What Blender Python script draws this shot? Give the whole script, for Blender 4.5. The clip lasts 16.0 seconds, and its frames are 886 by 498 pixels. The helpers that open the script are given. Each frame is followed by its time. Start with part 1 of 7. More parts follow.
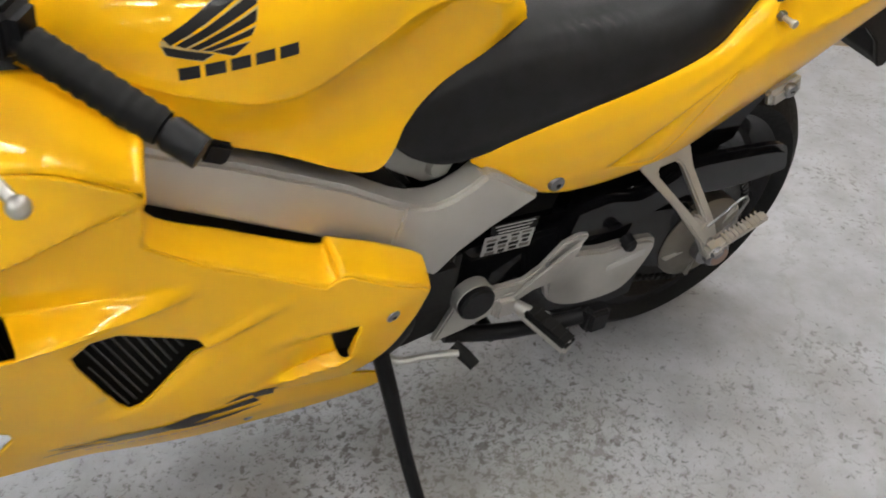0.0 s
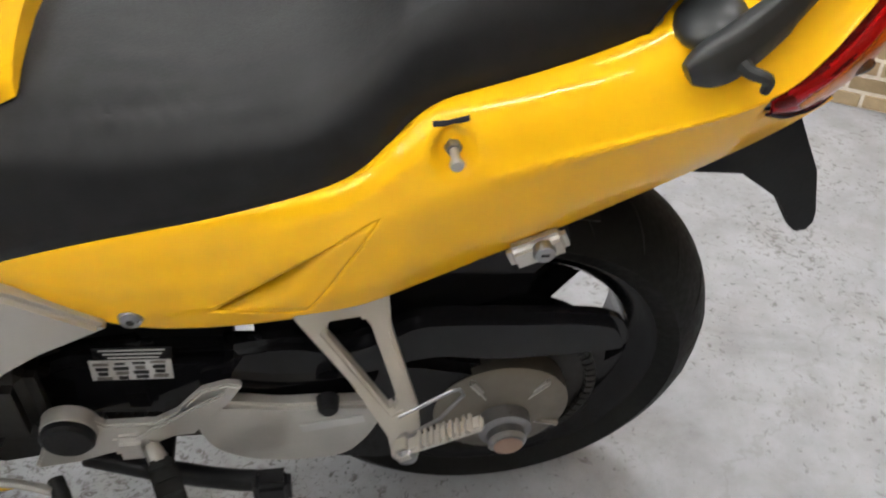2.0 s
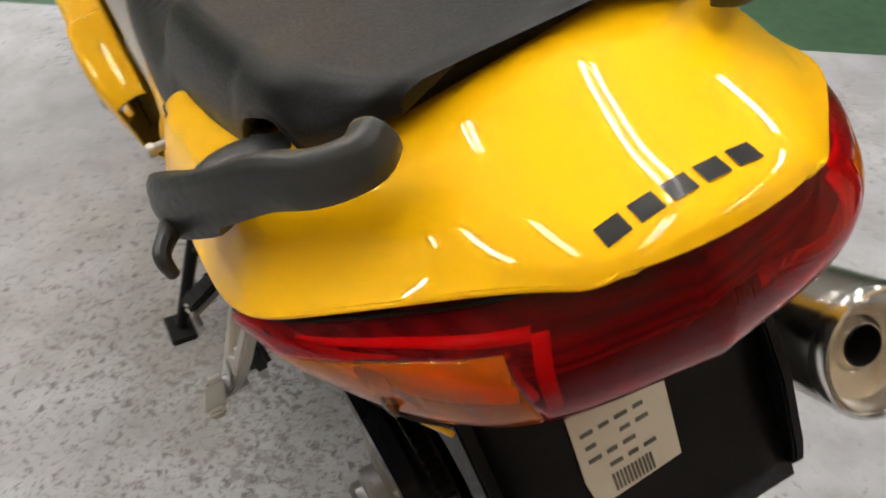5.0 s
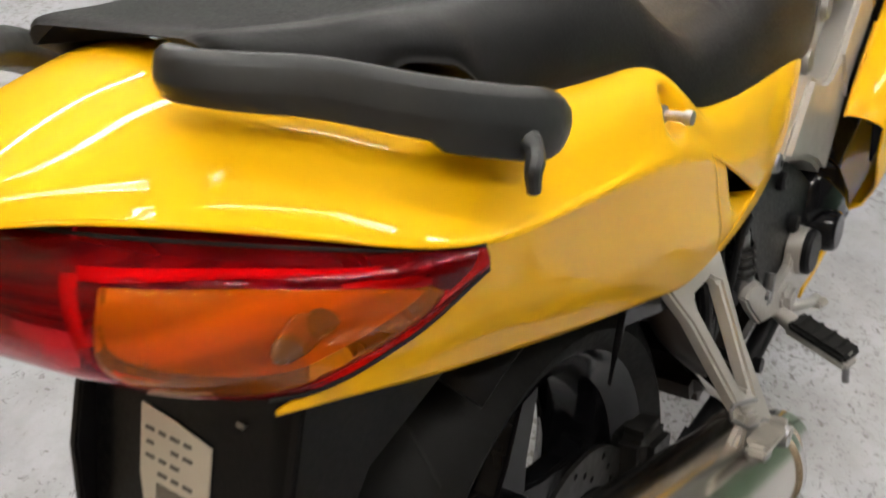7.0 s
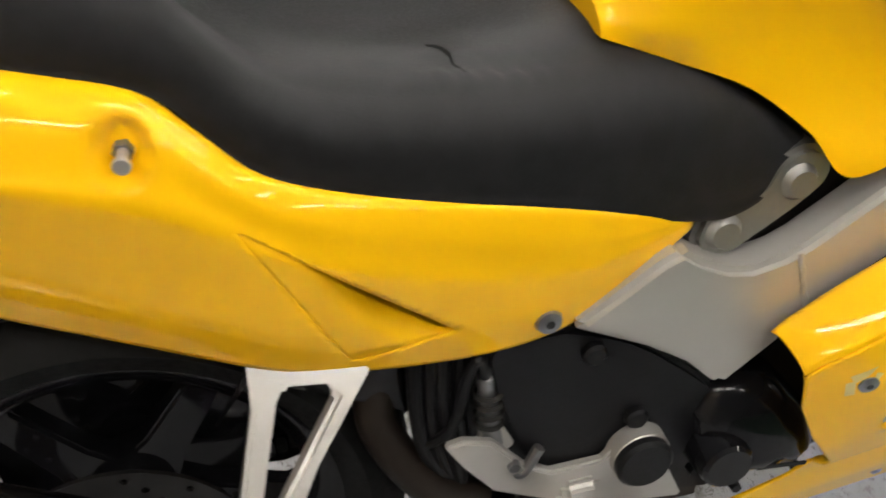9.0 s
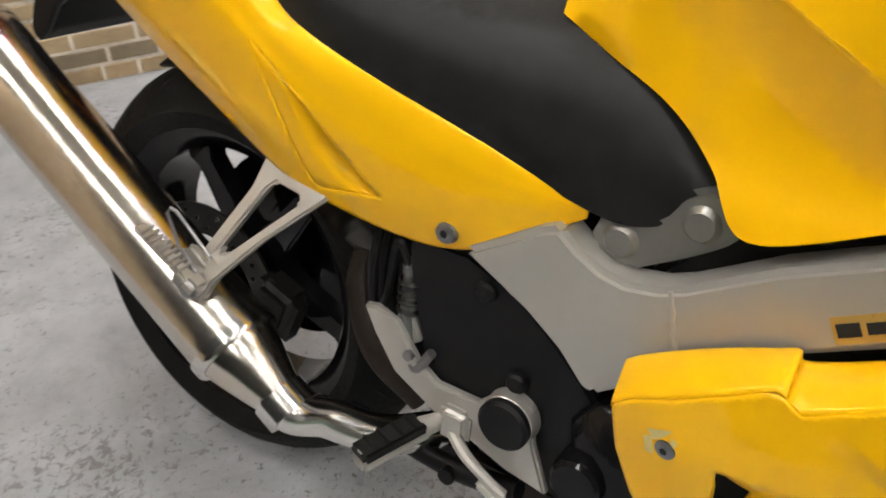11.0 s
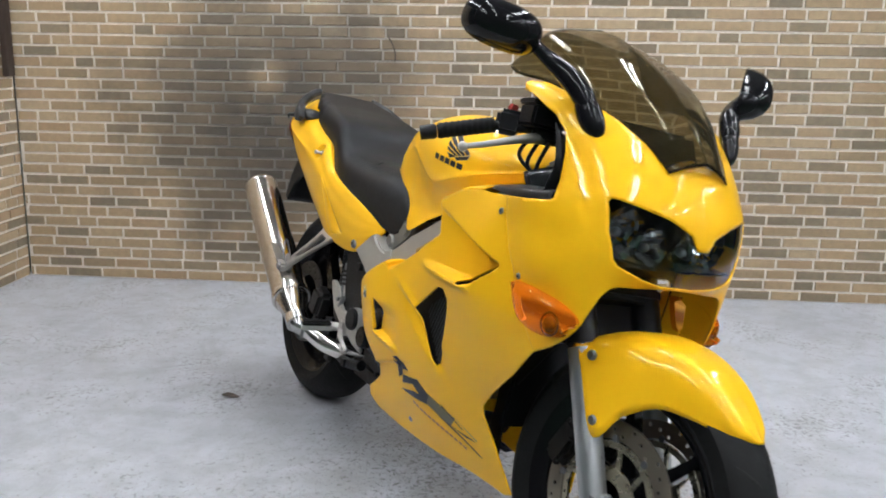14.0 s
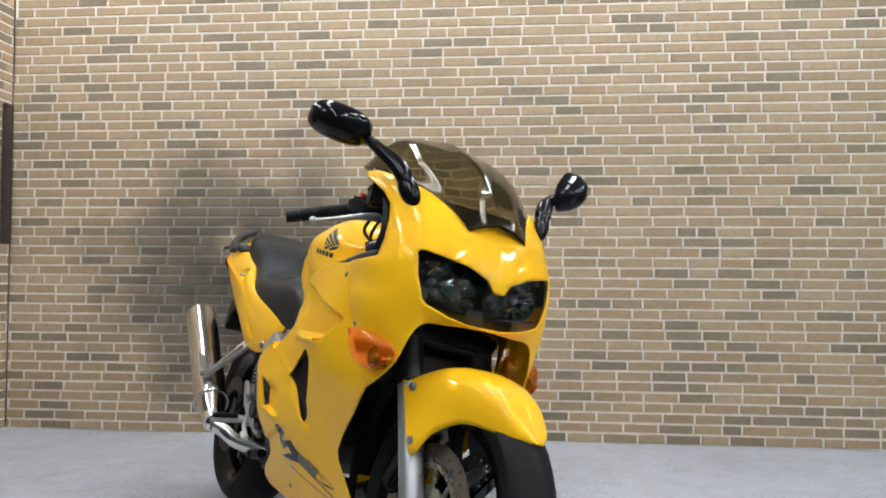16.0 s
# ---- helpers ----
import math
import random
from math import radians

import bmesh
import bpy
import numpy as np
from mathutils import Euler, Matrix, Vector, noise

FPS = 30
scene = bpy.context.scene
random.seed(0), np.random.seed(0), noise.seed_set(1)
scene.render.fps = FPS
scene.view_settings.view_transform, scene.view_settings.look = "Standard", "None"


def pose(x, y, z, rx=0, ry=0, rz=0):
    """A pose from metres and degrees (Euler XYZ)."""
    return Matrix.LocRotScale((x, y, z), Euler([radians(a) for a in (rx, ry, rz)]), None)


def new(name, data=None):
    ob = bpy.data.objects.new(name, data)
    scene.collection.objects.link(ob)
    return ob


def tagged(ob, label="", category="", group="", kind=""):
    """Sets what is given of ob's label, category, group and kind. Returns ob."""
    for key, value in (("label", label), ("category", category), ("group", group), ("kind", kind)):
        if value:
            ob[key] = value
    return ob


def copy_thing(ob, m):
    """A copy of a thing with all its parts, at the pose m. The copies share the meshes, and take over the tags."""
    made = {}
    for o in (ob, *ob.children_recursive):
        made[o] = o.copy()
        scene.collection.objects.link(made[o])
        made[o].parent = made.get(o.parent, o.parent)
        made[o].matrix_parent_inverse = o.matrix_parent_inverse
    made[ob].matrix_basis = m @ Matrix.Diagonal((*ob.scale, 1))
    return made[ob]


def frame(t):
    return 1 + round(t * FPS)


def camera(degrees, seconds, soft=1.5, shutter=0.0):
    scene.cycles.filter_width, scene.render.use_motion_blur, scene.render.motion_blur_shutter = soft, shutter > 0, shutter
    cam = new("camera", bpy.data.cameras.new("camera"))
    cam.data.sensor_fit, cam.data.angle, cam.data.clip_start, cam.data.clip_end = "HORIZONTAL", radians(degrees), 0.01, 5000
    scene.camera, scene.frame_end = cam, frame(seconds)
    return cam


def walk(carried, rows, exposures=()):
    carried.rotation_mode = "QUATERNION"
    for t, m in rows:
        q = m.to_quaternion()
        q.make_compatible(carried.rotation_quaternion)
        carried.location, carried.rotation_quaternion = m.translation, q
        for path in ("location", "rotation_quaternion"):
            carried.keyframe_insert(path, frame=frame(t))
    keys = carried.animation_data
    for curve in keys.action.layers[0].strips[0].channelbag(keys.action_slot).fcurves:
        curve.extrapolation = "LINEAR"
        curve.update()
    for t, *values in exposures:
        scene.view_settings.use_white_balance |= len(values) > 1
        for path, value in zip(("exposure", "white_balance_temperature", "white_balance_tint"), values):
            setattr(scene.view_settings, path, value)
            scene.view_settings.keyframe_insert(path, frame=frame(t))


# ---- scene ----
from mathutils.bvhtree import BVHTree

# ---- the camera and its walk ----
cam = camera(53.1, 16.0, soft=1.8, shutter=0.3)
ROWS = [
    (0.0, 1.089, 1.119, 1.096, 57.11, -2.38, 150.51), (0.5, 0.885, 1.098, 1.104, 56.18, -2.35, 154.69),
    (1.0, 0.623, 1.120, 1.100, 55.34, -1.60, 160.03), (1.5, 0.397, 1.110, 1.101, 55.21, -1.33, 166.55),
    (2.0, 0.220, 0.995, 1.091, 55.27, -2.50, 172.33), (2.5, 0.040, 0.936, 1.095, 55.22, -2.91, 180.24),
    (3.0, -0.170, 0.894, 1.120, 55.29, -2.77, 189.40), (3.5, -0.284, 0.746, 1.100, 54.58, -3.45, 196.36),
    (4.6, -0.500, 0.520, 1.140, 50.50, -1.60, 228.00),
    (5.8, -0.557, 0.159, 1.183, 44.51, 1.21, 269.26), (6.0, -0.577, 0.073, 1.182, 45.03, 1.51, 275.44),
    (6.5, -0.601, -0.138, 1.212, 46.67, 2.69, 292.03), (7.0, -0.462, -0.217, 1.176, 49.13, 1.46, 304.53),
    (7.5, -0.341, -0.271, 1.168, 49.89, 1.46, 314.34), (8.0, -0.201, -0.459, 1.202, 49.51, 1.72, 326.92),
    (8.5, -0.025, -0.535, 1.187, 48.23, 0.25, 337.63), (9.0, 0.191, -0.517, 1.165, 45.97, -0.62, 345.60),
    (9.5, 0.377, -0.594, 1.181, 45.04, 1.26, 354.41), (9.7, 0.445, -0.636, 1.202, 45.28, 1.68, 357.82),
    (11.8, 1.152, -0.644, 1.097, 64.10, 1.19, 408.32), (12.0, 1.274, -0.675, 1.111, 68.42, 1.81, 409.03),
    (12.5, 1.604, -0.741, 1.092, 69.79, 0.76, 413.83), (13.0, 1.930, -0.780, 1.093, 72.96, 0.93, 418.30),
    (13.5, 2.251, -0.905, 1.099, 75.98, -0.16, 418.35), (14.0, 2.595, -0.994, 1.104, 77.49, -0.88, 420.96),
    (14.5, 2.896, -1.033, 1.074, 78.04, -0.78, 421.44), (15.0, 3.130, -0.985, 1.006, 80.19, -1.50, 421.01),
    (15.5, 3.159, -0.848, 0.866, 89.33, -0.24, 422.52), (16.0, 3.113, -0.828, 0.798, 91.91, -0.40, 422.47)]
walk(cam, [(r[0], pose(*r[1:])) for r in ROWS],
     exposures=[(0.0, 0.0, 6250, 9), (2.5, 0.15, 6200, 9), (3.5, 0.25, 6200, 9), (5.8, -0.38, 6700, 10), (6.0, -0.38, 6700, 10), (6.5, 0.0, 6500, 10), (9.7, 0.0, 6500, 10), (12.0, -0.1, 6500, 10), (12.5, -0.26, 6500, 10), (13.0, -0.2, 6300, 10), (13.5, -0.14, 6150, 10), (14.0, 0.02, 5750, 9), (14.5, 0.0, 5780, 8), (15.5, 0.16, 5720, 8), (16.0, -0.08, 5700, 8)])

# ---- world and lamps ----
world = bpy.data.worlds.new("workshop_dark")
world.use_nodes = True
scene.world = world
world.node_tree.nodes["Background"].inputs[0].default_value = (0.75, 0.85, 1.0, 1)
world.node_tree.nodes["Background"].inputs[1].default_value = 0.035


def mat(name, colour, rough=0.5, metal=0.0, coat=0.0, spec=0.5):
    m = bpy.data.materials.new(name)
    m.use_nodes = True
    b = m.node_tree.nodes["Principled BSDF"]
    b.inputs["Base Color"].default_value = (*colour, 1)
    b.inputs["Roughness"].default_value = rough
    b.inputs["Metallic"].default_value = metal
    b.inputs["Coat Weight"].default_value = coat
    b.inputs["Coat Roughness"].default_value = 0.04
    b.inputs["Specular IOR Level"].default_value = spec
    return m


def node(m, kind, **values):
    n = m.node_tree.nodes.new(kind)
    for key, value in values.items():
        n.inputs[key].default_value = value
    return n


def wire(m, a, out, b, inp):
    m.node_tree.links.new(a.outputs[out], b.inputs[inp])


def bsdf(m):
    return m.node_tree.nodes["Principled BSDF"]


def noise_tex(m, scale, detail=4.0, rough=0.55, where="Object"):
    c = node(m, "ShaderNodeTexCoord")
    n = node(m, "ShaderNodeTexNoise", Scale=scale, Detail=detail, Roughness=rough)
    wire(m, c, where, n, "Vector")
    return n


def ramp(m, source, out, stops, interp="LINEAR"):
    r = node(m, "ShaderNodeValToRGB")
    r.color_ramp.interpolation = interp
    e = r.color_ramp.elements
    while len(e) < len(stops):
        e.new(0.5)
    for k, (at, colour) in enumerate(stops):
        e[k].position = at
        e[k].color = (*colour, 1) if len(colour) == 3 else colour
    wire(m, source, out, r, "Fac")
    return r


def mix(m, fac, a, b, mode="MIX"):
    """fac, a, b: a number, a colour or a (node, output) pair. Returns the node; its output is 2."""
    n = node(m, "ShaderNodeMix")
    n.data_type, n.blend_type = "RGBA", mode
    for i, v in ((0, fac), (6, a), (7, b)):
        if isinstance(v, tuple) and hasattr(v[0], "outputs"):
            m.node_tree.links.new(v[0].outputs[v[1]], n.inputs[i])
        elif isinstance(v, tuple):
            n.inputs[i].default_value = (*v, 1)
        else:
            n.inputs[i].default_value = v
    return n


def bump(m, source, out, strength, distance=0.01):
    b = node(m, "ShaderNodeBump", Strength=strength, Distance=distance)
    wire(m, source, out, b, "Height")
    wire(m, b, "Normal", bsdf(m), "Normal")


def worn(name, colour, rough, metal=0.0, coat=0.0, grain=60.0, vary=0.12, relief=0.0, dirt=(0.1, 0.09, 0.08), dirty=0.0, spec=0.5):
    """A material whose colour and gloss drift at two scales, with optional fine relief and grime."""
    m = mat(name, colour, rough, metal, coat, spec)
    big, fine = noise_tex(m, grain / 12, 5), noise_tex(m, grain, 4)
    dark = tuple(c * (1 - vary) for c in colour)
    light = tuple(min(1, c * (1 + vary)) for c in colour)
    base = ramp(m, big, "Fac", [(0.3, dark), (0.7, light)])
    out = base
    if dirty:
        mask = ramp(m, big, "Fac", [(0.5, (0, 0, 0)), (0.72, (dirty, dirty, dirty))])
        out = mix(m, (mask, 0), (base, 0), dirt)
        wire(m, out, 2, bsdf(m), "Base Color")
    else:
        wire(m, out, 0, bsdf(m), "Base Color")
    lo, hi = max(0.0, rough - 0.08), min(1, rough + 0.1)
    r = ramp(m, fine, "Fac", [(0.3, (lo, lo, lo)), (0.75, (hi, hi, hi))])
    wire(m, r, 0, bsdf(m), "Roughness")
    if relief:
        bump(m, fine, "Fac", relief, 0.002)
    return m


YELLOW = mat("yellow_paint", (0.93, 0.50, 0.002), 0.42, coat=0.52, spec=0.08)
bsdf(YELLOW).inputs["Coat Roughness"].default_value = 0.03
_n = noise_tex(YELLOW, 1.6, 3)
_r = ramp(YELLOW, _n, "Fac", [(0.35, (0.91, 0.487, 0.002)), (0.65, (0.95, 0.515, 0.003))])
wire(YELLOW, _r, 0, bsdf(YELLOW), "Base Color")
_f = noise_tex(YELLOW, 900, 2)
bump(YELLOW, _f, "Fac", 0.015, 0.0003)
SEAT = worn("black_vinyl", (0.011, 0.011, 0.012), 0.46, grain=400, vary=0.25, relief=0.12, spec=0.17)
RUBBER = worn("tyre_rubber", (0.007, 0.007, 0.007), 0.6, grain=120, vary=0.3, relief=0.2, spec=0.13)
BLACK = worn("black_plastic", (0.006, 0.006, 0.007), 0.42, grain=200, vary=0.2, relief=0.08, spec=0.16)
GRAB = worn("dark_grey_plastic", (0.020, 0.021, 0.022), 0.40, grain=160, vary=0.35, relief=0.08, spec=0.34)
GLOSS = worn("gloss_black", (0.006, 0.006, 0.007), 0.11, coat=0.10, grain=40, vary=0.3, spec=0.14)
DARKMET = worn("dark_engine_metal", (0.010, 0.0095, 0.009), 0.42, metal=0.2, grain=80, vary=0.3, relief=0.1, dirt=(0.04, 0.036, 0.032), dirty=0.3, spec=0.2)
ALU = worn("cast_aluminium", (0.43, 0.415, 0.39), 0.36, metal=0.6, grain=90, vary=0.12, relief=0.1)
FRAME_ALU = worn("painted_aluminium_frame", (0.44, 0.425, 0.40), 0.40, metal=0.5, grain=40, vary=0.05)
DULL_ALLOY = worn("dull_alloy", (0.25, 0.245, 0.235), 0.42, metal=0.8, grain=120)
FORK = worn("silver_fork", (0.42, 0.43, 0.44), 0.35, metal=0.8, grain=50, vary=0.1)
CHROME = worn("polished_steel", (0.70, 0.68, 0.65), 0.16, metal=1.0, grain=6, vary=0.06)
MUFF = mat("brushed_steel_muffler", (0.62, 0.58, 0.53), 0.2, metal=1.0)
_m = ramp(MUFF, noise_tex(MUFF, 5, 4), "Fac", [(0.3, (0.56, 0.51, 0.45)), (0.7, (0.68, 0.65, 0.61))])
wire(MUFF, _m, 0, bsdf(MUFF), "Base Color")
bsdf(MUFF).inputs["Anisotropic"].default_value = 0.4
DISC = worn("brake_disc_steel", (0.28, 0.24, 0.19), 0.38, metal=0.9, grain=90, vary=0.2)
BOLT = worn("zinc_bolt", (0.24, 0.24, 0.25), 0.35, metal=0.9, grain=300, vary=0.2)
# near-black for seals and print, and for the darkness inside holes and grooves
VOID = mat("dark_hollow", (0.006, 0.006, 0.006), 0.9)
MESH = mat("black_grille", (0.045, 0.046, 0.048), 0.45, spec=0.4)
DECAL = mat("charcoal_decal", (0.016, 0.015, 0.015), 0.4, coat=0.08, spec=0.2)
GOLD = mat("gold_decal", (0.35, 0.26, 0.05), 0.3, coat=0.6)
SCUFF = worn("worn_paint", (0.80, 0.62, 0.22), 0.6, grain=200, vary=0.3)
PALE_D = mat("pale_gold_decal", (0.55, 0.40, 0.16), 0.35, coat=0.3)
OLIVE = mat("olive_decal", (0.11, 0.085, 0.012), 0.35, coat=0.3)
ORANGE_D = mat("orange_decal", (0.38, 0.11, 0.012), 0.3, coat=0.6)
PAPER = worn("old_paper", (0.62, 0.58, 0.50), 0.7, grain=80, vary=0.08)
INK = mat("grey_ink", (0.12, 0.11, 0.10), 0.6)
LABEL = mat("silver_label", (0.42, 0.42, 0.42), 0.4)
RUST = worn("brown_exhaust", (0.022, 0.015, 0.011), 0.5, metal=0.5, grain=60, vary=0.3)


def lens(name, colour, rough=0.05, trans=0.65):
    m = mat(name, colour, rough, spec=0.35)
    bsdf(m).inputs["Transmission Weight"].default_value = trans
    bsdf(m).inputs["IOR"].default_value = 1.22
    return m


RED_LENS = lens("red_lens", (0.62, 0.012, 0.02), 0.01, trans=0.92)
AMBER = lens("amber_lens", (0.87, 0.27, 0.003), 0.01, trans=0.84)
for _l in (RED_LENS, AMBER):
    bsdf(_l).inputs["Coat Weight"].default_value = 0.12
    bsdf(_l).inputs["Coat Roughness"].default_value = 0.015


def ribbed(name, dark, light, scale, rough=0.3, metal=0.3):
    """A moulded reflector with fine ribs, their lit and shaded bands painted into the colour."""
    m = mat(name, light, rough, metal=metal)
    c = node(m, "ShaderNodeTexCoord")
    w = node(m, "ShaderNodeTexWave", Scale=scale, Distortion=1.5, Detail=2.0)
    w.bands_direction = "Z"
    wire(m, c, "Object", w, "Vector")
    r = ramp(m, w, "Fac", [(0.2, dark), (0.8, light)])
    wire(m, r, 0, bsdf(m), "Base Color")
    bump(m, w, "Fac", 0.6, 0.003)
    return m


AMBER_BOWL = ribbed("amber_bowl", (0.40, 0.13, 0.006), (0.95, 0.48, 0.04), 6, 0.3, 0.25)
RED_BOWL = ribbed("red_bowl", (0.012, 0.004, 0.004), (0.16, 0.03, 0.03), 30, 0.35, 0.2)
RED_STRIP = mat("bright_red_divider", (0.75, 0.03, 0.03), 0.25, coat=0.5)
AMBER_BULB = worn("amber_bulb", (0.12, 0.045, 0.012), 0.25, vary=0.5)
CLEAR = lens("headlamp_glass", (0.90, 0.94, 0.96), 0.01, 1.0)
bsdf(CLEAR).inputs["IOR"].default_value = 1.14
LAMP_CHROME = mat("lamp_chrome", (0.5, 0.5, 0.5), 0.05, metal=1.0)
SMOKE = lens("smoked_screen", (0.22, 0.18, 0.09), 0.02, 0.93)
bsdf(SMOKE).inputs["IOR"].default_value = 1.2
MIRROR = mat("mirror_glass", (0.8, 0.8, 0.8), 0.02, metal=1.0)
RED_BUTTON = mat("red_switch", (0.5, 0.05, 0.04), 0.4)

# ---- shaping tools ----


def spline(points, n):
    """n samples of a smooth line through the points."""
    p = np.asarray(points, float)
    if len(p) == 2:
        return p[0] + (p[1] - p[0]) * np.linspace(0, 1, n)[:, None]
    q = np.vstack([2 * p[0] - p[1], p, 2 * p[-1] - p[-2]])
    out = []
    for s in np.linspace(0, len(p) - 1, n):
        i = min(int(s), len(p) - 2)
        t = s - i
        a, b, c, d = q[i:i + 4]
        out.append(0.5 * (2 * b + (c - a) * t + (2 * a - 5 * b + 4 * c - d) * t * t + (3 * b - a - 3 * c + d) * t ** 3))
    return np.array(out)


def net(rows, nu, nv):
    """A smooth sheet through a few guide lines, as an (nu, nv, 3) grid."""
    lines = [spline(r, nv) for r in rows]
    return np.stack([spline([line[j] for line in lines], nu) for j in range(nv)], 1)


def sheet(g, close_u=False, close_v=False):
    nu, nv = g.shape[:2]
    f = []
    for i in range(nu if close_u else nu - 1):
        for j in range(nv if close_v else nv - 1):
            a, b = i * nv + j, i * nv + (j + 1) % nv
            c, d = ((i + 1) % nu) * nv + (j + 1) % nv, ((i + 1) % nu) * nv + j
            f.append((a, b, c, d))
    return g.reshape(-1, 3), f


def both(g):
    """Joins a half grid, whose last column lies on the middle plane, with its mirror image."""
    m = g[:, ::-1][:, 1:] * np.array([1, -1, 1])
    return np.concatenate([g, m], 1)


def mirrored(vf):
    return vf[0] * np.array([1, -1, 1]), [tuple(reversed(f)) for f in vf[1]]


def inside(p, poly):
    x, y = p[:, 0], p[:, 1]
    hit = np.zeros(len(p), bool)
    q = np.roll(poly, -1, 0)
    for (ax, ay), (bx, by) in zip(poly, q):
        cross = (ay > y) != (by > y)
        hit ^= cross & (x < (bx - ax) * (y - ay) / (by - ay + 1e-12) + ax)
    return hit


def trim(vf, poly, keep=True, axes=(0, 2)):
    """Cuts a sheet along an outline drawn in two of its axes, keeping its inside or its outside."""
    v, f = np.array(vf[0], float), vf[1]
    poly = np.asarray(poly, float)
    p = v[:, axes]
    fc = np.array([p[list(q)].mean(0) for q in f])
    ok = inside(fc, poly) == keep
    kept, cut = [q for q, k in zip(f, ok) if k], [q for q, k in zip(f, ok) if not k]
    rim = set(i for q in kept for i in q) & set(i for q in cut for i in q)
    near = {i: [] for i in rim}
    for q in kept:
        for i in q:
            if i in near:
                near[i] += q
    other = 3 - axes[0] - axes[1]
    a, b = poly, np.roll(poly, -1, 0)
    ab = b - a
    moved = v.copy()
    for i in rim:
        t = np.clip(((p[i] - a) * ab).sum(1) / ((ab ** 2).sum(1) + 1e-12), 0, 1)
        c = a + ab * t[:, None]
        to = c[np.argmin(((c - p[i]) ** 2).sum(1))]
        around = v[list(set(near[i]))]
        s, *_ = np.linalg.lstsq(np.c_[around[:, axes], np.ones(len(around))], around[:, other], rcond=1e-6)
        moved[i, list(axes)] = to
        step = (to - p[i]) @ s[:2]
        moved[i, other] = v[i, other] + np.clip(step, -0.02, 0.02)
    used = sorted(set(i for q in kept for i in q))
    index = {k: j for j, k in enumerate(used)}
    return moved[used], [tuple(index[i] for i in q) for q in kept]


def thin_plate(samples):
    """A smooth y over (x, z) through a few samples (x, z, y)."""
    s = np.asarray(samples, float)
    p, w = s[:, :2], s[:, 2]

    def kernel(d2):
        return 0.5 * d2 * np.log(d2 + 1e-9)
    n = len(p)
    a = np.zeros((n + 3, n + 3))
    a[:n, :n] = kernel(((p[:, None] - p[None]) ** 2).sum(2)) + 1e-5 * np.eye(n)
    a[:n, n:] = np.c_[np.ones(n), p]
    a[n:, :n] = a[:n, n:].T
    c = np.linalg.solve(a, np.r_[w, 0, 0, 0])
    return lambda x, z: (kernel((x[..., None] - p[:, 0]) ** 2 + (z[..., None] - p[:, 1]) ** 2) @ c[:n]
                         + c[n] + c[n + 1] * x + c[n + 2] * z)


def along(x, z, a, b):
    """How far along a line a point lies (0 to 1), and its signed distance from it."""
    d = np.array(b, float) - a
    length = np.hypot(*d)
    return ((x - a[0]) * d[0] + (z - a[1]) * d[1]) / length ** 2, ((x - a[0]) * d[1] - (z - a[1]) * d[0]) / length


def smooth(v, a, b):
    t = np.clip((v - a) / (b - a), 0, 1)
    return t * t * (3 - 2 * t)


def tube(points, radius, sides=12, n=0, cap=True):
    """A round bar along a line; radius may be a list, one for each point."""
    p = spline(points, n) if n else np.asarray(points, float)
    r = np.interp(np.linspace(0, 1, len(p)), np.linspace(0, 1, len(np.atleast_1d(radius))), np.atleast_1d(radius))
    t = np.gradient(p, axis=0)
    t /= np.linalg.norm(t, axis=1)[:, None]
    up = np.array([0, 0, 1.0]) if abs(t[0][2]) < 0.9 else np.array([1.0, 0, 0])
    rings = []
    for k in range(len(p)):
        s = np.cross(t[k], up)
        s /= np.linalg.norm(s)
        up = np.cross(s, t[k])
        ang = np.linspace(0, 2 * math.pi, sides, endpoint=False)
        rings.append(p[k] + r[k] * (np.cos(ang)[:, None] * s + np.sin(ang)[:, None] * up))
    v, f = sheet(np.array(rings), close_v=True)
    if cap:
        m = len(p) * sides
        f = f + [tuple(range(sides))[::-1], tuple(range(m - sides, m))]
    return v, f


def lathe(profile, centre, axis="y", n=32, closed=False):
    """Turns a profile of (radius, place along the axis) round an axis."""
    pr = np.asarray(profile, float)
    ang = np.linspace(0, 2 * math.pi, n, endpoint=False)
    c, s, a, r = np.cos(ang)[:, None], np.sin(ang)[:, None], pr[:, 1][None], pr[:, 0][None]
    one = np.ones_like(c)
    g = {"y": (r * c, a * one, r * s), "z": (r * c, r * s, a * one), "x": (a * one, r * c, r * s)}[axis]
    return sheet(np.stack(g, 2) + np.asarray(centre), close_u=True, close_v=closed)


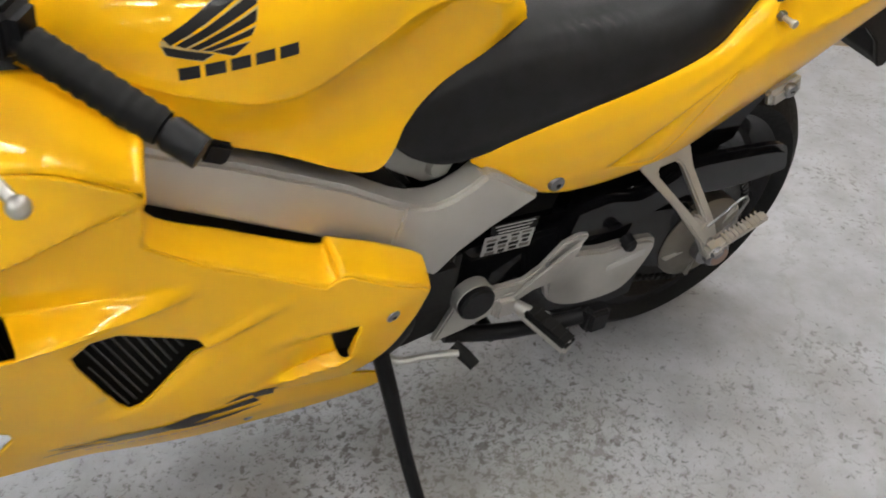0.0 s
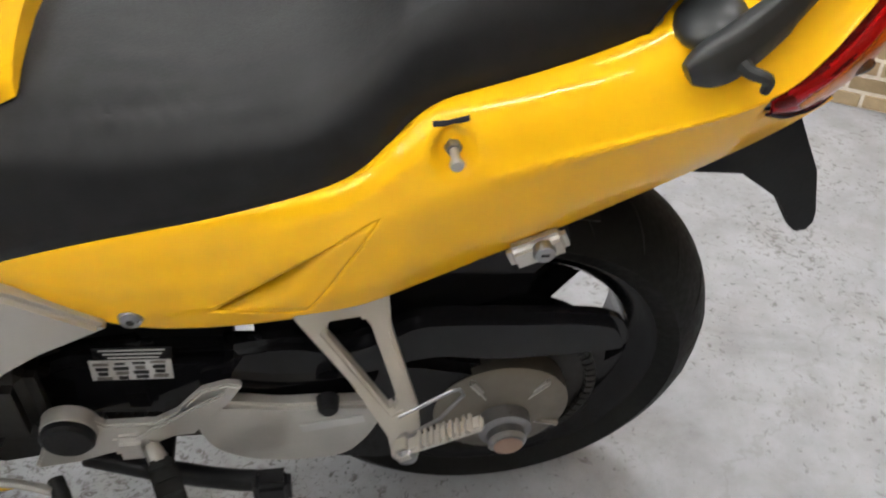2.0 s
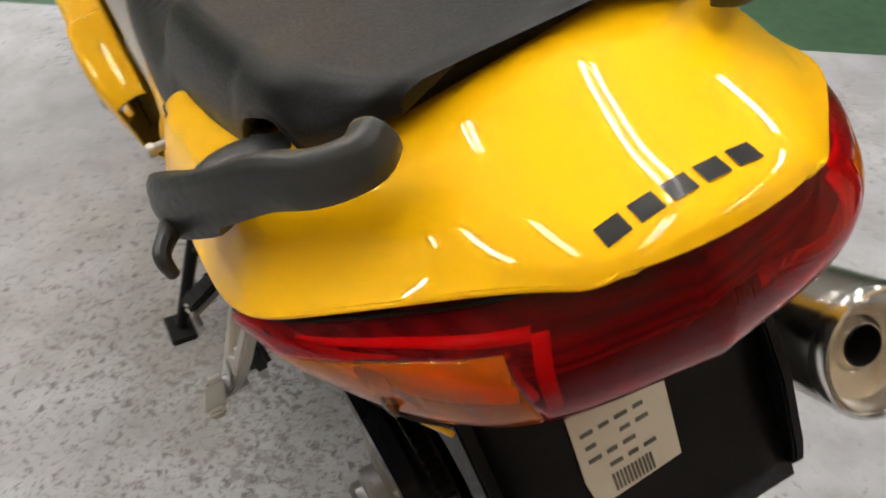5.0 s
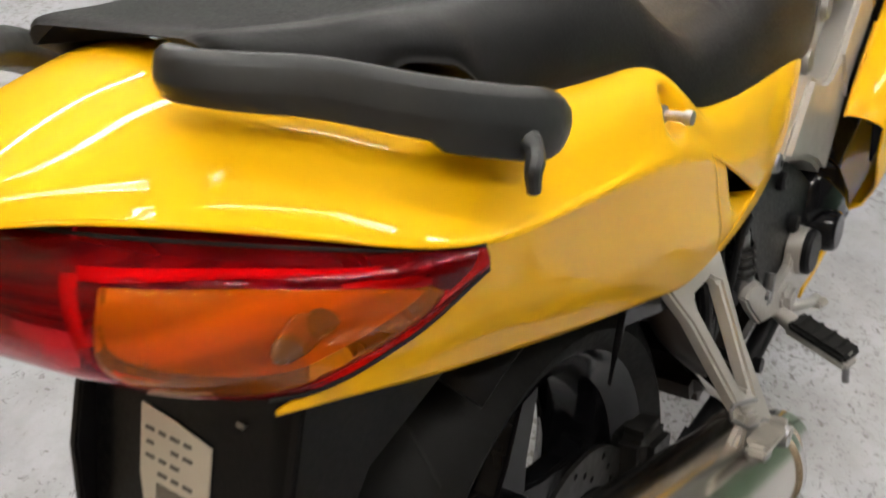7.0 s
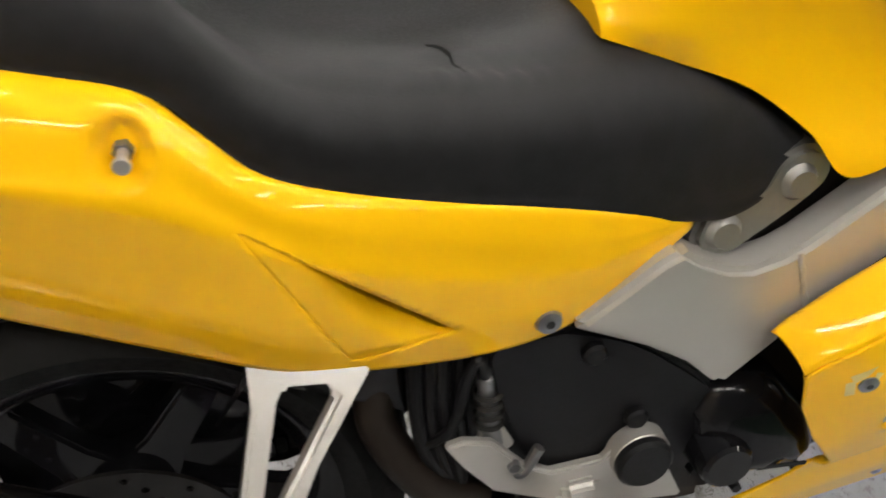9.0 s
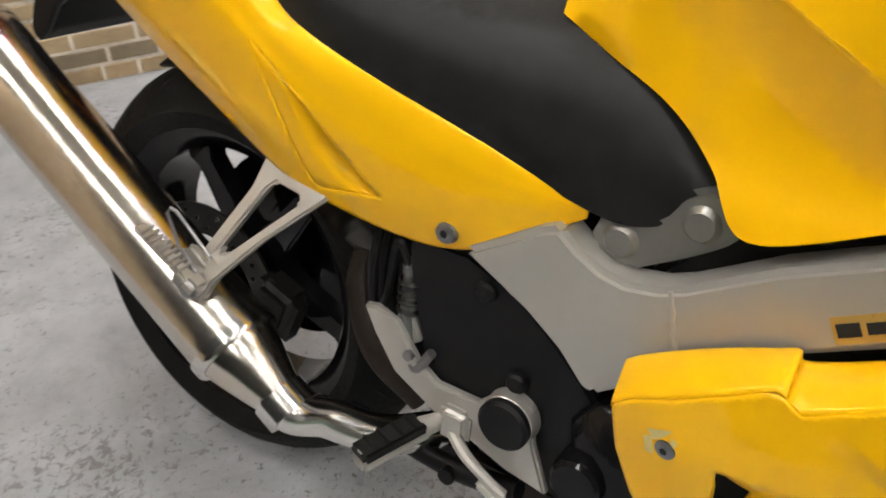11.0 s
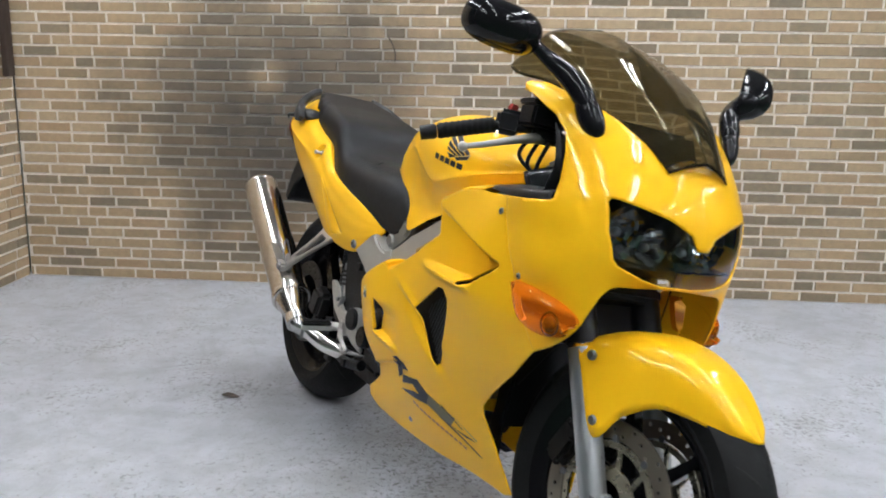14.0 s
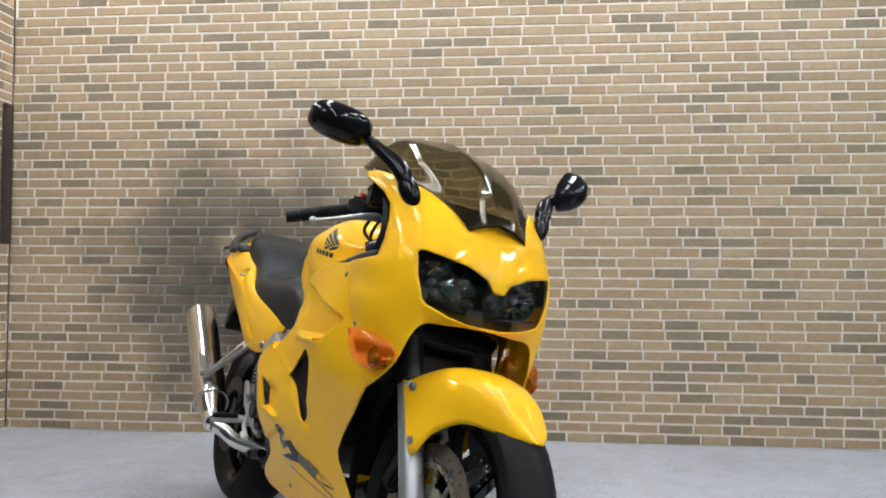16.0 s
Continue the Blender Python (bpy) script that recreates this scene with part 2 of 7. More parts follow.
def prism(poly, lo, hi, axis=1, bevel=0.0, holes=()):
    """A plate: an outline in two axes, given thickness along the third, with softened rims."""
    bm = bmesh.new()
    a, b = [k for k in range(3) if k != axis]

    def spot(q, w):
        c = [0.0, 0.0, 0.0]
        c[a], c[b], c[axis] = q[0], q[1], w
        return bm.verts.new(c)
    loops = [[spot(q, lo) for q in ring] for ring in (poly, *holes)]
    edges = [bm.edges.new((r[k], r[(k + 1) % len(r)])) for r in loops for k in range(len(r))]
    if holes:
        bmesh.ops.triangle_fill(bm, edges=edges, use_beauty=True)
    else:
        bm.faces.new(loops[0])
    got = bmesh.ops.extrude_face_region(bm, geom=bm.faces[:])
    d = [0.0, 0.0, 0.0]
    d[axis] = hi - lo
    bmesh.ops.translate(bm, vec=d, verts=[e for e in got["geom"] if isinstance(e, bmesh.types.BMVert)])
    bmesh.ops.recalc_face_normals(bm, faces=bm.faces)
    if bevel:
        sharp = [e for e in bm.edges if len(e.link_faces) == 2 and e.calc_face_angle() > 0.9]
        bmesh.ops.bevel(bm, geom=sharp, offset=bevel, segments=2, affect="EDGES", clamp_overlap=True)
    return from_bm(bm)


def from_bm(bm):
    bm.verts.ensure_lookup_table()
    bm.verts.index_update()
    out = np.array([v.co[:] for v in bm.verts]), [tuple(v.index for v in f.verts) for f in bm.faces]
    bm.free()
    return out


def block(size, m=Matrix(), bevel=0.004, seg=2):
    bm = bmesh.new()
    bmesh.ops.create_cube(bm, size=1)
    for v in bm.verts:
        v.co = Vector((v.co[0] * size[0], v.co[1] * size[1], v.co[2] * size[2]))
    if bevel:
        bmesh.ops.bevel(bm, geom=bm.edges[:], offset=bevel, segments=seg, affect="EDGES", clamp_overlap=True)
    bmesh.ops.transform(bm, matrix=m, verts=bm.verts)
    return from_bm(bm)


def ball(centre, radii, n=20, m=12):
    th = np.linspace(0.001, math.pi - 0.001, m)[:, None]
    ph = np.linspace(0, 2 * math.pi, n, endpoint=False)[None]
    g = np.stack([np.sin(th) * np.cos(ph), np.sin(th) * np.sin(ph), np.cos(th) + 0 * ph], 2) * np.asarray(radii) + np.asarray(centre)
    return sheet(g, close_v=True)


def joined(*pieces):
    vs, fs, k = [], [], 0
    for v, f in pieces:
        vs.append(np.asarray(v))
        fs += [tuple(i + k for i in q) for q in f]
        k += len(v)
    return np.vstack(vs), fs


def moved(vf, m):
    a = np.array(m)
    return np.asarray(vf[0]) @ a[:3, :3].T + a[:3, 3], vf[1]


def mesh_of(name, vf, material, sharp=35):
    me = bpy.data.meshes.new(name)
    me.from_pydata(np.asarray(vf[0]).tolist(), [], vf[1])
    me.validate()
    bm = bmesh.new()
    bm.from_mesh(me)
    bmesh.ops.recalc_face_normals(bm, faces=bm.faces)
    bm.to_mesh(me)
    bm.free()
    me.materials.append(material)
    me.shade_smooth()
    me.set_sharp_from_angle(angle=radians(sharp))
    return me


def part(name, vf, material, parent, label="", solid=0.0, sharp=35):
    """One mesh under a thing or under a part, given in the parent's own axes."""
    ob = new(name, mesh_of(name, vf, material, sharp))
    ob.parent = parent
    if solid:
        s = ob.modifiers.new("thickness", "SOLIDIFY")
        s.thickness, s.offset = solid, 0
    return tagged(ob, label)


def thing(name, label, category, m=Matrix(), group=""):
    ob = new(name)
    ob.matrix_world = m
    ob.empty_display_size = 0.1
    return tagged(ob, label, category, group)

# ---- the place: a brick-lined photo corner in a green-floored workshop ----
# The corner of the two brick walls; the first wall runs at 56.5 degrees, the second at -33.5 degrees.
CORNER = Vector((-2.102, -0.695, 0))
WALL_A = Matrix.Translation(CORNER) @ Matrix.Rotation(radians(56.49), 4, "Z")
WALL_B = Matrix.Translation(CORNER) @ Matrix.Rotation(radians(-33.51), 4, "Z")
LEN_A, LEN_B, HEIGHT = 4.457, 1.832, 2.6


# the middle of the oil-spotted patch, in the floor's own axes
SPILL = WALL_A.inverted() @ Vector((0.55, 0.25, 0))


def grey_floor():
    m = mat("painted_concrete", (0.5, 0.5, 0.5), 0.5)
    big, mid = noise_tex(m, 1.3, 6, 0.6), noise_tex(m, 9, 6, 0.65)
    base = ramp(m, big, "Fac", [(0.3, (0.395, 0.408, 0.446)), (0.7, (0.508, 0.524, 0.570))])
    cloud = ramp(m, mid, "Fac", [(0.35, (0.78, 0.77, 0.76)), (0.6, (1, 1, 1))])
    out = mix(m, 1.0, (base, 0), (cloud, 0), "MULTIPLY")
    # worn-off flecks, thick in some patches and thin in others
    fleck, patch = noise_tex(m, 58, 7, 0.74), noise_tex(m, 2.6, 4, 0.6)
    amount = node(m, "ShaderNodeMath")
    amount.operation = "MULTIPLY_ADD"
    wire(m, patch, "Fac", amount, 0)
    amount.inputs[1].default_value = 0.42
    wire(m, fleck, "Fac", amount, 2)
    spots = ramp(m, amount, 0, [(0.785, (0, 0, 0)), (0.845, (0.62, 0.62, 0.62))])
    out = mix(m, (spots, 0), (out, 2), (0.12, 0.11, 0.10))
    # oily black drops under the engine
    c = node(m, "ShaderNodeTexCoord")
    far = node(m, "ShaderNodeVectorMath")
    far.operation = "DISTANCE"
    wire(m, c, "Object", far, 0)
    far.inputs[1].default_value = SPILL
    near = ramp(m, far, "Value", [(0.12, (1, 1, 1)), (0.95, (0, 0, 0))])
    drops = noise_tex(m, 62, 7, 0.74)
    drops.inputs["Distortion"].default_value = 0.6
    fleck.inputs["Distortion"].default_value = 0.5
    dense = node(m, "ShaderNodeMath")
    dense.operation = "MULTIPLY_ADD"
    wire(m, near, 0, dense, 0)
    dense.inputs[1].default_value = 0.14
    wire(m, drops, "Fac", dense, 2)
    oil = ramp(m, dense, 0, [(0.655, (0, 0, 0)), (0.705, (0.80, 0.80, 0.80))])
    out = mix(m, (oil, 0), (out, 2), (0.085, 0.08, 0.07))
    specks = noise_tex(m, 130, 4, 0.6)
    dust = node(m, "ShaderNodeMath")
    dust.operation = "MULTIPLY_ADD"
    wire(m, near, 0, dust, 0)
    dust.inputs[1].default_value = 0.09
    wire(m, specks, "Fac", dust, 2)
    out = mix(m, (ramp(m, dust, 0, [(0.68, (0, 0, 0)), (0.73, (0.7, 0.7, 0.7))]), 0), (out, 2), (0.09, 0.085, 0.075))
    # a broad grimy tint over the same patch
    grime = noise_tex(m, 5, 5, 0.6)
    murk = mix(m, 1.0, (near, 0), (ramp(m, grime, "Fac", [(0.36, (0, 0, 0)), (0.66, (0.62, 0.62, 0.62))]), 0), "MULTIPLY")
    out = mix(m, (murk, 2), (out, 2), (0.22, 0.21, 0.19))
    # broad grey smudges with ragged edges
    smear = noise_tex(m, 3.4, 9, 0.72)
    smear.inputs["Distortion"].default_value = 1.2
    out = mix(m, (ramp(m, smear, "Fac", [(0.52, (0, 0, 0)), (0.74, (0.42, 0.42, 0.42))]), 0), (out, 2), (0.21, 0.205, 0.20))
    # hairline cracks
    vor = node(m, "ShaderNodeTexVoronoi", Scale=0.8)
    vor.feature = "DISTANCE_TO_EDGE"
    warp = mix(m, 0.12, (c, "Object"), (mid, "Color"))
    wire(m, warp, 2, vor, "Vector")
    crack = ramp(m, vor, "Distance", [(0.0, (0.25, 0.25, 0.25)), (0.003, (0, 0, 0))])
    out = mix(m, (crack, 0), (out, 2), (0.2, 0.19, 0.18))
    wire(m, out, 2, bsdf(m), "Base Color")
    r = ramp(m, mid, "Fac", [(0.3, (0.38, 0.38, 0.38)), (0.7, (0.6, 0.6, 0.6))])
    wire(m, r, 0, bsdf(m), "Roughness")
    bump(m, fleck, "Fac", 0.12, 0.003)
    return m


GREY_FLOOR = grey_floor()
GREEN_FLOOR = worn("green_floor_paint", (0.035, 0.085, 0.045), 0.45, grain=25, vary=0.25, relief=0.1)
PLASTER = worn("grey_workshop_wall", (0.16, 0.16, 0.155), 0.8, grain=20, vary=0.12)
CEIL = worn("ceiling_paint", (0.20, 0.20, 0.195), 0.85, grain=15, vary=0.06)
BOARD = worn("dark_wood_strip", (0.035, 0.022, 0.016), 0.6, grain=40, vary=0.3)
BLACKEDGE = mat("black_beyond_walls", (0.006, 0.006, 0.007), 0.9)


def dark_smear(m, base):
    """Darkens a brick colour within a smear that has a shape of its own, in the wall's axes."""
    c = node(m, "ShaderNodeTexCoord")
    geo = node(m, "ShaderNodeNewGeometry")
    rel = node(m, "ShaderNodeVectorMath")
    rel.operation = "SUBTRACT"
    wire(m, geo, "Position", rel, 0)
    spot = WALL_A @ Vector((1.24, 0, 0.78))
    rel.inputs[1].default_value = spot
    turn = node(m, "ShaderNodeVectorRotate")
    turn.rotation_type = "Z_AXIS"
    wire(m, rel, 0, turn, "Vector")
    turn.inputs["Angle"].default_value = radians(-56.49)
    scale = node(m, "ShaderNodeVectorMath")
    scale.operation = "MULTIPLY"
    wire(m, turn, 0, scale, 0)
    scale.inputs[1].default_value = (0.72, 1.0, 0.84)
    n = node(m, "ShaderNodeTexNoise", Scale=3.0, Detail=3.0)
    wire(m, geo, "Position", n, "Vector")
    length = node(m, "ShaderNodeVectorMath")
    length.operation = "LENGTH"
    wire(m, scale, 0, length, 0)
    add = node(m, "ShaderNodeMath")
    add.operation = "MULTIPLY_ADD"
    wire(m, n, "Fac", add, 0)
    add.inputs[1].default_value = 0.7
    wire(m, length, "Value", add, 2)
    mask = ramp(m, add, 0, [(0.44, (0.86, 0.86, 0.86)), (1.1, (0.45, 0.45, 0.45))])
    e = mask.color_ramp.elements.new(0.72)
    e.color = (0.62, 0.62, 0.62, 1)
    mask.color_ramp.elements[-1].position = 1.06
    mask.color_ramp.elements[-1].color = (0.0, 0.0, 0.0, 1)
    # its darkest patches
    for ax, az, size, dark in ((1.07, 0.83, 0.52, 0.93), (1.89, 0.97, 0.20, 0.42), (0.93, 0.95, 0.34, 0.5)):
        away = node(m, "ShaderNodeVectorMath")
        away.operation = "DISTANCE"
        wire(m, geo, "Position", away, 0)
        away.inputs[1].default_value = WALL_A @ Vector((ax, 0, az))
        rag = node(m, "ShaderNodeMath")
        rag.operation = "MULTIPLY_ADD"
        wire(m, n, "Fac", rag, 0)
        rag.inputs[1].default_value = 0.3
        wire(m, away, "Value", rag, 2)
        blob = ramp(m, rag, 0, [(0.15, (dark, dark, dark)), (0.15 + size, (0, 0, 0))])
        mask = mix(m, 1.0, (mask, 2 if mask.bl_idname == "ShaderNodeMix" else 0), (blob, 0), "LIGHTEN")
    # a paler spot within it
    pale_spot = node(m, "ShaderNodeVectorMath")
    pale_spot.operation = "DISTANCE"
    wire(m, geo, "Position", pale_spot, 0)
    pale_spot.inputs[1].default_value = WALL_A @ Vector((1.215, 0, 0.985))
    pale = ramp(m, pale_spot, "Value", [(0.02, (0.35, 0.35, 0.35)), (0.11, (1, 1, 1))])
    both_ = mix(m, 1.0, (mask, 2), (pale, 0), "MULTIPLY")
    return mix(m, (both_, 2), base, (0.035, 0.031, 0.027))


def brick_mat(name, single):
    m = mat(name, (0.4, 0.3, 0.2), 0.75)
    rnd = node(m, "ShaderNodeObjectInfo" if single else "ShaderNodeNewGeometry")
    out = "Random" if single else "Random Per Island"
    tint = ramp(m, rnd, out, [(0.0, (0.185, 0.148, 0.098)), (0.17, (0.225, 0.176, 0.112)), (0.21, (0.29, 0.215, 0.125)),
                              (0.5, (0.36, 0.262, 0.150)), (0.75, (0.39, 0.298, 0.182)), (1.0, (0.33, 0.228, 0.130))])
    grain = noise_tex(m, 35, 5, 0.6)
    shade = ramp(m, grain, "Fac", [(0.3, (0.8, 0.8, 0.8)), (0.7, (1.08, 1.06, 1.04))])
    base = mix(m, 1.0, (tint, 0), (shade, 0), "MULTIPLY")
    done = dark_smear(m, (base, 2))
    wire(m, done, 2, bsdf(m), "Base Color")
    bump(m, grain, "Fac", 0.25, 0.003)
    return m


BRICK, BRICKS = brick_mat("tan_brick", True), brick_mat("tan_bricks", False)
MORTAR = mat("pale_mortar", (0.7, 0.65, 0.58), 0.85)
_g = noise_tex(MORTAR, 50, 4)
_c = ramp(MORTAR, _g, "Fac", [(0.3, (0.62, 0.56, 0.48)), (0.7, (0.78, 0.72, 0.64))])
_s = dark_smear(MORTAR, (_c, 0))
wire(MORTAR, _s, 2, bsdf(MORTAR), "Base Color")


def slab(name, size, at, material, m=Matrix(), bevel=0.0):
    ob = new(name, mesh_of(name, block(size, Matrix.Translation(at), bevel), material))
    ob.matrix_world = m
    return tagged(ob, kind="structure")


def booth(name, along_, out, size_along, size_out, z0, z1, material):
    """A slab given in the booth's axes: metres along the first wall from the corner, metres out from it."""
    return slab(name, (size_along, size_out, z1 - z0), (along_, -out, (z0 + z1) / 2), material, WALL_A)


tagged(booth("floor", 1.2, 0, 14, 14, -0.12, -0.004, GREEN_FLOOR), "green painted workshop floor", "floor")
tagged(booth("floor_2", LEN_A / 2 - 0.02, 2.84 / 2 - 0.03, LEN_A + 0.04, 2.9, -0.1, 0.0, GREY_FLOOR),
       "pale grey painted concrete floor with worn flecks and oil drops", "floor")
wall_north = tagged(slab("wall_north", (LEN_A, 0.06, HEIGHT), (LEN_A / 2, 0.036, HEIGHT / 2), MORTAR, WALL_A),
                    "tan brick wall with pale joints and a dark smear", "wall")
wall_west = tagged(slab("wall_west", (LEN_B, 0.06, HEIGHT), (LEN_B / 2, -0.036, HEIGHT / 2), MORTAR, WALL_B),
                   "tan brick side wall with pale joints", "wall")
slab("trim", (0.012, 0.085, HEIGHT), (LEN_B + 0.006, -0.034, HEIGHT / 2), worn("pale_wood_edge", (0.42, 0.34, 0.2), 0.6, grain=30), WALL_B)
# added black sheets close the corner, for the darkness behind both wall ends
slab("backdrop", (0.03, 1.2, 2.6), (LEN_A + 0.55, 0.62, 1.3), BLACKEDGE, WALL_A)
slab("backdrop_2", (1.1, 0.03, 2.6), (LEN_A + 0.56, 0.045, 1.3), BLACKEDGE, WALL_A)
slab("backdrop_3", (1.3, 0.03, 2.6), (LEN_B + 0.68, -0.06, 1.3), BLACKEDGE, WALL_B)
# the workshop round it
for k, (a, o, sa, so) in enumerate([(1.2, -7, 14, 0.1), (1.2, 7, 14, 0.1), (-5.8, 0, 0.1, 14), (8.2, 0, 0.1, 14)]):
    tagged(booth("wall_workshop" if not k else "wall_workshop_%d" % (k + 1), a, o, sa, so, 0, 3.4, PLASTER), "grey workshop wall", "wall")
tagged(booth("ceiling", 1.2, 0, 14, 14, 3.4, 3.5, CEIL), "pale workshop ceiling", "ceiling")

strip = thing("wooden_strip", "narrow dark wooden strip fixed high on the brick side wall", "wooden strip",
              WALL_B @ Matrix.Translation((0.055, 0.014, 0.965)))
part("board", block((0.06, 0.018, 0.73), Matrix.Translation((0, 0, 0.365)), 0.003), BOARD, strip)
part("lip", block((0.016, 0.03, 0.73), Matrix.Translation((0.036, 0.004, 0.365)), 0.003), BOARD, strip)

hook = thing("wire_hook", "short bent rusty wire hook on the brick wall", "hook", WALL_A @ Matrix.Translation((1.795, -0.004, 1.06)))
part("wire", tube([(0.012, 0, 0.0), (0.014, -0.006, 0.035), (0.004, -0.010, 0.070), (-0.012, -0.006, 0.100), (-0.016, 0.004, 0.108)], 0.003, 8, 20), worn("rusty_wire", (0.06, 0.045, 0.035), 0.7, grain=200), hook)

TUBE = mat("lamp_tube", (1, 1, 1), 0.5)
bsdf(TUBE).inputs["Emission Color"].default_value = (1.0, 0.96, 0.90, 1)
bsdf(TUBE).inputs["Emission Strength"].default_value = 59.0
HOUSING = worn("white_enamel", (0.75, 0.75, 0.73), 0.4, grain=30, vary=0.05)


def tube_lamp():
    lamp = thing("ceiling_light", "white twin-tube fluorescent ceiling light, switched on", "ceiling light", group="ceiling tube lights")
    part("housing", block((1.3, 0.2, 0.05), Matrix.Translation((0, 0, 0.045)), 0.008), HOUSING, lamp)
    for s in (-1, 1):
        part("tube", lathe([(0.0, -0.6), (0.016, -0.6), (0.016, 0.6), (0.0, 0.6)], (0, s * 0.055, 0), "x", 14), TUBE, lamp)
        for e in (-1, 1):
            part("socket", block((0.025, 0.035, 0.05), Matrix.Translation((e * 0.61, s * 0.055, 0.005)), 0.004), HOUSING, lamp)
    return lamp


lamp = tube_lamp()
# places along the first wall and out from it, at 2.85 m
# Lamps 5.3 m or further either way are unseen extras to brighten the bike.
LAMPS = [(0.5, 0.9), (2.0, 0.9), (3.5, 0.9), (0.5, 2.5), (2.0, 2.5), (3.5, 2.5), (0.5, 4.2), (2.0, 4.2), (3.5, 4.2), (5.3, 0.6), (5.3, 2.5), (7.0, 1.6), (5.3, 4.2),
         (7.0, 3.4), (7.0, 5.2), (5.3, 5.9), (3.5, 5.9), (2.0, 5.9)]
for k, (a, o) in enumerate(LAMPS):
    m = WALL_A @ Matrix.Translation((a, -o, 2.85)) @ Matrix.Rotation(radians(90), 4, "Z")
    if k:
        copy_thing(lamp, m)
    else:
        lamp.matrix_world = m
    for s in (-0.5, 0.5):
        rod = thing("hanging_rod", "thin steel rod holding a ceiling light", "rod", m @ Matrix.Translation((s, 0, 0.066)), "hanging rods")
        part("rod", tube([(0, 0, 0), (0, 0, 0.49)], 0.004, 8), BOLT, rod)

# ---- the motorcycle, in its own axes: x ahead from the rear axle, y to its left, z up ----
bike = thing("motorcycle", "yellow sports touring motorcycle leaning on its side stand", "motorcycle",
             pose(0, 0, -0.0077, -11.553, 0.19, 0))
REAR, FRONT = np.array((0.0, 0.0, 0.315)), np.array((1.435, 0.0, 0.309))
# the front wheel is turned a little to the left, about the raked steering axis
AXIS_AT, AXIS = Vector((1.535, 0, 0)), Vector((-0.4305, 0, 0.9026))
STEER = Matrix.Translation(AXIS_AT) @ Matrix.Rotation(radians(7.5), 4, AXIS) @ Matrix.Translation(-AXIS_AT)


def lr(name, vf, material, parent, label="", solid=0.0):
    """The same part on the left and, mirrored, on the right."""
    return part(name, vf, material, parent, label, solid), part(name, mirrored(vf), material, parent, label, solid)


def round_poly(points, n=60):
    p = list(points)
    return spline(p + p[:1], n)[:-1]


# --- seat ---
def seat_sections():
    # x, half width, lower edge, top, squareness
    t = [(-0.205, 0.083, 0.967, 0.979, 2.4), (-0.19, 0.102, 0.957, 0.979, 2.6), (-0.14, 0.125, 0.914, 0.966, 2.8), (-0.06, 0.145, 0.873, 0.946, 2.9),
         (0.02, 0.153, 0.851, 0.930, 2.9), (0.09, 0.157, 0.832, 0.914, 2.8), (0.135, 0.160, 0.812, 0.893, 2.7), (0.17, 0.166, 0.768, 0.862, 2.6),
         (0.215, 0.172, 0.738, 0.835, 2.6), (0.28, 0.174, 0.718, 0.820, 2.7), (0.36, 0.172, 0.701, 0.812, 2.7), (0.44, 0.168, 0.680, 0.812, 2.6),
         (0.52, 0.160, 0.651, 0.812, 2.5), (0.58, 0.153, 0.640, 0.790, 2.4), (0.625, 0.146, 0.655, 0.750, 2.3), (0.655, 0.138, 0.680, 0.712, 2.2), (0.668, 0.110, 0.690, 0.702, 2.0)]
    t = spline(t, 240)
    rows = []
    for x, w, lo, hi, e in t:
        # the lower edge arches up over the foot of each grab rail
        lo = lo + 0.034 * math.exp(-((x + 0.098) / 0.036) ** 4)
        h = hi - lo
        # a dished rider's part, between firmer shoulders
        dish = 0.010 * math.exp(-((x - 0.30) / 0.10) ** 2)
        r = smooth(x, 0.13, 0.24)
        firm = [(0.985, 0.36), (0.945, 0.66), (0.885, 0.855), (0.835, 0.940), (0.76, 0.978)]
        soft = [(0.985, 0.30), (0.955, 0.50), (0.900, 0.645), (0.830, 0.735), (0.72, 0.830)]
        side = [(x, 0.6 * w, lo + 0.012), (x, 0.965 * w, lo - 0.002), (x, 0.99 * w, lo + 0.10 * h)]
        side += [(x, w * (a[0] * (1 - r) + b[0] * r), lo + h * (a[1] * (1 - r) + b[1] * r)) for a, b in zip(firm, soft)]
        side += [(x, 0.45 * w, hi - 0.05 * r * h - 0.3 * dish), (x, 0, hi - dish)]
        rows.append(spline(side, 44))
    return both(np.array(rows))


seat_g = seat_sections()
g = seat_g.copy()
# creases across the rider's part, and short wrinkles along its shoulders
x, y, z = g[..., 0], g[..., 1], g[..., 2]
g[..., 2] += 0.0010 * np.exp(-((x - 0.37) / 0.05) ** 2) * np.sin(y * 160 + x * 30) * (z > 0.74)
edge = np.exp(-((np.abs(y) - 0.128) / 0.020) ** 2)
g[..., 2] += edge * 0.0016 * np.exp(-((x - 0.375) / 0.055) ** 4) * np.sin(x * 330 + 9 * np.sin(y * 60)) * (z > 0.7)
g[..., 2] -= 0.0018 * np.exp(-((np.abs(y) - 0.116 - 0.004 * np.sin(x * 50)) / 0.004) ** 2) * smooth(x, 0.24, 0.30) * (1 - smooth(x, 0.40, 0.47)) * (z > 0.7)
v, f = sheet(g)
ends = [tuple(range(g.shape[1])), tuple(range(len(v) - g.shape[1], len(v)))[::-1]]
seat = part("seat", (v, f + ends), SEAT, bike, "black vinyl dual seat with a torn patch")
seat_tree = BVHTree.FromPolygons([Vector(p) for p in v], f)
rip = []
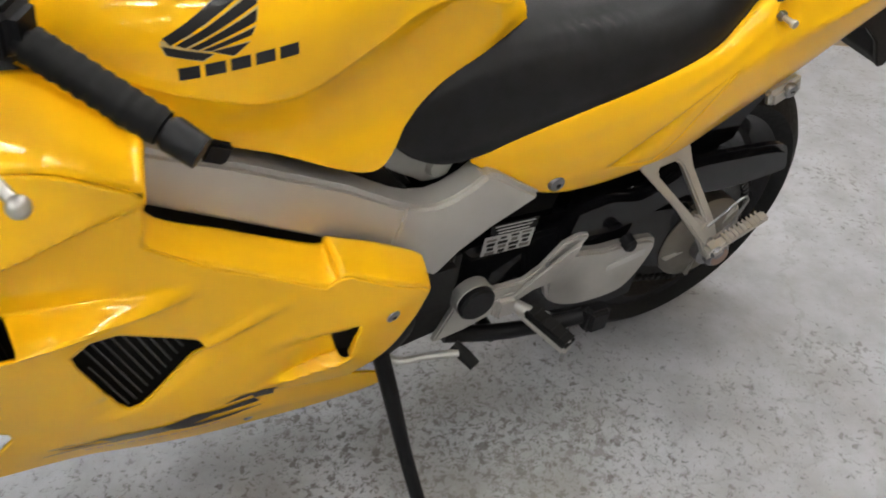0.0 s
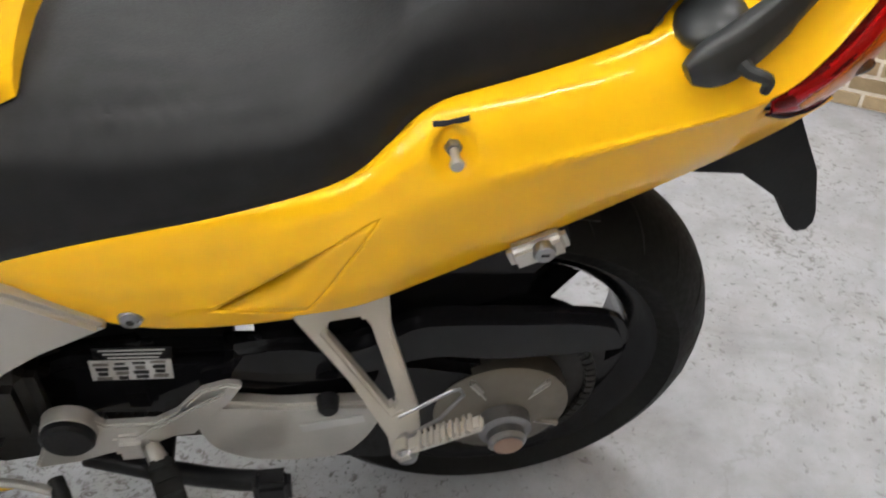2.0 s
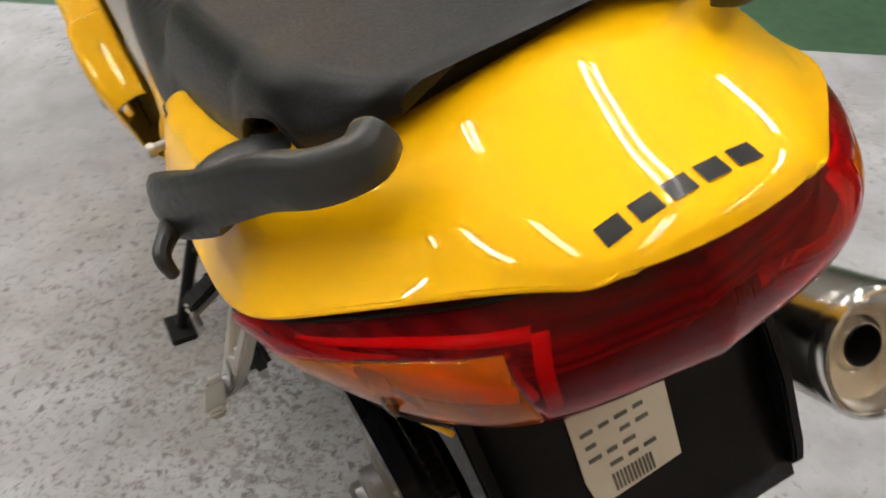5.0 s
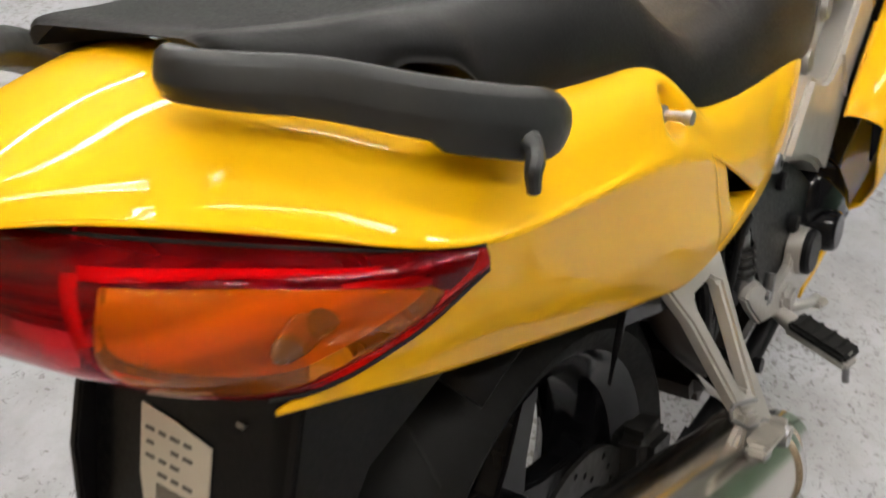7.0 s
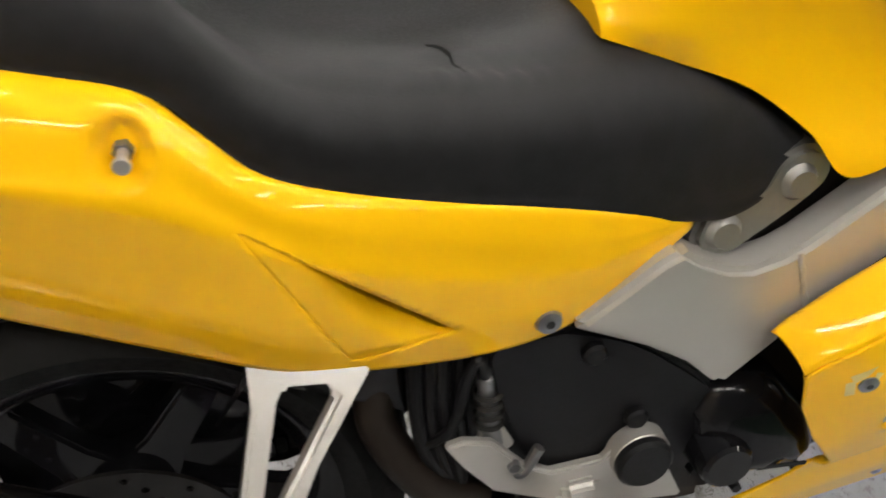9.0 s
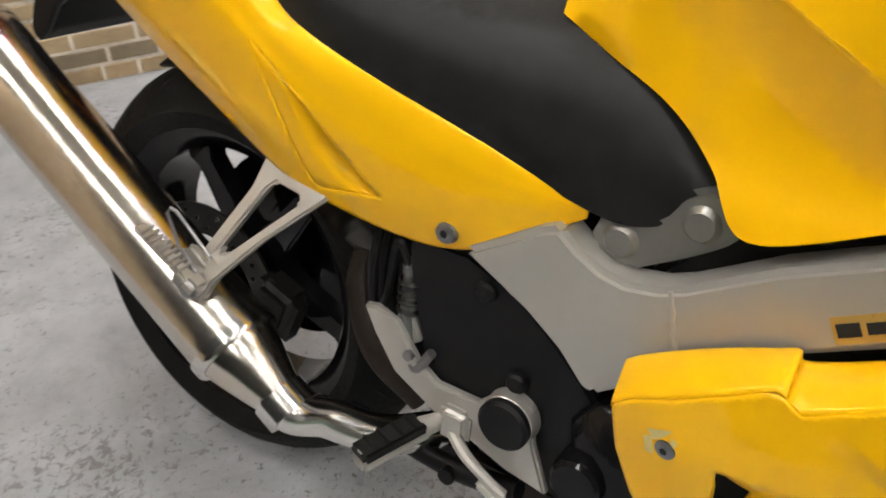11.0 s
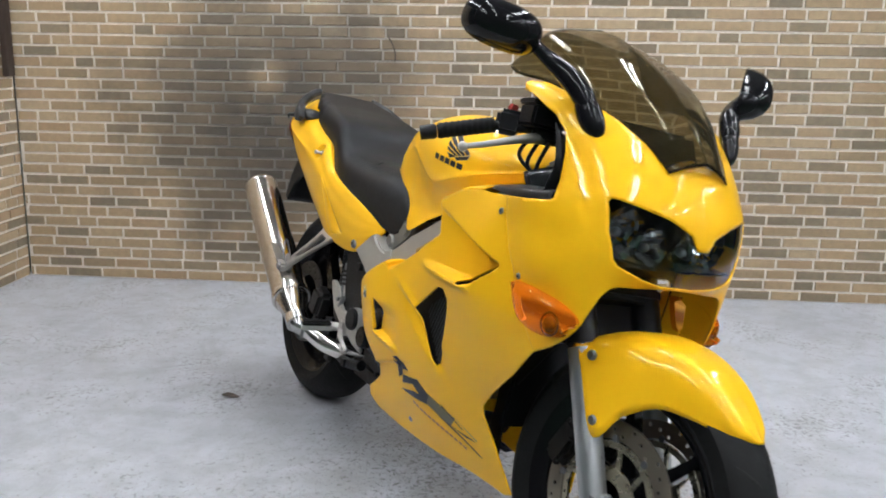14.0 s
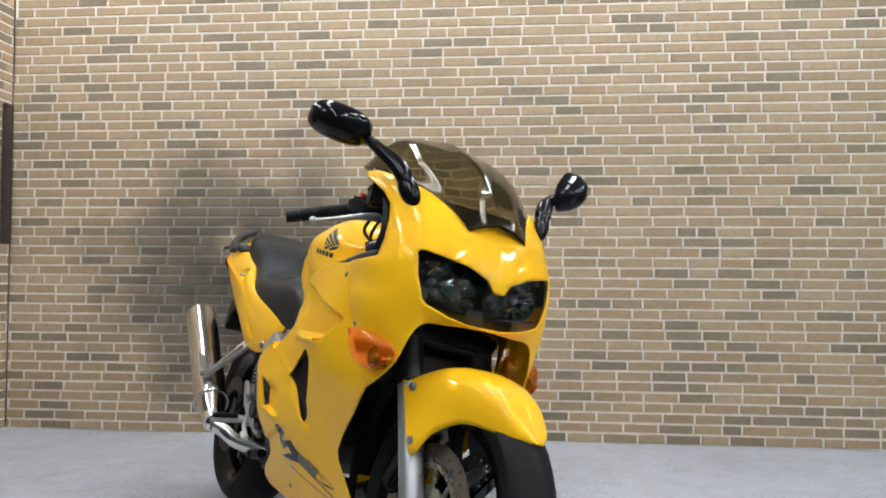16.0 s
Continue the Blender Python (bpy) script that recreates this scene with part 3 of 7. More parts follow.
for px, py in spline([(0.330, -0.088), (0.339, -0.092), (0.346, -0.102), (0.347, -0.112), (0.353, -0.127)], 14):
    hit = seat_tree.ray_cast(Vector((px, py, 1.2)), Vector((0, 0, -1)))[0]
    rip.append(hit + Vector((0, 0, 0.0004)))
part("tear", tube(np.array(rip), [0.0006, 0.0018, 0.0026, 0.0018, 0.0004], 6), VOID, seat, "short dark tear in the vinyl")

# --- fuel tank ---
TANK = [
    [(0.470, 0.105, 0.800), (0.470, 0.100, 0.812), (0.470, 0.088, 0.822), (0.470, 0.066, 0.830), (0.470, 0.034, 0.836), (0.470, 0, 0.838)],
    [(0.525, 0.122, 0.780), (0.523, 0.128, 0.805), (0.520, 0.126, 0.838), (0.517, 0.108, 0.866), (0.515, 0.058, 0.884), (0.515, 0, 0.888)],
    [(0.592, 0.138, 0.752), (0.590, 0.138, 0.800), (0.585, 0.148, 0.862), (0.580, 0.130, 0.906), (0.575, 0.075, 0.932), (0.575, 0, 0.938)],
    [(0.645, 0.152, 0.712), (0.650, 0.150, 0.790), (0.650, 0.166, 0.868), (0.648, 0.150, 0.915), (0.645, 0.090, 0.954), (0.645, 0, 0.963)],
    [(0.690, 0.166, 0.668), (0.710, 0.158, 0.758), (0.715, 0.181, 0.840), (0.715, 0.170, 0.905), (0.715, 0.102, 0.963), (0.715, 0, 0.974)],
    [(0.790, 0.170, 0.712), (0.795, 0.169, 0.748), (0.800, 0.191, 0.805), (0.800, 0.182, 0.900), (0.800, 0.110, 0.966), (0.800, 0, 0.978)],
    [(0.895, 0.165, 0.758), (0.900, 0.168, 0.782), (0.900, 0.186, 0.825), (0.900, 0.172, 0.896), (0.900, 0.104, 0.955), (0.900, 0, 0.968)],
    [(0.970, 0.142, 0.795), (0.970, 0.150, 0.812), (0.972, 0.156, 0.845), (0.972, 0.142, 0.888), (0.972, 0.086, 0.932), (0.972, 0, 0.946)],
    [(1.030, 0.105, 0.828), (1.032, 0.113, 0.840), (1.034, 0.114, 0.860), (1.034, 0.102, 0.886), (1.034, 0.062, 0.911), (1.034, 0, 0.921)],
    [(1.080, 0.058, 0.850), (1.083, 0.064, 0.857), (1.084, 0.065, 0.868), (1.084, 0.058, 0.884), (1.084, 0.035, 0.897), (1.084, 0, 0.902)]]
TANK = [[q[0], q[1], tuple(np.array(q[1]) + (np.array(q[2]) - q[1]) * 0.84), q[2], tuple(np.array(q[2]) + (np.array(q[3]) - q[2]) * 0.16), *q[3:]] for q in TANK]
SCALLOP = ((0.573, 0.893), (0.860, 0.795))
tank_half = net(TANK, 120, 60)
tx, tz = tank_half[..., 0], tank_half[..., 2]
# the knee scallop at the rear of each flank, and a rolled lower rim
t_, d_ = along(tx, tz, *SCALLOP)
hollow = smooth(d_, -0.010, 0.024) * smooth(tz, 0.690, 0.730) * (1 - smooth(tz, 0.860, 0.905)) * (1 - smooth(tx, 0.80, 0.92)) * smooth(tx, 0.53, 0.62)
tank_half[..., 1] -= 0.007 * hollow * smooth(tank_half[..., 1], 0.06, 0.12)
tank_g = both(tank_half)
v, f = sheet(tank_g)
tank_vf = (v, f + [tuple(range(tank_g.shape[1])), tuple(range(len(v) - tank_g.shape[1], len(v)))[::-1]])
tank = part("fuel_tank", tank_vf, YELLOW, bike, "glossy yellow fuel tank with dark decals")


def caster(vf):
    return BVHTree.FromPolygons([Vector(p) for p in np.asarray(vf[0])], vf[1])


def stuck_on(tree, quad, side, lift=0.0007, n=6, way=None):
    """A flat shape of four corners, in (x, z), laid on a surface seen from its side."""
    a, b, c, d = [np.array(q, float) for q in quad]
    rows = []
    for s in np.linspace(0, 1, n):
        row = []
        for t in np.linspace(0, 1, n):
            p = (a * (1 - s) + b * s) * (1 - t) + (d * (1 - s) + c * s) * t
            hit, nor, _, _ = tree.ray_cast(Vector((p[0], side * 0.6, p[1])), Vector((0, -side, 0)))
            if hit is None:
                return None
            if nor[1] * side < 0:
                nor = -nor
            row.append(hit + nor * lift)
        rows.append(row)
    return sheet(np.array(rows))


tank_tree = caster(tank_vf)
# the wing mark: five feather bars and a root bar over a row of five letter-sized blocks
FEATHERS = [[(0.835, 0.932), (0.832, 0.921), (0.914, 0.875), (0.920, 0.881)], [(0.833, 0.916), (0.834, 0.906), (0.902, 0.873), (0.910, 0.8755)],
            [(0.835, 0.902), (0.838, 0.892), (0.891, 0.871), (0.899, 0.8725)], [(0.839, 0.888), (0.843, 0.881), (0.880, 0.8695), (0.888, 0.8705)],
            [(0.845, 0.875), (0.860, 0.863), (0.874, 0.867), (0.880, 0.869)], [(0.878, 0.8665), (0.888, 0.8605), (0.918, 0.866), (0.9215, 0.8745)]]
for side in (1, -1):
    for quad in FEATHERS:
        vf = stuck_on(tank_tree, quad, side)
        if vf:
            part("decal", vf, DECAL, tank, "charcoal wing feather bar")
            c_ = np.mean(quad, 0)
            rim_ = stuck_on(tank_tree, [c_ + (np.array(q) - c_) * np.array((1.06, 1.16)) for q in quad], side, 0.0003)
            if rim_:
                part("decal_rim", rim_, PALE_D, tank, "pale gold rim of the mark")
    for k in range(5):
        o = np.array((0.798 + 0.0232 * k, 0.8565 - 0.0032 * k))
        vf = stuck_on(tank_tree, [o, o + (0.0185, -0.0026), o + (0.0190, 0.0100), o + (0.0005, 0.0128)], side)
        if vf:
            part("decal", vf, DECAL, tank, "charcoal letter block")

lr("tank_clip", block((0.03, 0.012, 0.026), Matrix.Translation((0.875, 0.168, 0.742)) @ Matrix.Rotation(radians(-25), 4, "Y"), 0.004), BLACK, bike, "black rubber tank clip")

# --- tail fairing ---
TAIL = [  # lower edge, lower flank, crease, shoulder, upper edge, inner edge, front to back
    [(0.545, 0.150, 0.634), (0.546, 0.151, 0.638), (0.546, 0.152, 0.642), (0.546, 0.152, 0.646), (0.545, 0.151, 0.650), (0.545, 0.140, 0.645)],
    [(0.495, 0.158, 0.600), (0.495, 0.162, 0.617), (0.495, 0.164, 0.634), (0.495, 0.164, 0.650), (0.495, 0.160, 0.664), (0.495, 0.145, 0.655)],
    [(0.415, 0.165, 0.549), (0.418, 0.172, 0.583), (0.420, 0.176, 0.620), (0.420, 0.177, 0.660), (0.420, 0.170, 0.688), (0.420, 0.150, 0.680)],
    [(0.290, 0.162, 0.550), (0.295, 0.176, 0.590), (0.300, 0.183, 0.645), (0.300, 0.182, 0.694), (0.300, 0.174, 0.717), (0.300, 0.150, 0.705)],
    [(0.200, 0.160, 0.562), (0.200, 0.180, 0.612), (0.200, 0.192, 0.690), (0.200, 0.186, 0.730), (0.200, 0.174, 0.746), (0.200, 0.150, 0.735)],
    [(0.150, 0.158, 0.582), (0.150, 0.181, 0.636), (0.150, 0.197, 0.728), (0.150, 0.187, 0.776), (0.150, 0.168, 0.793), (0.150, 0.145, 0.780)],
    [(0.120, 0.157, 0.596), (0.120, 0.181, 0.650), (0.120, 0.199, 0.748), (0.120, 0.186, 0.804), (0.118, 0.164, 0.823), (0.118, 0.140, 0.812)],
    [(0.060, 0.155, 0.626), (0.060, 0.180, 0.680), (0.060, 0.202, 0.776), (0.060, 0.184, 0.824), (0.060, 0.159, 0.841), (0.060, 0.135, 0.830)],
    [(-0.020, 0.152, 0.665), (-0.020, 0.178, 0.718), (-0.020, 0.203, 0.804), (-0.020, 0.181, 0.848), (-0.020, 0.153, 0.864), (-0.020, 0.125, 0.850)],
    [(-0.100, 0.148, 0.708), (-0.100, 0.174, 0.756), (-0.100, 0.202, 0.830), (-0.100, 0.176, 0.874), (-0.100, 0.142, 0.898), (-0.100, 0.0, 0.915)],
    [(-0.170, 0.144, 0.745), (-0.170, 0.168, 0.787), (-0.172, 0.195, 0.854), (-0.172, 0.156, 0.896), (-0.172, 0.104, 0.949), (-0.172, 0.0, 0.967)],
    [(-0.222, 0.138, 0.774), (-0.222, 0.148, 0.806), (-0.222, 0.164, 0.886), (-0.222, 0.128, 0.911), (-0.220, 0.084, 0.958), (-0.218, 0.0, 0.971)],
    [(-0.258, 0.126, 0.788), (-0.258, 0.128, 0.820), (-0.266, 0.130, 0.914), (-0.266, 0.102, 0.931), (-0.264, 0.070, 0.956), (-0.262, 0.0, 0.969)],
    [(-0.288, 0.110, 0.796), (-0.290, 0.110, 0.830), (-0.312, 0.081, 0.937), (-0.310, 0.071, 0.947), (-0.306, 0.054, 0.956), (-0.302, 0.0, 0.964)],
    [(-0.296, 0.098, 0.799), (-0.297, 0.092, 0.833), (-0.330, 0.064, 0.941), (-0.332, 0.054, 0.950), (-0.334, 0.036, 0.957), (-0.338, 0.0, 0.961)],
    [(-0.300, 0.090, 0.800), (-0.300, 0.080, 0.835), (-0.3365, 0.051, 0.9482), (-0.3405, 0.039, 0.9495), (-0.344, 0.024, 0.9508), (-0.346, 0.0, 0.9515)]]
def creased(line):
    """Firms the crease of a guide line by two close neighbours."""
    p = np.array(line, float)
    k = 0.36 * (1 - smooth(p[2, 0], -0.06, 0.16))
    return np.vstack([p[:2], p[1] + (p[2] - p[1]) * (0.5 + k), p[2], p[2] + (p[3] - p[2]) * (0.5 - k), p[3:]])


tail_g = net([creased(line) for line in TAIL], 190, 71)
# even out small waves between the guide lines, but keep the step of the upper edge ahead of the stud
step = 1 - 0.9 * (smooth(tail_g[1:-1, :, :1], 0.03, 0.08) * (1 - smooth(tail_g[1:-1, :, :1], 0.17, 0.24)) * smooth(np.arange(tail_g.shape[1]), 44, 56)[None, :, None])
step *= (1 - 0.65 * (1 - smooth(tail_g[1:-1, :, :1], -0.16, -0.06)) * smooth(np.arange(tail_g.shape[1]), 36, 50)[None, :, None])
for _ in range(60):
    tail_g[1:-1] += step * (tail_g[:-2] - 2 * tail_g[1:-1] + tail_g[2:]) / 4
for _ in range(3):
    tail_g[:, 1:-1] = (tail_g[:, :-2] + 2 * tail_g[:, 1:-1] + tail_g[:, 2:]) / 4
# the hump behind the seat is rounder than the flank ahead of it
hump = (1 - smooth(tail_g[:, 37:-1, :1], -0.15, -0.07)).copy()
for _ in range(44):
    tail_g[:, 37:-1] += hump * (tail_g[:, 36:-2] - 2 * tail_g[:, 37:-1] + tail_g[:, 38:]) / 4
calm = smooth(tail_g[1:-1, :, 0], -0.13, -0.05)
for _ in range(260):
    tail_g[1:-1, :, 1] += calm * (tail_g[:-2, :, 1] - 2 * tail_g[1:-1, :, 1] + tail_g[2:, :, 1]) / 4
# round the top over the middle plane, so that both halves meet without a ridge
for row in tail_g:
    if abs(row[-1, 1]) < 0.004:
        row[-1, 1] = 0
        for k in (0, 2):
            skin = np.concatenate([row[-26:, k], row[-2:-27:-1, k]])
            for _ in range(40):
                skin[1:-1] += (skin[:-2] - 2 * skin[1:-1] + skin[2:]) / 4
            row[-26:, k] = skin[:26]
x, y, z = tail_g[..., 0], tail_g[..., 1], tail_g[..., 2]
# dimple round the luggage stud
tail_g[..., 1] -= 0.014 * np.exp(-(((x - 0.104) / 0.0175) ** 2 + ((z - 0.795) / 0.020) ** 2) ** 3)
LIGHT_EDGE = [(-0.157, 0.838), (-0.20, 0.870), (-0.25, 0.902), (-0.30, 0.926), (-0.345, 0.942), (-0.42, 0.944), (-0.42, 0.74), (-0.275, 0.770), (-0.268, 0.794), (-0.235, 0.798), (-0.205, 0.804), (-0.18, 0.817)]
LIP = 30  # the grid line along the crease: above it the lip runs unbroken over the light


def welded(vf):
    """Joins vertices that lie in one place."""
    v, f = vf
    _, first, back = np.unique(np.round(v, 6), axis=0, return_index=True, return_inverse=True)
    back = np.ravel(back)
    return v[first], [tuple(int(back[i]) for i in q) for q in f]


lower_vf = trim(sheet(tail_g[:, :LIP + 1]), [(-0.157, 0.832), (-0.157, 0.95), (-0.42, 1.0)] + LIGHT_EDGE[6:], False)
half_vf = welded(joined(lower_vf, sheet(tail_g[:, LIP:])))
tail_vf = welded(joined(half_vf, mirrored(half_vf)))
# a three-cornered facet in each flank, sunk towards its front corner so that a slit opens above it
FACET = [(0.165, 0.727), (0.326, 0.591), (0.238, 0.572)]
flank = caster(tail_vf)


def on_flank(p, side, sink=0.0):
    hit = flank.ray_cast(Vector((p[0], side * 0.6, p[1])), Vector((0, -side, 0)))[0]
    return np.array(hit) - np.array((0, side * sink, 0))


facets = []
for side in (1, -1):
    a, b, c = [np.array(q) + (np.array(q) - np.mean(FACET, 0)) * 0.025 for q in FACET]
    rows = []
    for s in np.linspace(0, 1, 22):
        row = []
        for t_ in np.linspace(0, 1, 10):
            drop = 0.0005 + 0.030 * smooth(s, 0.22, 0.62) * (1 - smooth(s, 0.86, 1.0)) * (1 - t_)
            at = a + (b - a) * s + (c - a) * t_ * (1 - s)
            low = np.array((0, 0, -0.016 * smooth(s, 0.3, 0.6) * (1 - smooth(s, 0.85, 1.0)) * (1 - t_)))
            row.append(on_flank(at, side, drop) + low)
        rows.append(row)
    facets.append(sheet(np.array(rows)))
tail_vf = trim(tail_vf, FACET, False)
tail = part("tail_fairing", joined(tail_vf, *facets), YELLOW, bike, "glossy yellow tail fairing with sunken flank vents", 0.003)
tail_l = tail_r = tail
lettering = caster(tail_vf)
for k in range(5):
    rows = []
    for s in np.linspace(0, 1, 4):
        row = []
        for t_ in np.linspace(0, 1, 4):
            hit, nor, _, _ = lettering.ray_cast(Vector((-0.327 + 0.011 * s, 0.050 - 0.0168 * k - 0.0125 * t_, 1.2)), Vector((0, 0, -1)))
            row.append(hit + Vector((0, 0, 0.0022)) if hit else Vector((-0.327 + 0.011 * s, 0.05 - 0.0168 * k, 0.962)))
        rows.append(row)
    part("decal", sheet(np.array(rows)), DECAL, tail_l, "charcoal letter block")
# slots, screws and studs on each side
for tree, side, owner in ((lettering, 1, tail_l), (lettering, -1, tail_r)):
    vf = stuck_on(tree, [(0.092, 0.8240), (0.122, 0.8160), (0.1215, 0.8130), (0.0915, 0.8210)], side, 0.0024)
    if vf and side > 0:
        part("slot", vf, VOID, owner, "narrow dark slot")
    b = (0.409, side * 0.172, 0.577)
    screw = part("screw", lathe([(0, 0.004), (0.007, 0.004), (0.011, 0.002), (0.013, -0.004)], b, "y", 20) if side > 0 else
                 lathe([(0, -0.004), (0.007, -0.004), (0.011, -0.002), (0.013, 0.004)], b, "y", 20), BOLT, owner, "zinc panel screw")
    part("socket", lathe([(0.0045, side * 0.0043), (0.0, side * 0.0043)], b, "y", 6), VOID, owner)
    s = np.array((0.104, side * 0.180, 0.793))
    stud = part("luggage_stud", tube([s, s + (0, side * 0.014, 0), s + (0, side * 0.025, 0)], [0.0042, 0.0042, 0.0042], 14), ALU, owner, "bright steel luggage stud")
    part("stud_nut", lathe([(0.0, side * 0.008), (0.0066, side * 0.008), (0.0076, side * 0.006), (0.0076, -side * 0.006)], s - np.array((0, side * 0.004, 0)), "y", 6), BOLT, owner, "zinc nut at the foot of the stud")
    part("stud_head", lathe([(0, side * 0.0255), (0.0055, side * 0.0255), (0.0064, side * 0.022), (0.0055, side * 0.019), (0.0040, side * 0.018)], s, "y", 18), ALU, owner)

# --- tail light ---
LTOP = [(-0.156, 0.196, 0.849), (-0.203, 0.170, 0.874), (-0.252, 0.129, 0.903), (-0.300, 0.075, 0.933), (-0.322, 0.0, 0.944)]
LUP = [(-0.158, 0.199, 0.844), (-0.215, 0.181, 0.860), (-0.275, 0.143, 0.884), (-0.328, 0.090, 0.902), (-0.347, 0.0, 0.908)]
LLOW = [(-0.159, 0.199, 0.837), (-0.212, 0.175, 0.830), (-0.282, 0.134, 0.846), (-0.329, 0.087, 0.862), (-0.346, 0.0, 0.865)]
LBOT = [(-0.158, 0.197, 0.835), (-0.200, 0.166, 0.808), (-0.255, 0.131, 0.800), (-0.300, 0.080, 0.818), (-0.318, 0.0, 0.823)]
light_g = net([LTOP, LUP, LLOW, LBOT], 45, 91)
out_n = np.cross(np.gradient(light_g, axis=1), np.gradient(light_g, axis=0))
out_n /= np.linalg.norm(out_n, axis=2)[..., None] + 1e-9
if out_n[20, 60, 0] > 0:
    out_n = -out_n
# the turn signal's outline on the lens: 0 to 1 from its upper to its lower rim, and from the tip to the middle
SIGNAL = [(0.25, 0.705), (0.29, 0.50), (0.34, 0.30), (0.44, 0.17), (0.56, 0.135), (0.74, 0.20), (0.88, 0.32), (0.93, 0.46), (0.94, 0.60), (0.93, 0.735), (0.60, 0.735)]


def on_light(vf, depth=0.0):
    """Lays a flat sheet of (rim to rim, tip to middle) onto the lens, some way behind its face."""
    u, w = np.clip(vf[0][:, 0], 0, 1) * 44, np.clip(vf[0][:, 1], 0, 1) * 90
    i, j = np.minimum(u.astype(int), 43), np.minimum(w.astype(int), 89)
    a, b = (u - i)[:, None], (w - j)[:, None]
    shell = light_g - out_n * depth
    p = (shell[i, j] * (1 - a) + shell[i + 1, j] * a) * (1 - b) + (shell[i, j + 1] * (1 - a) + shell[i + 1, j + 1] * a) * b
    return p, vf[1]


def flat_grid(u0, u1, w0, w1, nu, nw):
    u, w = np.meshgrid(np.linspace(u0, u1, nu), np.linspace(w0, w1, nw), indexing="ij")
    return sheet(np.stack([u, w, 0 * u], 2))


red_half = on_light(trim(flat_grid(0, 1, 0, 1, 45, 91), SIGNAL, False, (0, 1)))
light = part("tail_light", welded(joined(red_half, mirrored(red_half))), RED_LENS, bike, "wide red tail light with amber turn signals", 0.002)
light.visible_shadow = False
deep = on_light(flat_grid(0.06, 0.94, 0.10, 1, 24, 60), 0.020)
part("reflector", joined(deep, mirrored(deep)), RED_BOWL, light, "dark ribbed reflector behind the lens")
for side in (1, -1):
    def sided(vf):
        return vf if side > 0 else mirrored(vf)
    amber = part("turn_signal", sided(on_light(trim(flat_grid(0, 1, 0, 1, 45, 91), SIGNAL, True, (0, 1)))), AMBER, light, "amber turn signal lens", 0.002)
    amber.visible_shadow = False
    part("signal_bowl", sided(on_light(trim(flat_grid(0, 1, 0, 1, 30, 60), SIGNAL, True, (0, 1)), 0.010)), AMBER_BOWL, light)
    at = light_g[27, 36] - out_n[27, 36] * 0.0075
    part("bulb", sided(ball(at, (0.024, 0.005, 0.012), 20, 10)), AMBER_BULB, light)
    part("bulb_socket", sided(ball(at + np.array((0.016, 0.004, 0.002)), (0.018, 0.0045, 0.011), 16, 8)), VOID, light)
    part("divider", sided(on_light(flat_grid(0.20, 0.95, 0.745, 0.772, 16, 3), 0.004)), RED_STRIP, light, "bright red rib between the lenses", 0.001)
    part("divider", sided(on_light(flat_grid(0.17, 0.225, 0.26, 0.745, 3, 24), 0.004)), RED_STRIP, light, "", 0.001)
    part("gasket", sided(tube(light_g[3] + out_n[3] * 0.0004, 0.0014, 8, cap=False)), VOID, light, "black seal round the lens")
    part("gasket", sided(tube(light_g[-1, :52] + out_n[-1, :52] * 0.001, 0.0018, 8, cap=False)), VOID, light)

# --- grab rails ---
def chaikin(q, times=2):
    q = np.array(q, float)
    for k in range(times):
        n_, c = np.roll(q, -1, 0), 0.13 if k == 0 else 0.25
        q = np.stack([(1 - c) * q + c * n_, c * q + (1 - c) * n_], 1).reshape(-1, 2)
    return q


def grab_rail(start):
    """A flat-sided blade that bends in at its rear and swells into a lobe at its front."""
    path = start + [(-0.150, 0.175, 0.926), (-0.110, 0.195, 0.902), (-0.072, 0.203, 0.882)]
    count = 40
    p = spline(path, count)
    t = np.gradient(p, axis=0)
    t /= np.linalg.norm(t, axis=1)[:, None]
    side = np.cross(t, (0, 0, 1.0))
    side /= np.linalg.norm(side, axis=1)[:, None]
    up = np.cross(side, t)
    rings = []
    for k in range(count):
        s = k / (count - 1)
        w, h = 0.0120 + 0.001 * s, 0.0110 + 0.0065 * s
        lobe = 1 + 0.5 * smooth(s, 0.62, 0.80)
        drop = 0.006 * smooth(s, 0.66, 0.70)
        end = min(1, 0.55 + 14 * s) * (1 - max(0, (s - 0.84) / 0.16) ** 3.0 * 0.55)
        sect = chaikin([(-1.05 * w, -h - drop), (-1.15 * w, -0.1 * h), (-0.75 * w, 0.80 * h), (-0.35 * w, 1.08 * h), (0.0, 1.05 * h), (0.75 * w * lobe, 0.62 * h), (w * lobe, -0.35 * h), (0.45 * w * lobe, -h - drop)], 2)
        rings.append(p[k] + sect[:, :1] * end * side[k] + sect[:, 1:] * end * up[k])
    v, f = sheet(np.array(rings), close_v=True)
    m, c = len(v), len(rings[0])
    return v, f + [tuple(range(c))[::-1], tuple(range(m - c, m))]


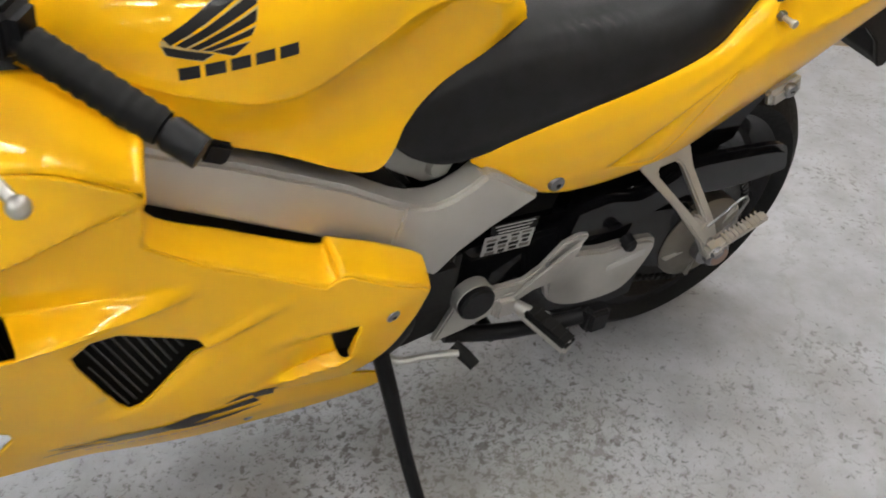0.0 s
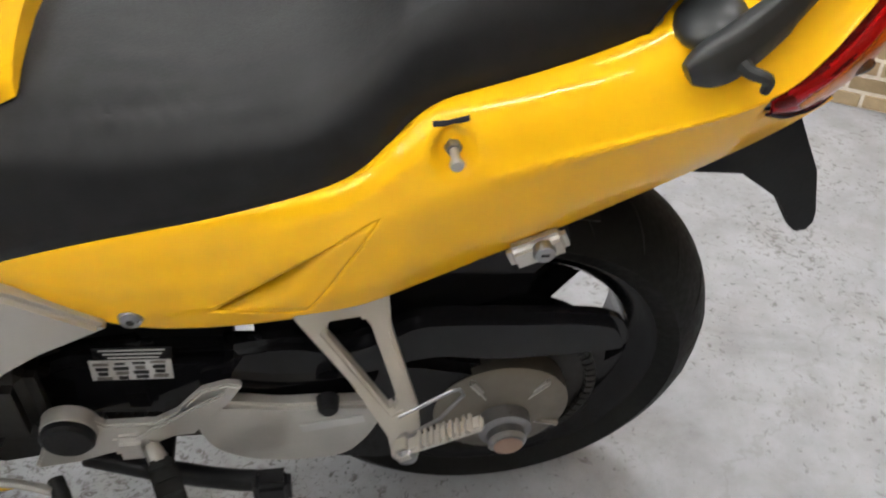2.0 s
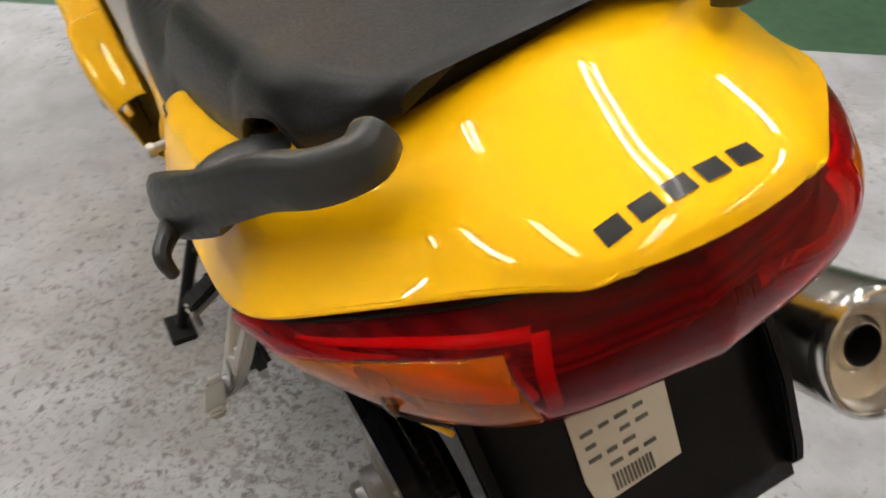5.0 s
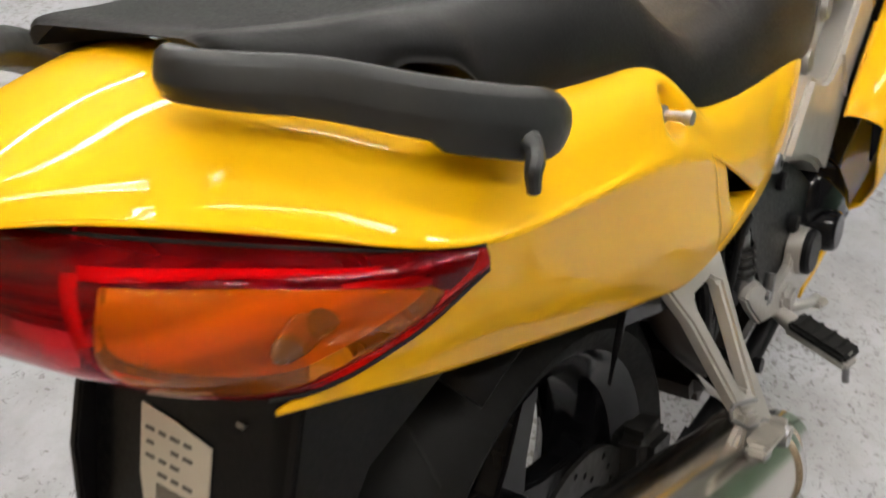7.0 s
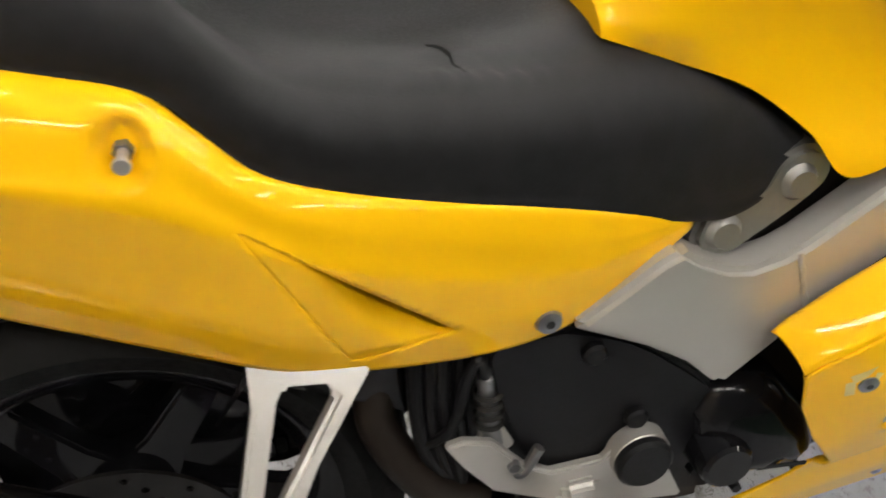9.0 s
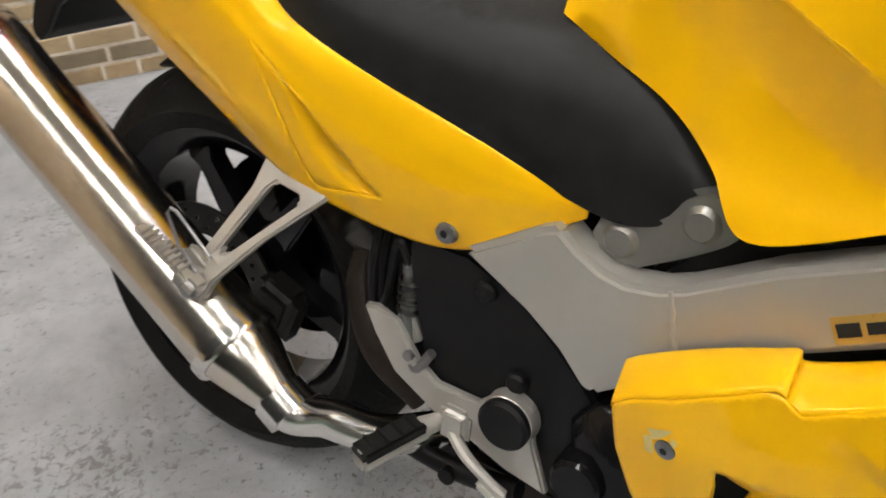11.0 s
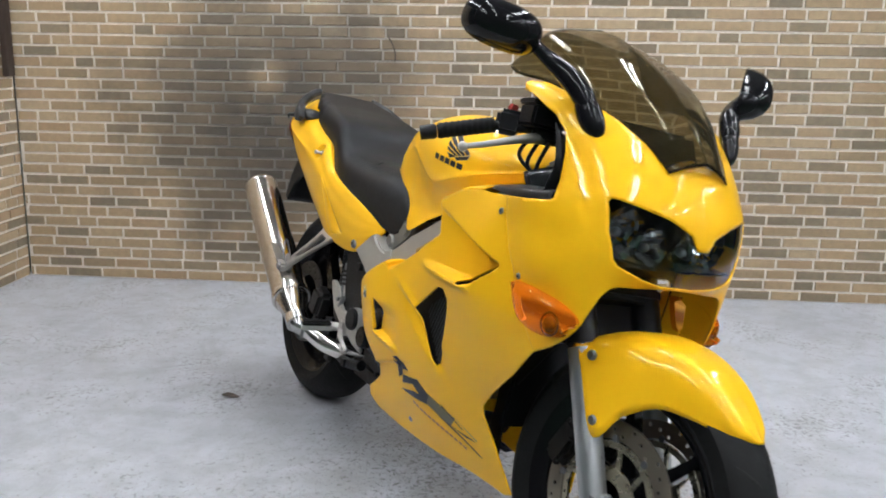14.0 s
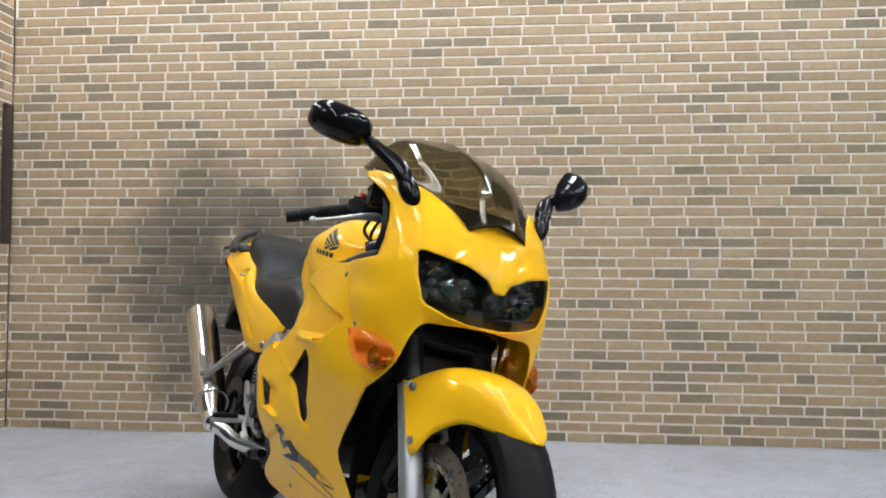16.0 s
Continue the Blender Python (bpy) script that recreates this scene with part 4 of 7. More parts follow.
rails = (part("grab_rail", grab_rail([(-0.220, 0.101, 0.978), (-0.228, 0.114, 0.973), (-0.213, 0.133, 0.962), (-0.186, 0.151, 0.950)]), GRAB, bike, "dark grey plastic grab rail"),
         part("grab_rail", mirrored(grab_rail([(-0.224, 0.086, 0.977), (-0.228, 0.095, 0.974), (-0.213, 0.117, 0.965), (-0.186, 0.142, 0.951)])), GRAB, bike, "dark grey plastic grab rail"))
for rail, side in zip(rails, (1, -1)):
    s = np.array([1, side, 1])
    foot = ball((0, 0, 0), (0.031, 0.040, 0.017), 24, 14)
    foot = moved(foot, Matrix.Translation((-0.106, 0.150, 0.896)) @ Matrix.Rotation(radians(-12), 4, "Z") @ Matrix.Rotation(radians(20), 4, "Y"))
    part("rail_foot", foot if side > 0 else mirrored(foot), GRAB, rail, "rounded moulded foot of the rail")
    for bx, by, bz in ((-0.146, 0.124, 0.908), (-0.066, 0.134, 0.884)):
        part("foot_bolt", lathe([(0, 0.007), (0.005, 0.007), (0.0065, 0.005), (0.0065, -0.004)], (bx, side * by, bz), "z", 12), BOLT, rail, "bright bolt beside the foot")
    part("hook", tube(np.array([(-0.112, 0.202, 0.892), (-0.120, 0.212, 0.888), (-0.129, 0.218, 0.887), (-0.134, 0.219, 0.883), (-0.134, 0.218, 0.873)]) * s, [0.009, 0.006, 0.0055, 0.005, 0.004], 10, 14), GRAB, rail, "small luggage hook")

# --- rear mudguard and number plate holder ---
GUARD = [(-0.10, 0.70), (-0.16, 0.738), (-0.22, 0.772), (-0.240, 0.784), (-0.262, 0.748), (-0.298, 0.690), (-0.320, 0.630), (-0.323, 0.614), (-0.318, 0.603), (-0.306, 0.600), (-0.291, 0.614), (-0.262, 0.656), (-0.215, 0.690)]


def slope(z, y):
    return (-0.262 - (0.72 - z) * 0.48, y, z)


panel = sheet(np.array([[slope(z, y) for y in np.linspace(-0.106, 0.106, 9)] for z in np.linspace(0.79, 0.596, 12)]))
guard = part("rear_mudguard", panel, BLACK, bike, "black plastic rear mudguard", 0.004)
part("side_plate", prism(GUARD, 0.104, 0.114, 1, 0.002), BLACK, guard)
part("side_plate", prism(GUARD, -0.114, -0.104, 1, 0.002), BLACK, guard)
for y_ in (-0.055, 0.062):
    part("plate_bolt", moved(lathe([(0, 0.003), (0.003, 0.003), (0.004, 0)], (0, 0, 0), "z", 10), Matrix.Translation(Vector(slope(0.742, y_)) + Vector((-0.003, 0, 0))) @ Matrix.Rotation(radians(-116), 4, "Y")), BOLT, guard)
PANEL = Matrix.Translation(slope(0.69, 0.010)) @ Matrix.Rotation(radians(25.6), 4, "Y")
sticker = part("paper_sticker", moved(prism([(-0.034, -0.030), (-0.038, 0.030), (0.0, 0.037), (0.036, 0.041), (0.038, -0.012), (0.034, -0.034)], -0.0045, -0.003, 0), PANEL), PAPER, guard, "torn cream paper sticker")
for k in range(4):
    for j in range(4):
        if (k * 3 + j) % 5 != 4:
            part("print_line", moved(block((0.0004, 0.010 - 0.002 * ((k + j) % 2), 0.0032), Matrix.Translation((-0.0049, 0.026 - 0.0135 * j, 0.024 - 0.0105 * k)), 0), PANEL), INK, guard)
for k in range(11):
    part("barcode_bar", moved(block((0.0004, 0.0018, 0.014), Matrix.Translation((-0.0049, 0.018 - 0.0030 * k, -0.022)), 0), PANEL), INK, guard)
# inner mudguard arch over the tyre
arch = [np.array([(REAR[0] + 0.335 * math.cos(a), w, REAR[2] + 0.335 * math.sin(a)) for a in np.linspace(radians(30), radians(104), 24)]) for w in (-0.10, -0.06, 0, 0.06, 0.10)]
arch = [np.c_[q[:, 0], q[:, 1], q[:, 2] - 0.12 * q[:, 1] ** 2 / 0.05] for q in arch]
HUGGER = [(0.300, 0.440), (0.300, 0.560), (0.200, 0.610), (0.080, 0.648), (0.000, 0.650), (-0.040, 0.628), (-0.052, 0.590), (-0.020, 0.545), (-0.015, 0.510), (0.110, 0.470)]
part("rear_hugger", joined(prism(HUGGER, 0.098, 0.106, 1, 0.002), prism([(p_[0], p_[1]) for p_ in HUGGER if p_[0] > 0.1] + [(0.15, 0.52)], -0.106, -0.098, 1, 0.002)), GLOSS, bike, "gloss black hugger beside the rear tyre")
part("inner_mudguard", sheet(np.array(arch)), BLACK, bike, "black inner mudguard over the rear tyre", 0.004)

# --- side fairings ---
FAIR = [  # outline from the rear top corner along the shoulder, the front, the opening, the belly and back
    (0.630, 0.512), (0.648, 0.530), (0.700, 0.562), (0.748, 0.590), (0.760, 0.592), (0.778, 0.580), (0.892, 0.646), (0.970, 0.702),
    (0.965, 0.768), (0.974, 0.779), (1.033, 0.808), (1.090, 0.817), (1.130, 0.816), (1.176, 0.819), (1.183, 0.805), (1.190, 0.780), (1.215, 0.725), (1.242, 0.670), (1.270, 0.610),
    (1.298, 0.545), (1.244, 0.483), (1.168, 0.416), (1.132, 0.378), (1.130, 0.355), (1.150, 0.310), (1.174, 0.245), (1.190, 0.205), (1.165, 0.194),
    (1.05, 0.194), (0.94, 0.192), (0.84, 0.192), (0.76, 0.195), (0.66, 0.205), (0.615, 0.222), (0.612, 0.245), (0.650, 0.268), (0.695, 0.300), (0.712, 0.350), (0.690, 0.380), (0.662, 0.420), (0.640, 0.465)]
SIDE = thin_plate([(0.63, 0.51, 0.232), (0.69, 0.50, 0.246), (0.64, 0.46, 0.225), (0.78, 0.58, 0.242), (0.97, 0.70, 0.243), (0.965, 0.77, 0.247), (1.03, 0.81, 0.240), (1.11, 0.84, 0.225),
                   (1.19, 0.78, 0.231), (1.24, 0.67, 0.219), (1.30, 0.545, 0.184), (1.06, 0.72, 0.250), (1.12, 0.63, 0.250), (0.92, 0.60, 0.236), (1.10, 0.50, 0.210), (0.91, 0.50, 0.222), (1.0, 0.42, 0.205),
                   (0.74, 0.42, 0.228), (0.69, 0.40, 0.222), (1.12, 0.37, 0.152), (1.19, 0.205, 0.078), (1.05, 0.195, 0.085), (0.83, 0.229, 0.136), (0.62, 0.235, 0.148), (0.72, 0.345, 0.198), (0.92, 0.31, 0.176), (1.08, 0.28, 0.125)])


def fair_y(x, z):
    y = SIDE(x, z)
    # upper scoop: a trough that deepens towards its mouth, with a raised lower lip
    t, d = along(x, z, (0.905, 0.628), (1.125, 0.622))
    d2 = along(x, z, (0.975, 0.765), (1.20, 0.690))[1]
    y = y - 0.038 * smooth(-d, 0.0, 0.016) * smooth(d2, 0.0, 0.015) * smooth(x, 0.915, 1.14) * (1 - smooth(x - (z - 0.626) * 1.3, 1.118, 1.128))
    y = y + 0.013 * np.exp(-(d / 0.010) ** 2) * smooth(t, 0.0, 0.4) * (1 - smooth(t, 0.95, 1.05))
    # a soft slope into the three-cornered vent under a crease
    t4, d4 = along(x, z, (0.775, 0.592), (0.920, 0.522))
    d3 = along(x, z, (0.775, 0.570), (0.935, 0.455))[1]
    y = y - 0.008 * smooth(x, 0.80, 0.92) * (1 - smooth(x, 1.0, 1.06)) * smooth(-d3, 0.0, 0.03) * smooth(d4, -0.005, 0.02) * (1 - smooth(z, 0.575, 0.61))
    y = y + 0.008 * np.exp(-(d4 / 0.010) ** 2) * smooth(t4, 0.1, 0.9) * (1 - smooth(t4, 1.0, 1.1))
    # recess beside the rear slot
    t5, d5 = along(x, z, (0.735, 0.422), (0.845, 0.400))
    y = y - 0.016 * (1 - smooth(x, 0.76, 0.86)) * smooth(x, 0.728, 0.738) * smooth(-d5, 0.0, 0.008) * (1 - smooth(z, 0.47, 0.505))
    y = y + 0.006 * np.exp(-(d5 / 0.008) ** 2) * smooth(t5, -0.1, 0.1) * (1 - smooth(t5, 0.7, 1.0))
    # step between the flank and the belly pan
    t6, d6 = along(x, z, (0.700, 0.335), (0.86, 0.385))
    y = y - 0.012 * (1 - smooth(t6, 0.6, 1.3)) * smooth(d6, -0.004, 0.004) * (1 - smooth(d6, 0.02, 0.1))
    return y


x, z = np.meshgrid(np.arange(0.60, 1.315, 0.0036), np.arange(0.180, 0.862, 0.0036), indexing="ij")
VENT = [(0.911, 0.520), (0.922, 0.538), (1.006, 0.595), (1.034, 0.597), (1.053, 0.578), (1.049, 0.552), (1.012, 0.430), (1.002, 0.421), (0.990, 0.428)]
SLOT = [(0.731, 0.500), (0.740, 0.500), (0.760, 0.486), (0.757, 0.470), (0.744, 0.424), (0.733, 0.424)]
MOUTH = [(1.098, 0.622), (1.116, 0.622), (1.196, 0.680), (1.197, 0.690), (1.186, 0.692), (1.102, 0.638)]
side_vf = sheet(np.stack([x, fair_y(x, z), z], 2))
for hole in (VENT, SLOT, MOUTH):
    side_vf = trim(side_vf, hole, False)
side_vf = trim(side_vf, FAIR, True)
side_vf = (np.c_[side_vf[0][:, 0], fair_y(side_vf[0][:, 0], side_vf[0][:, 2]), side_vf[0][:, 2]], side_vf[1])
# the shoulder folds inwards to the frame and the tank
OUTER = spline([(q[0], 0, q[1]) for q in FAIR[:12]], 90)
OUTER[:, 1] = fair_y(OUTER[:, 0], OUTER[:, 2])
INNER = spline([(0.622, 0.186, 0.528), (0.640, 0.186, 0.542), (0.692, 0.186, 0.572), (0.745, 0.185, 0.596), (0.757, 0.184, 0.600), (0.772, 0.184, 0.594), (0.873, 0.185, 0.648), (0.958, 0.190, 0.704),
                (0.950, 0.188, 0.785), (0.968, 0.168, 0.794), (1.015, 0.115, 0.826), (1.085, 0.115, 0.835)], 90)
fold = []
for s in np.linspace(0, 1, 12):
    lift = 0.006 * math.sin(math.pi * s) ** 0.5
    row = OUTER * (1 - s) + INNER * s
    row[:, 2] += lift
    fold.append(row)
side_vf = joined(side_vf, sheet(np.array(fold)))
fair_l, fair_r = lr("side_fairing", side_vf, YELLOW, bike, "glossy yellow side fairing with air vents", 0.0035)


def grille(side):
    """A black wire grille behind the three-cornered vent."""
    bars = []
    for k in range(-3, 22):
        for way in (1, -1):
            a = np.array((0.90 + 0.011 * k, 0.42 if way > 0 else 0.60))
            b = a + np.array((0.10 * way * 0.75, 0.18 * way))
            cut = [a + (b - a) * s for s in np.linspace(0, 1, 40)]
            cut = [c for c in cut if inside(np.array([c]), np.array(VENT) * 1.0)[0]]
            if len(cut) > 2:
                bars.append(tube([(c[0], side * (0.196 + 0.002 * way), c[1]) for c in (cut[0], cut[-1])], 0.0014, 5, cap=False))
    return joined(*bars)


for owner, side in ((fair_l, 1), (fair_r, -1)):
    part("grille", grille(side), MESH, owner, "black wire grille")
    # flat black sheets that put the darkness of the air ducts behind each opening
    part("duct_dark_sheet", prism([(0.86, 0.44), (0.90, 0.58), (1.04, 0.64), (1.09, 0.60), (1.08, 0.46), (1.02, 0.36), (0.92, 0.36)], *sorted((side * 0.150, side * 0.154))), VOID, owner, "flat black sheet for the darkness behind an opening")
    part("duct_dark_sheet", prism([(1.09, 0.60), (1.21, 0.70), (1.20, 0.72), (1.08, 0.65)], *sorted((side * 0.185, side * 0.188))), VOID, owner, "flat black sheet for the darkness behind an opening")
    part("duct_dark_sheet", prism([(0.72, 0.41), (0.72, 0.51), (0.78, 0.51), (0.77, 0.41)], *sorted((side * 0.20, side * 0.203))), VOID, owner, "flat black sheet for the darkness behind an opening")

fair_tree = {1: caster(side_vf), -1: caster(mirrored(side_vf))}


def screw(at, side, owner, r=0.0085, tree=None):
    """A domed panel screw with its socket, set on a surface."""
    hit, nor, _, _ = tree.ray_cast(Vector((at[0], side * 0.6, at[1])), Vector((0, -side, 0)))
    if hit is None:
        return
    if nor[1] * side < 0:
        nor = -nor
    m = Matrix.Translation(hit + nor * 0.0015) @ nor.to_track_quat("Z", "Y").to_matrix().to_4x4()
    part("screw", moved(lathe([(0, 0.003), (r * 0.6, 0.003), (r * 0.95, 0.0012), (r, -0.003)], (0, 0, 0), "z", 18), m), BOLT, owner, "zinc panel screw")
    part("socket", moved(lathe([(r * 0.38, 0.0033), (0, 0.0033)], (0, 0, 0), "z", 6), m), VOID, owner)


for side, owner in ((1, fair_l), (-1, fair_r)):
    for at in ((0.687, 0.500), (0.839, 0.239), (1.172, 0.787)):
        screw(at, side, owner, 0.010 if at[0] < 0.7 else 0.007, fair_tree[side])
    if side < 0:
        for quad in ([(0.668, 0.512), (0.690, 0.523), (0.684, 0.512), (0.674, 0.503)], [(0.666, 0.503), (0.674, 0.506), (0.678, 0.488), (0.670, 0.486)], [(0.690, 0.516), (0.697, 0.513), (0.694, 0.506), (0.690, 0.508)]):
            vf = stuck_on(fair_tree[side], quad, side, 0.0024, 3)
            if vf:
                part("scuff", vf, SCUFF, owner, "pale scuff where paint has worn off")
    # speed-stripe mark along the belly: dark slashes, gold and orange strokes
    marks = [(DECAL, [(0.822, 0.387), (0.843, 0.392), (0.889, 0.372), (0.851, 0.366)]),
             (DECAL, [(0.822, 0.387), (0.851, 0.366), (0.847, 0.351), (0.817, 0.334)]),
             (DECAL, [(0.847, 0.351), (0.927, 0.365), (0.913, 0.349), (0.836, 0.328)]),
             (DECAL, [(0.888, 0.356), (0.927, 0.365), (0.964, 0.342), (0.925, 0.332)]),
             (DECAL, [(0.825, 0.311), (0.904, 0.330), (0.930, 0.330), (0.913, 0.314)]),
             (DECAL, [(0.913, 0.314), (0.925, 0.334), (0.964, 0.342), (0.952, 0.316)]),
             (OLIVE, [(0.950, 0.318), (0.965, 0.344), (1.003, 0.329), (0.985, 0.303)]),
             (OLIVE, [(0.985, 0.303), (1.003, 0.329), (1.040, 0.316), (1.018, 0.290)]),
             (DECAL, [(1.000, 0.331), (1.005, 0.333), (1.060, 0.297), (1.054, 0.298)]),
             (DECAL, [(1.010, 0.296), (1.034, 0.291), (1.100, 0.284), (1.064, 0.282)]),
             (DECAL, [(0.985, 0.302), (0.990, 0.306), (1.108, 0.252), (1.100, 0.252)]),
             (GOLD, [(1.040, 0.316), (1.046, 0.314), (1.100, 0.287), (1.094, 0.286)])]
    for material, quad in marks:
        vf = stuck_on(fair_tree[side], quad, side, 0.0028)
        if vf:
            part("decal", vf, material, owner, "dark slash of the belly stripe")
    for k in range(13):
        o = np.array((0.888 + 0.0130 * k, 0.299 - 0.0038 * k))
        vf = stuck_on(fair_tree[side], [o, o + (0.0095, -0.0035), o + (0.012, 0.0025), o + (0.0025, 0.006)], side, 0.0028, 3)
        if vf:
            part("decal", vf, ORANGE_D, owner, "small orange letter block")

# --- upper cowl, headlight and screen ---
COWL = [  # guide lines from the middle of the nose out to the panel split, lower edge first
    [(1.298, 0.184, 0.545), (1.345, 0.178, 0.572), (1.385, 0.166, 0.615), (1.412, 0.142, 0.695), (1.425, 0.080, 0.708), (1.430, 0.0, 0.712)],
    [(1.270, 0.208, 0.608), (1.325, 0.196, 0.630), (1.378, 0.184, 0.678), (1.420, 0.146, 0.735), (1.452, 0.078, 0.736), (1.460, 0.0, 0.738)],
    [(1.242, 0.219, 0.670), (1.300, 0.220, 0.705), (1.362, 0.205, 0.750), (1.418, 0.158, 0.785), (1.462, 0.078, 0.782), (1.478, 0.0, 0.778)],
    [(1.215, 0.226, 0.725), (1.270, 0.229, 0.770), (1.335, 0.215, 0.820), (1.405, 0.168, 0.845), (1.455, 0.080, 0.845), (1.474, 0.0, 0.830)],
    [(1.190, 0.230, 0.780), (1.240, 0.232, 0.818), (1.305, 0.218, 0.870), (1.378, 0.170, 0.895), (1.435, 0.075, 0.893), (1.452, 0.0, 0.880)],
    [(1.178, 0.231, 0.838), (1.245, 0.230, 0.856), (1.295, 0.216, 0.905), (1.350, 0.168, 0.940), (1.412, 0.072, 0.930), (1.426, 0.0, 0.922)],
    [(1.180, 0.228, 0.900), (1.248, 0.224, 0.922), (1.288, 0.210, 0.955), (1.312, 0.172, 0.982), (1.370, 0.085, 0.972), (1.392, 0.0, 0.955)],
    [(1.195, 0.230, 0.968), (1.228, 0.226, 0.985), (1.252, 0.214, 1.005), (1.265, 0.186, 1.016), (1.330, 0.095, 1.000), (1.350, 0.0, 0.985)],
    [(1.160, 0.228, 1.032), (1.160, 0.225, 1.038), (1.165, 0.214, 1.042), (1.190, 0.196, 1.042), (1.270, 0.110, 1.030), (1.300, 0.0, 1.018)]]
cowl_half = net(COWL, 84, 70)
# the upper flank overhangs a shallow valley that runs down towards the lamp
t_, d_ = along(cowl_half[..., 0], cowl_half[..., 2], (1.180, 0.792), (1.390, 0.760))
run = smooth(t_, 0.02, 0.25) * (1 - smooth(t_, 0.72, 1.0)) * (cowl_half[..., 1] > 0.1)
cowl_half[..., 1] += run * (0.004 * np.exp(-((d_ + 0.050) / 0.034) ** 2) - 0.003 * np.exp(-(d_ / 0.030) ** 2) + 0.003 * np.exp(-((d_ - 0.050) / 0.034) ** 2))
cowl_vf = sheet(both(cowl_half))
LAMP_R = [(0.012, 0.792), (0.030, 0.818), (0.075, 0.838), (0.125, 0.850), (0.166, 0.858), (0.172, 0.850), (0.166, 0.80), (0.150, 0.752), (0.140, 0.742), (0.090, 0.724), (0.040, 0.716), (0.0, 0.716),
          (-0.040, 0.716), (-0.090, 0.724), (-0.140, 0.742), (-0.150, 0.752), (-0.166, 0.80), (-0.172, 0.850), (-0.166, 0.858), (-0.125, 0.850), (-0.075, 0.838), (-0.030, 0.818), (-0.012, 0.792)]
SCREEN_CUT = [(0.0, 0.948), (0.045, 0.938), (0.072, 0.924), (0.090, 0.955), (0.130, 0.995), (0.190, 1.036), (0.205, 1.10), (-0.205, 1.10), (-0.190, 1.036), (-0.130, 0.995), (-0.090, 0.955), (-0.072, 0.924), (-0.045, 0.938)]
cowl_vf = trim(cowl_vf, LAMP_R, False, (1, 2))
cowl_vf = trim(cowl_vf, SCREEN_CUT, False, (1, 2))
cowl_vf = trim(cowl_vf, [(1.05, 0.84), (1.165, 0.819), (1.250, 0.824), (1.314, 0.832), (1.312, 0.870), (1.302, 0.920), (1.290, 0.955), (1.262, 0.984), (1.205, 1.010), (1.150, 1.030), (1.05, 1.03)], False)
cowl = part("upper_cowl", cowl_vf, YELLOW, bike, "glossy yellow nose cowl", 0.0035)
# added black sheet for the darkness inside the upper part of the cowl
upper_vf = trim(cowl_vf, [(1.0, 0.80), (1.6, 0.80), (1.6, 1.2), (1.0, 1.2)], True)
part("cowl_inner_dark", (upper_vf[0] * np.array([1, 0.962, 1]) - np.array([0.009, 0, 0]), upper_vf[1]), BLACK, bike, "added black sheet that darkens the inside of the nose cowl", 0.002)
lamp_vf = trim(sheet(both(net(COWL, 120, 110))), LAMP_R, True, (1, 2))
def facet_bowl(centre, r, seed):
    """A reflector bowl of flat mirror facets, each a little askew."""
    rng = random.Random(seed)
    vs, fs = [], []
    for i in range(5):
        for k in range(10):
            a0, a1 = 2 * math.pi * k / 10, 2 * math.pi * (k + 1) / 10
            r0, r1 = r * (0.16 + 0.168 * i), r * (0.16 + 0.168 * (i + 1))
            tilt = rng.uniform(-0.003, 0.003)
            for rr, a, d in ((r0, a0, -tilt), (r0, a1, tilt), (r1, a1, tilt), (r1, a0, -tilt)):
                vs.append((centre[0] - 0.045 + 0.05 * (rr / r) ** 2 + d, centre[1] + rr * math.cos(a), centre[2] + rr * math.sin(a)))
            n_ = len(vs)
            fs.append((n_ - 4, n_ - 3, n_ - 2, n_ - 1))
    return np.array(vs), fs


headlight = part("headlight", (lamp_vf[0] + np.array([-0.002, 0, 0]), lamp_vf[1]), CLEAR, bike, "wide twin headlight behind clear glass", 0.003)
headlight.visible_shadow = False
for side in (1, -1):
    for cy, cz, r in ((0.108, 0.797, 0.050), (0.048, 0.777, 0.040)):
        bowl = facet_bowl((1.392 - 0.25 * (cy - 0.05), side * cy, cz), r, 3 if cy > 0.1 else 8)
        part("reflector", bowl, LAMP_CHROME, headlight, "chromed reflector of many small facets", 0, 3)
        part("bulb_cap", ball((1.378 - 0.25 * (cy - 0.05), side * cy, cz), (0.012, 0.009, 0.009)), BOLT, headlight)
    part("lamp_step", block((0.05, 0.10, 0.004), Matrix.Translation((1.395, side * 0.085, 0.747)) @ Matrix.Rotation(radians(-side * 14), 4, "Z") @ Matrix.Rotation(radians(side * 7), 4, "X"), 0.001), GLOSS, headlight, "black step below the reflectors")
part("lamp_housing", sheet(both(net([[(p[0] - 0.125, p[1] * 0.95, p[2]) for p in r[2:]] for r in COWL[0:5]], 24, 20))), mat("dark_lamp_housing", (0.006, 0.008, 0.009), 0.2), headlight, "dark housing", 0.002)

SCREEN = [
    [(1.428, 0.073, 0.918), (1.436, 0.040, 0.933), (1.440, 0.0, 0.944)],
    [(1.375, 0.100, 0.965), (1.395, 0.055, 0.985), (1.402, 0.0, 0.992)],
    [(1.290, 0.150, 1.012), (1.330, 0.085, 1.040), (1.342, 0.0, 1.050)],
    [(1.190, 0.196, 1.044), (1.250, 0.115, 1.088), (1.268, 0.0, 1.104)],
    [(1.105, 0.208, 1.055), (1.165, 0.125, 1.128), (1.185, 0.0, 1.148)],
    [(1.050, 0.198, 1.072), (1.085, 0.130, 1.152), (1.110, 0.0, 1.178)],
    [(1.040, 0.170, 1.100), (1.050, 0.115, 1.160), (1.062, 0.0, 1.188)]]
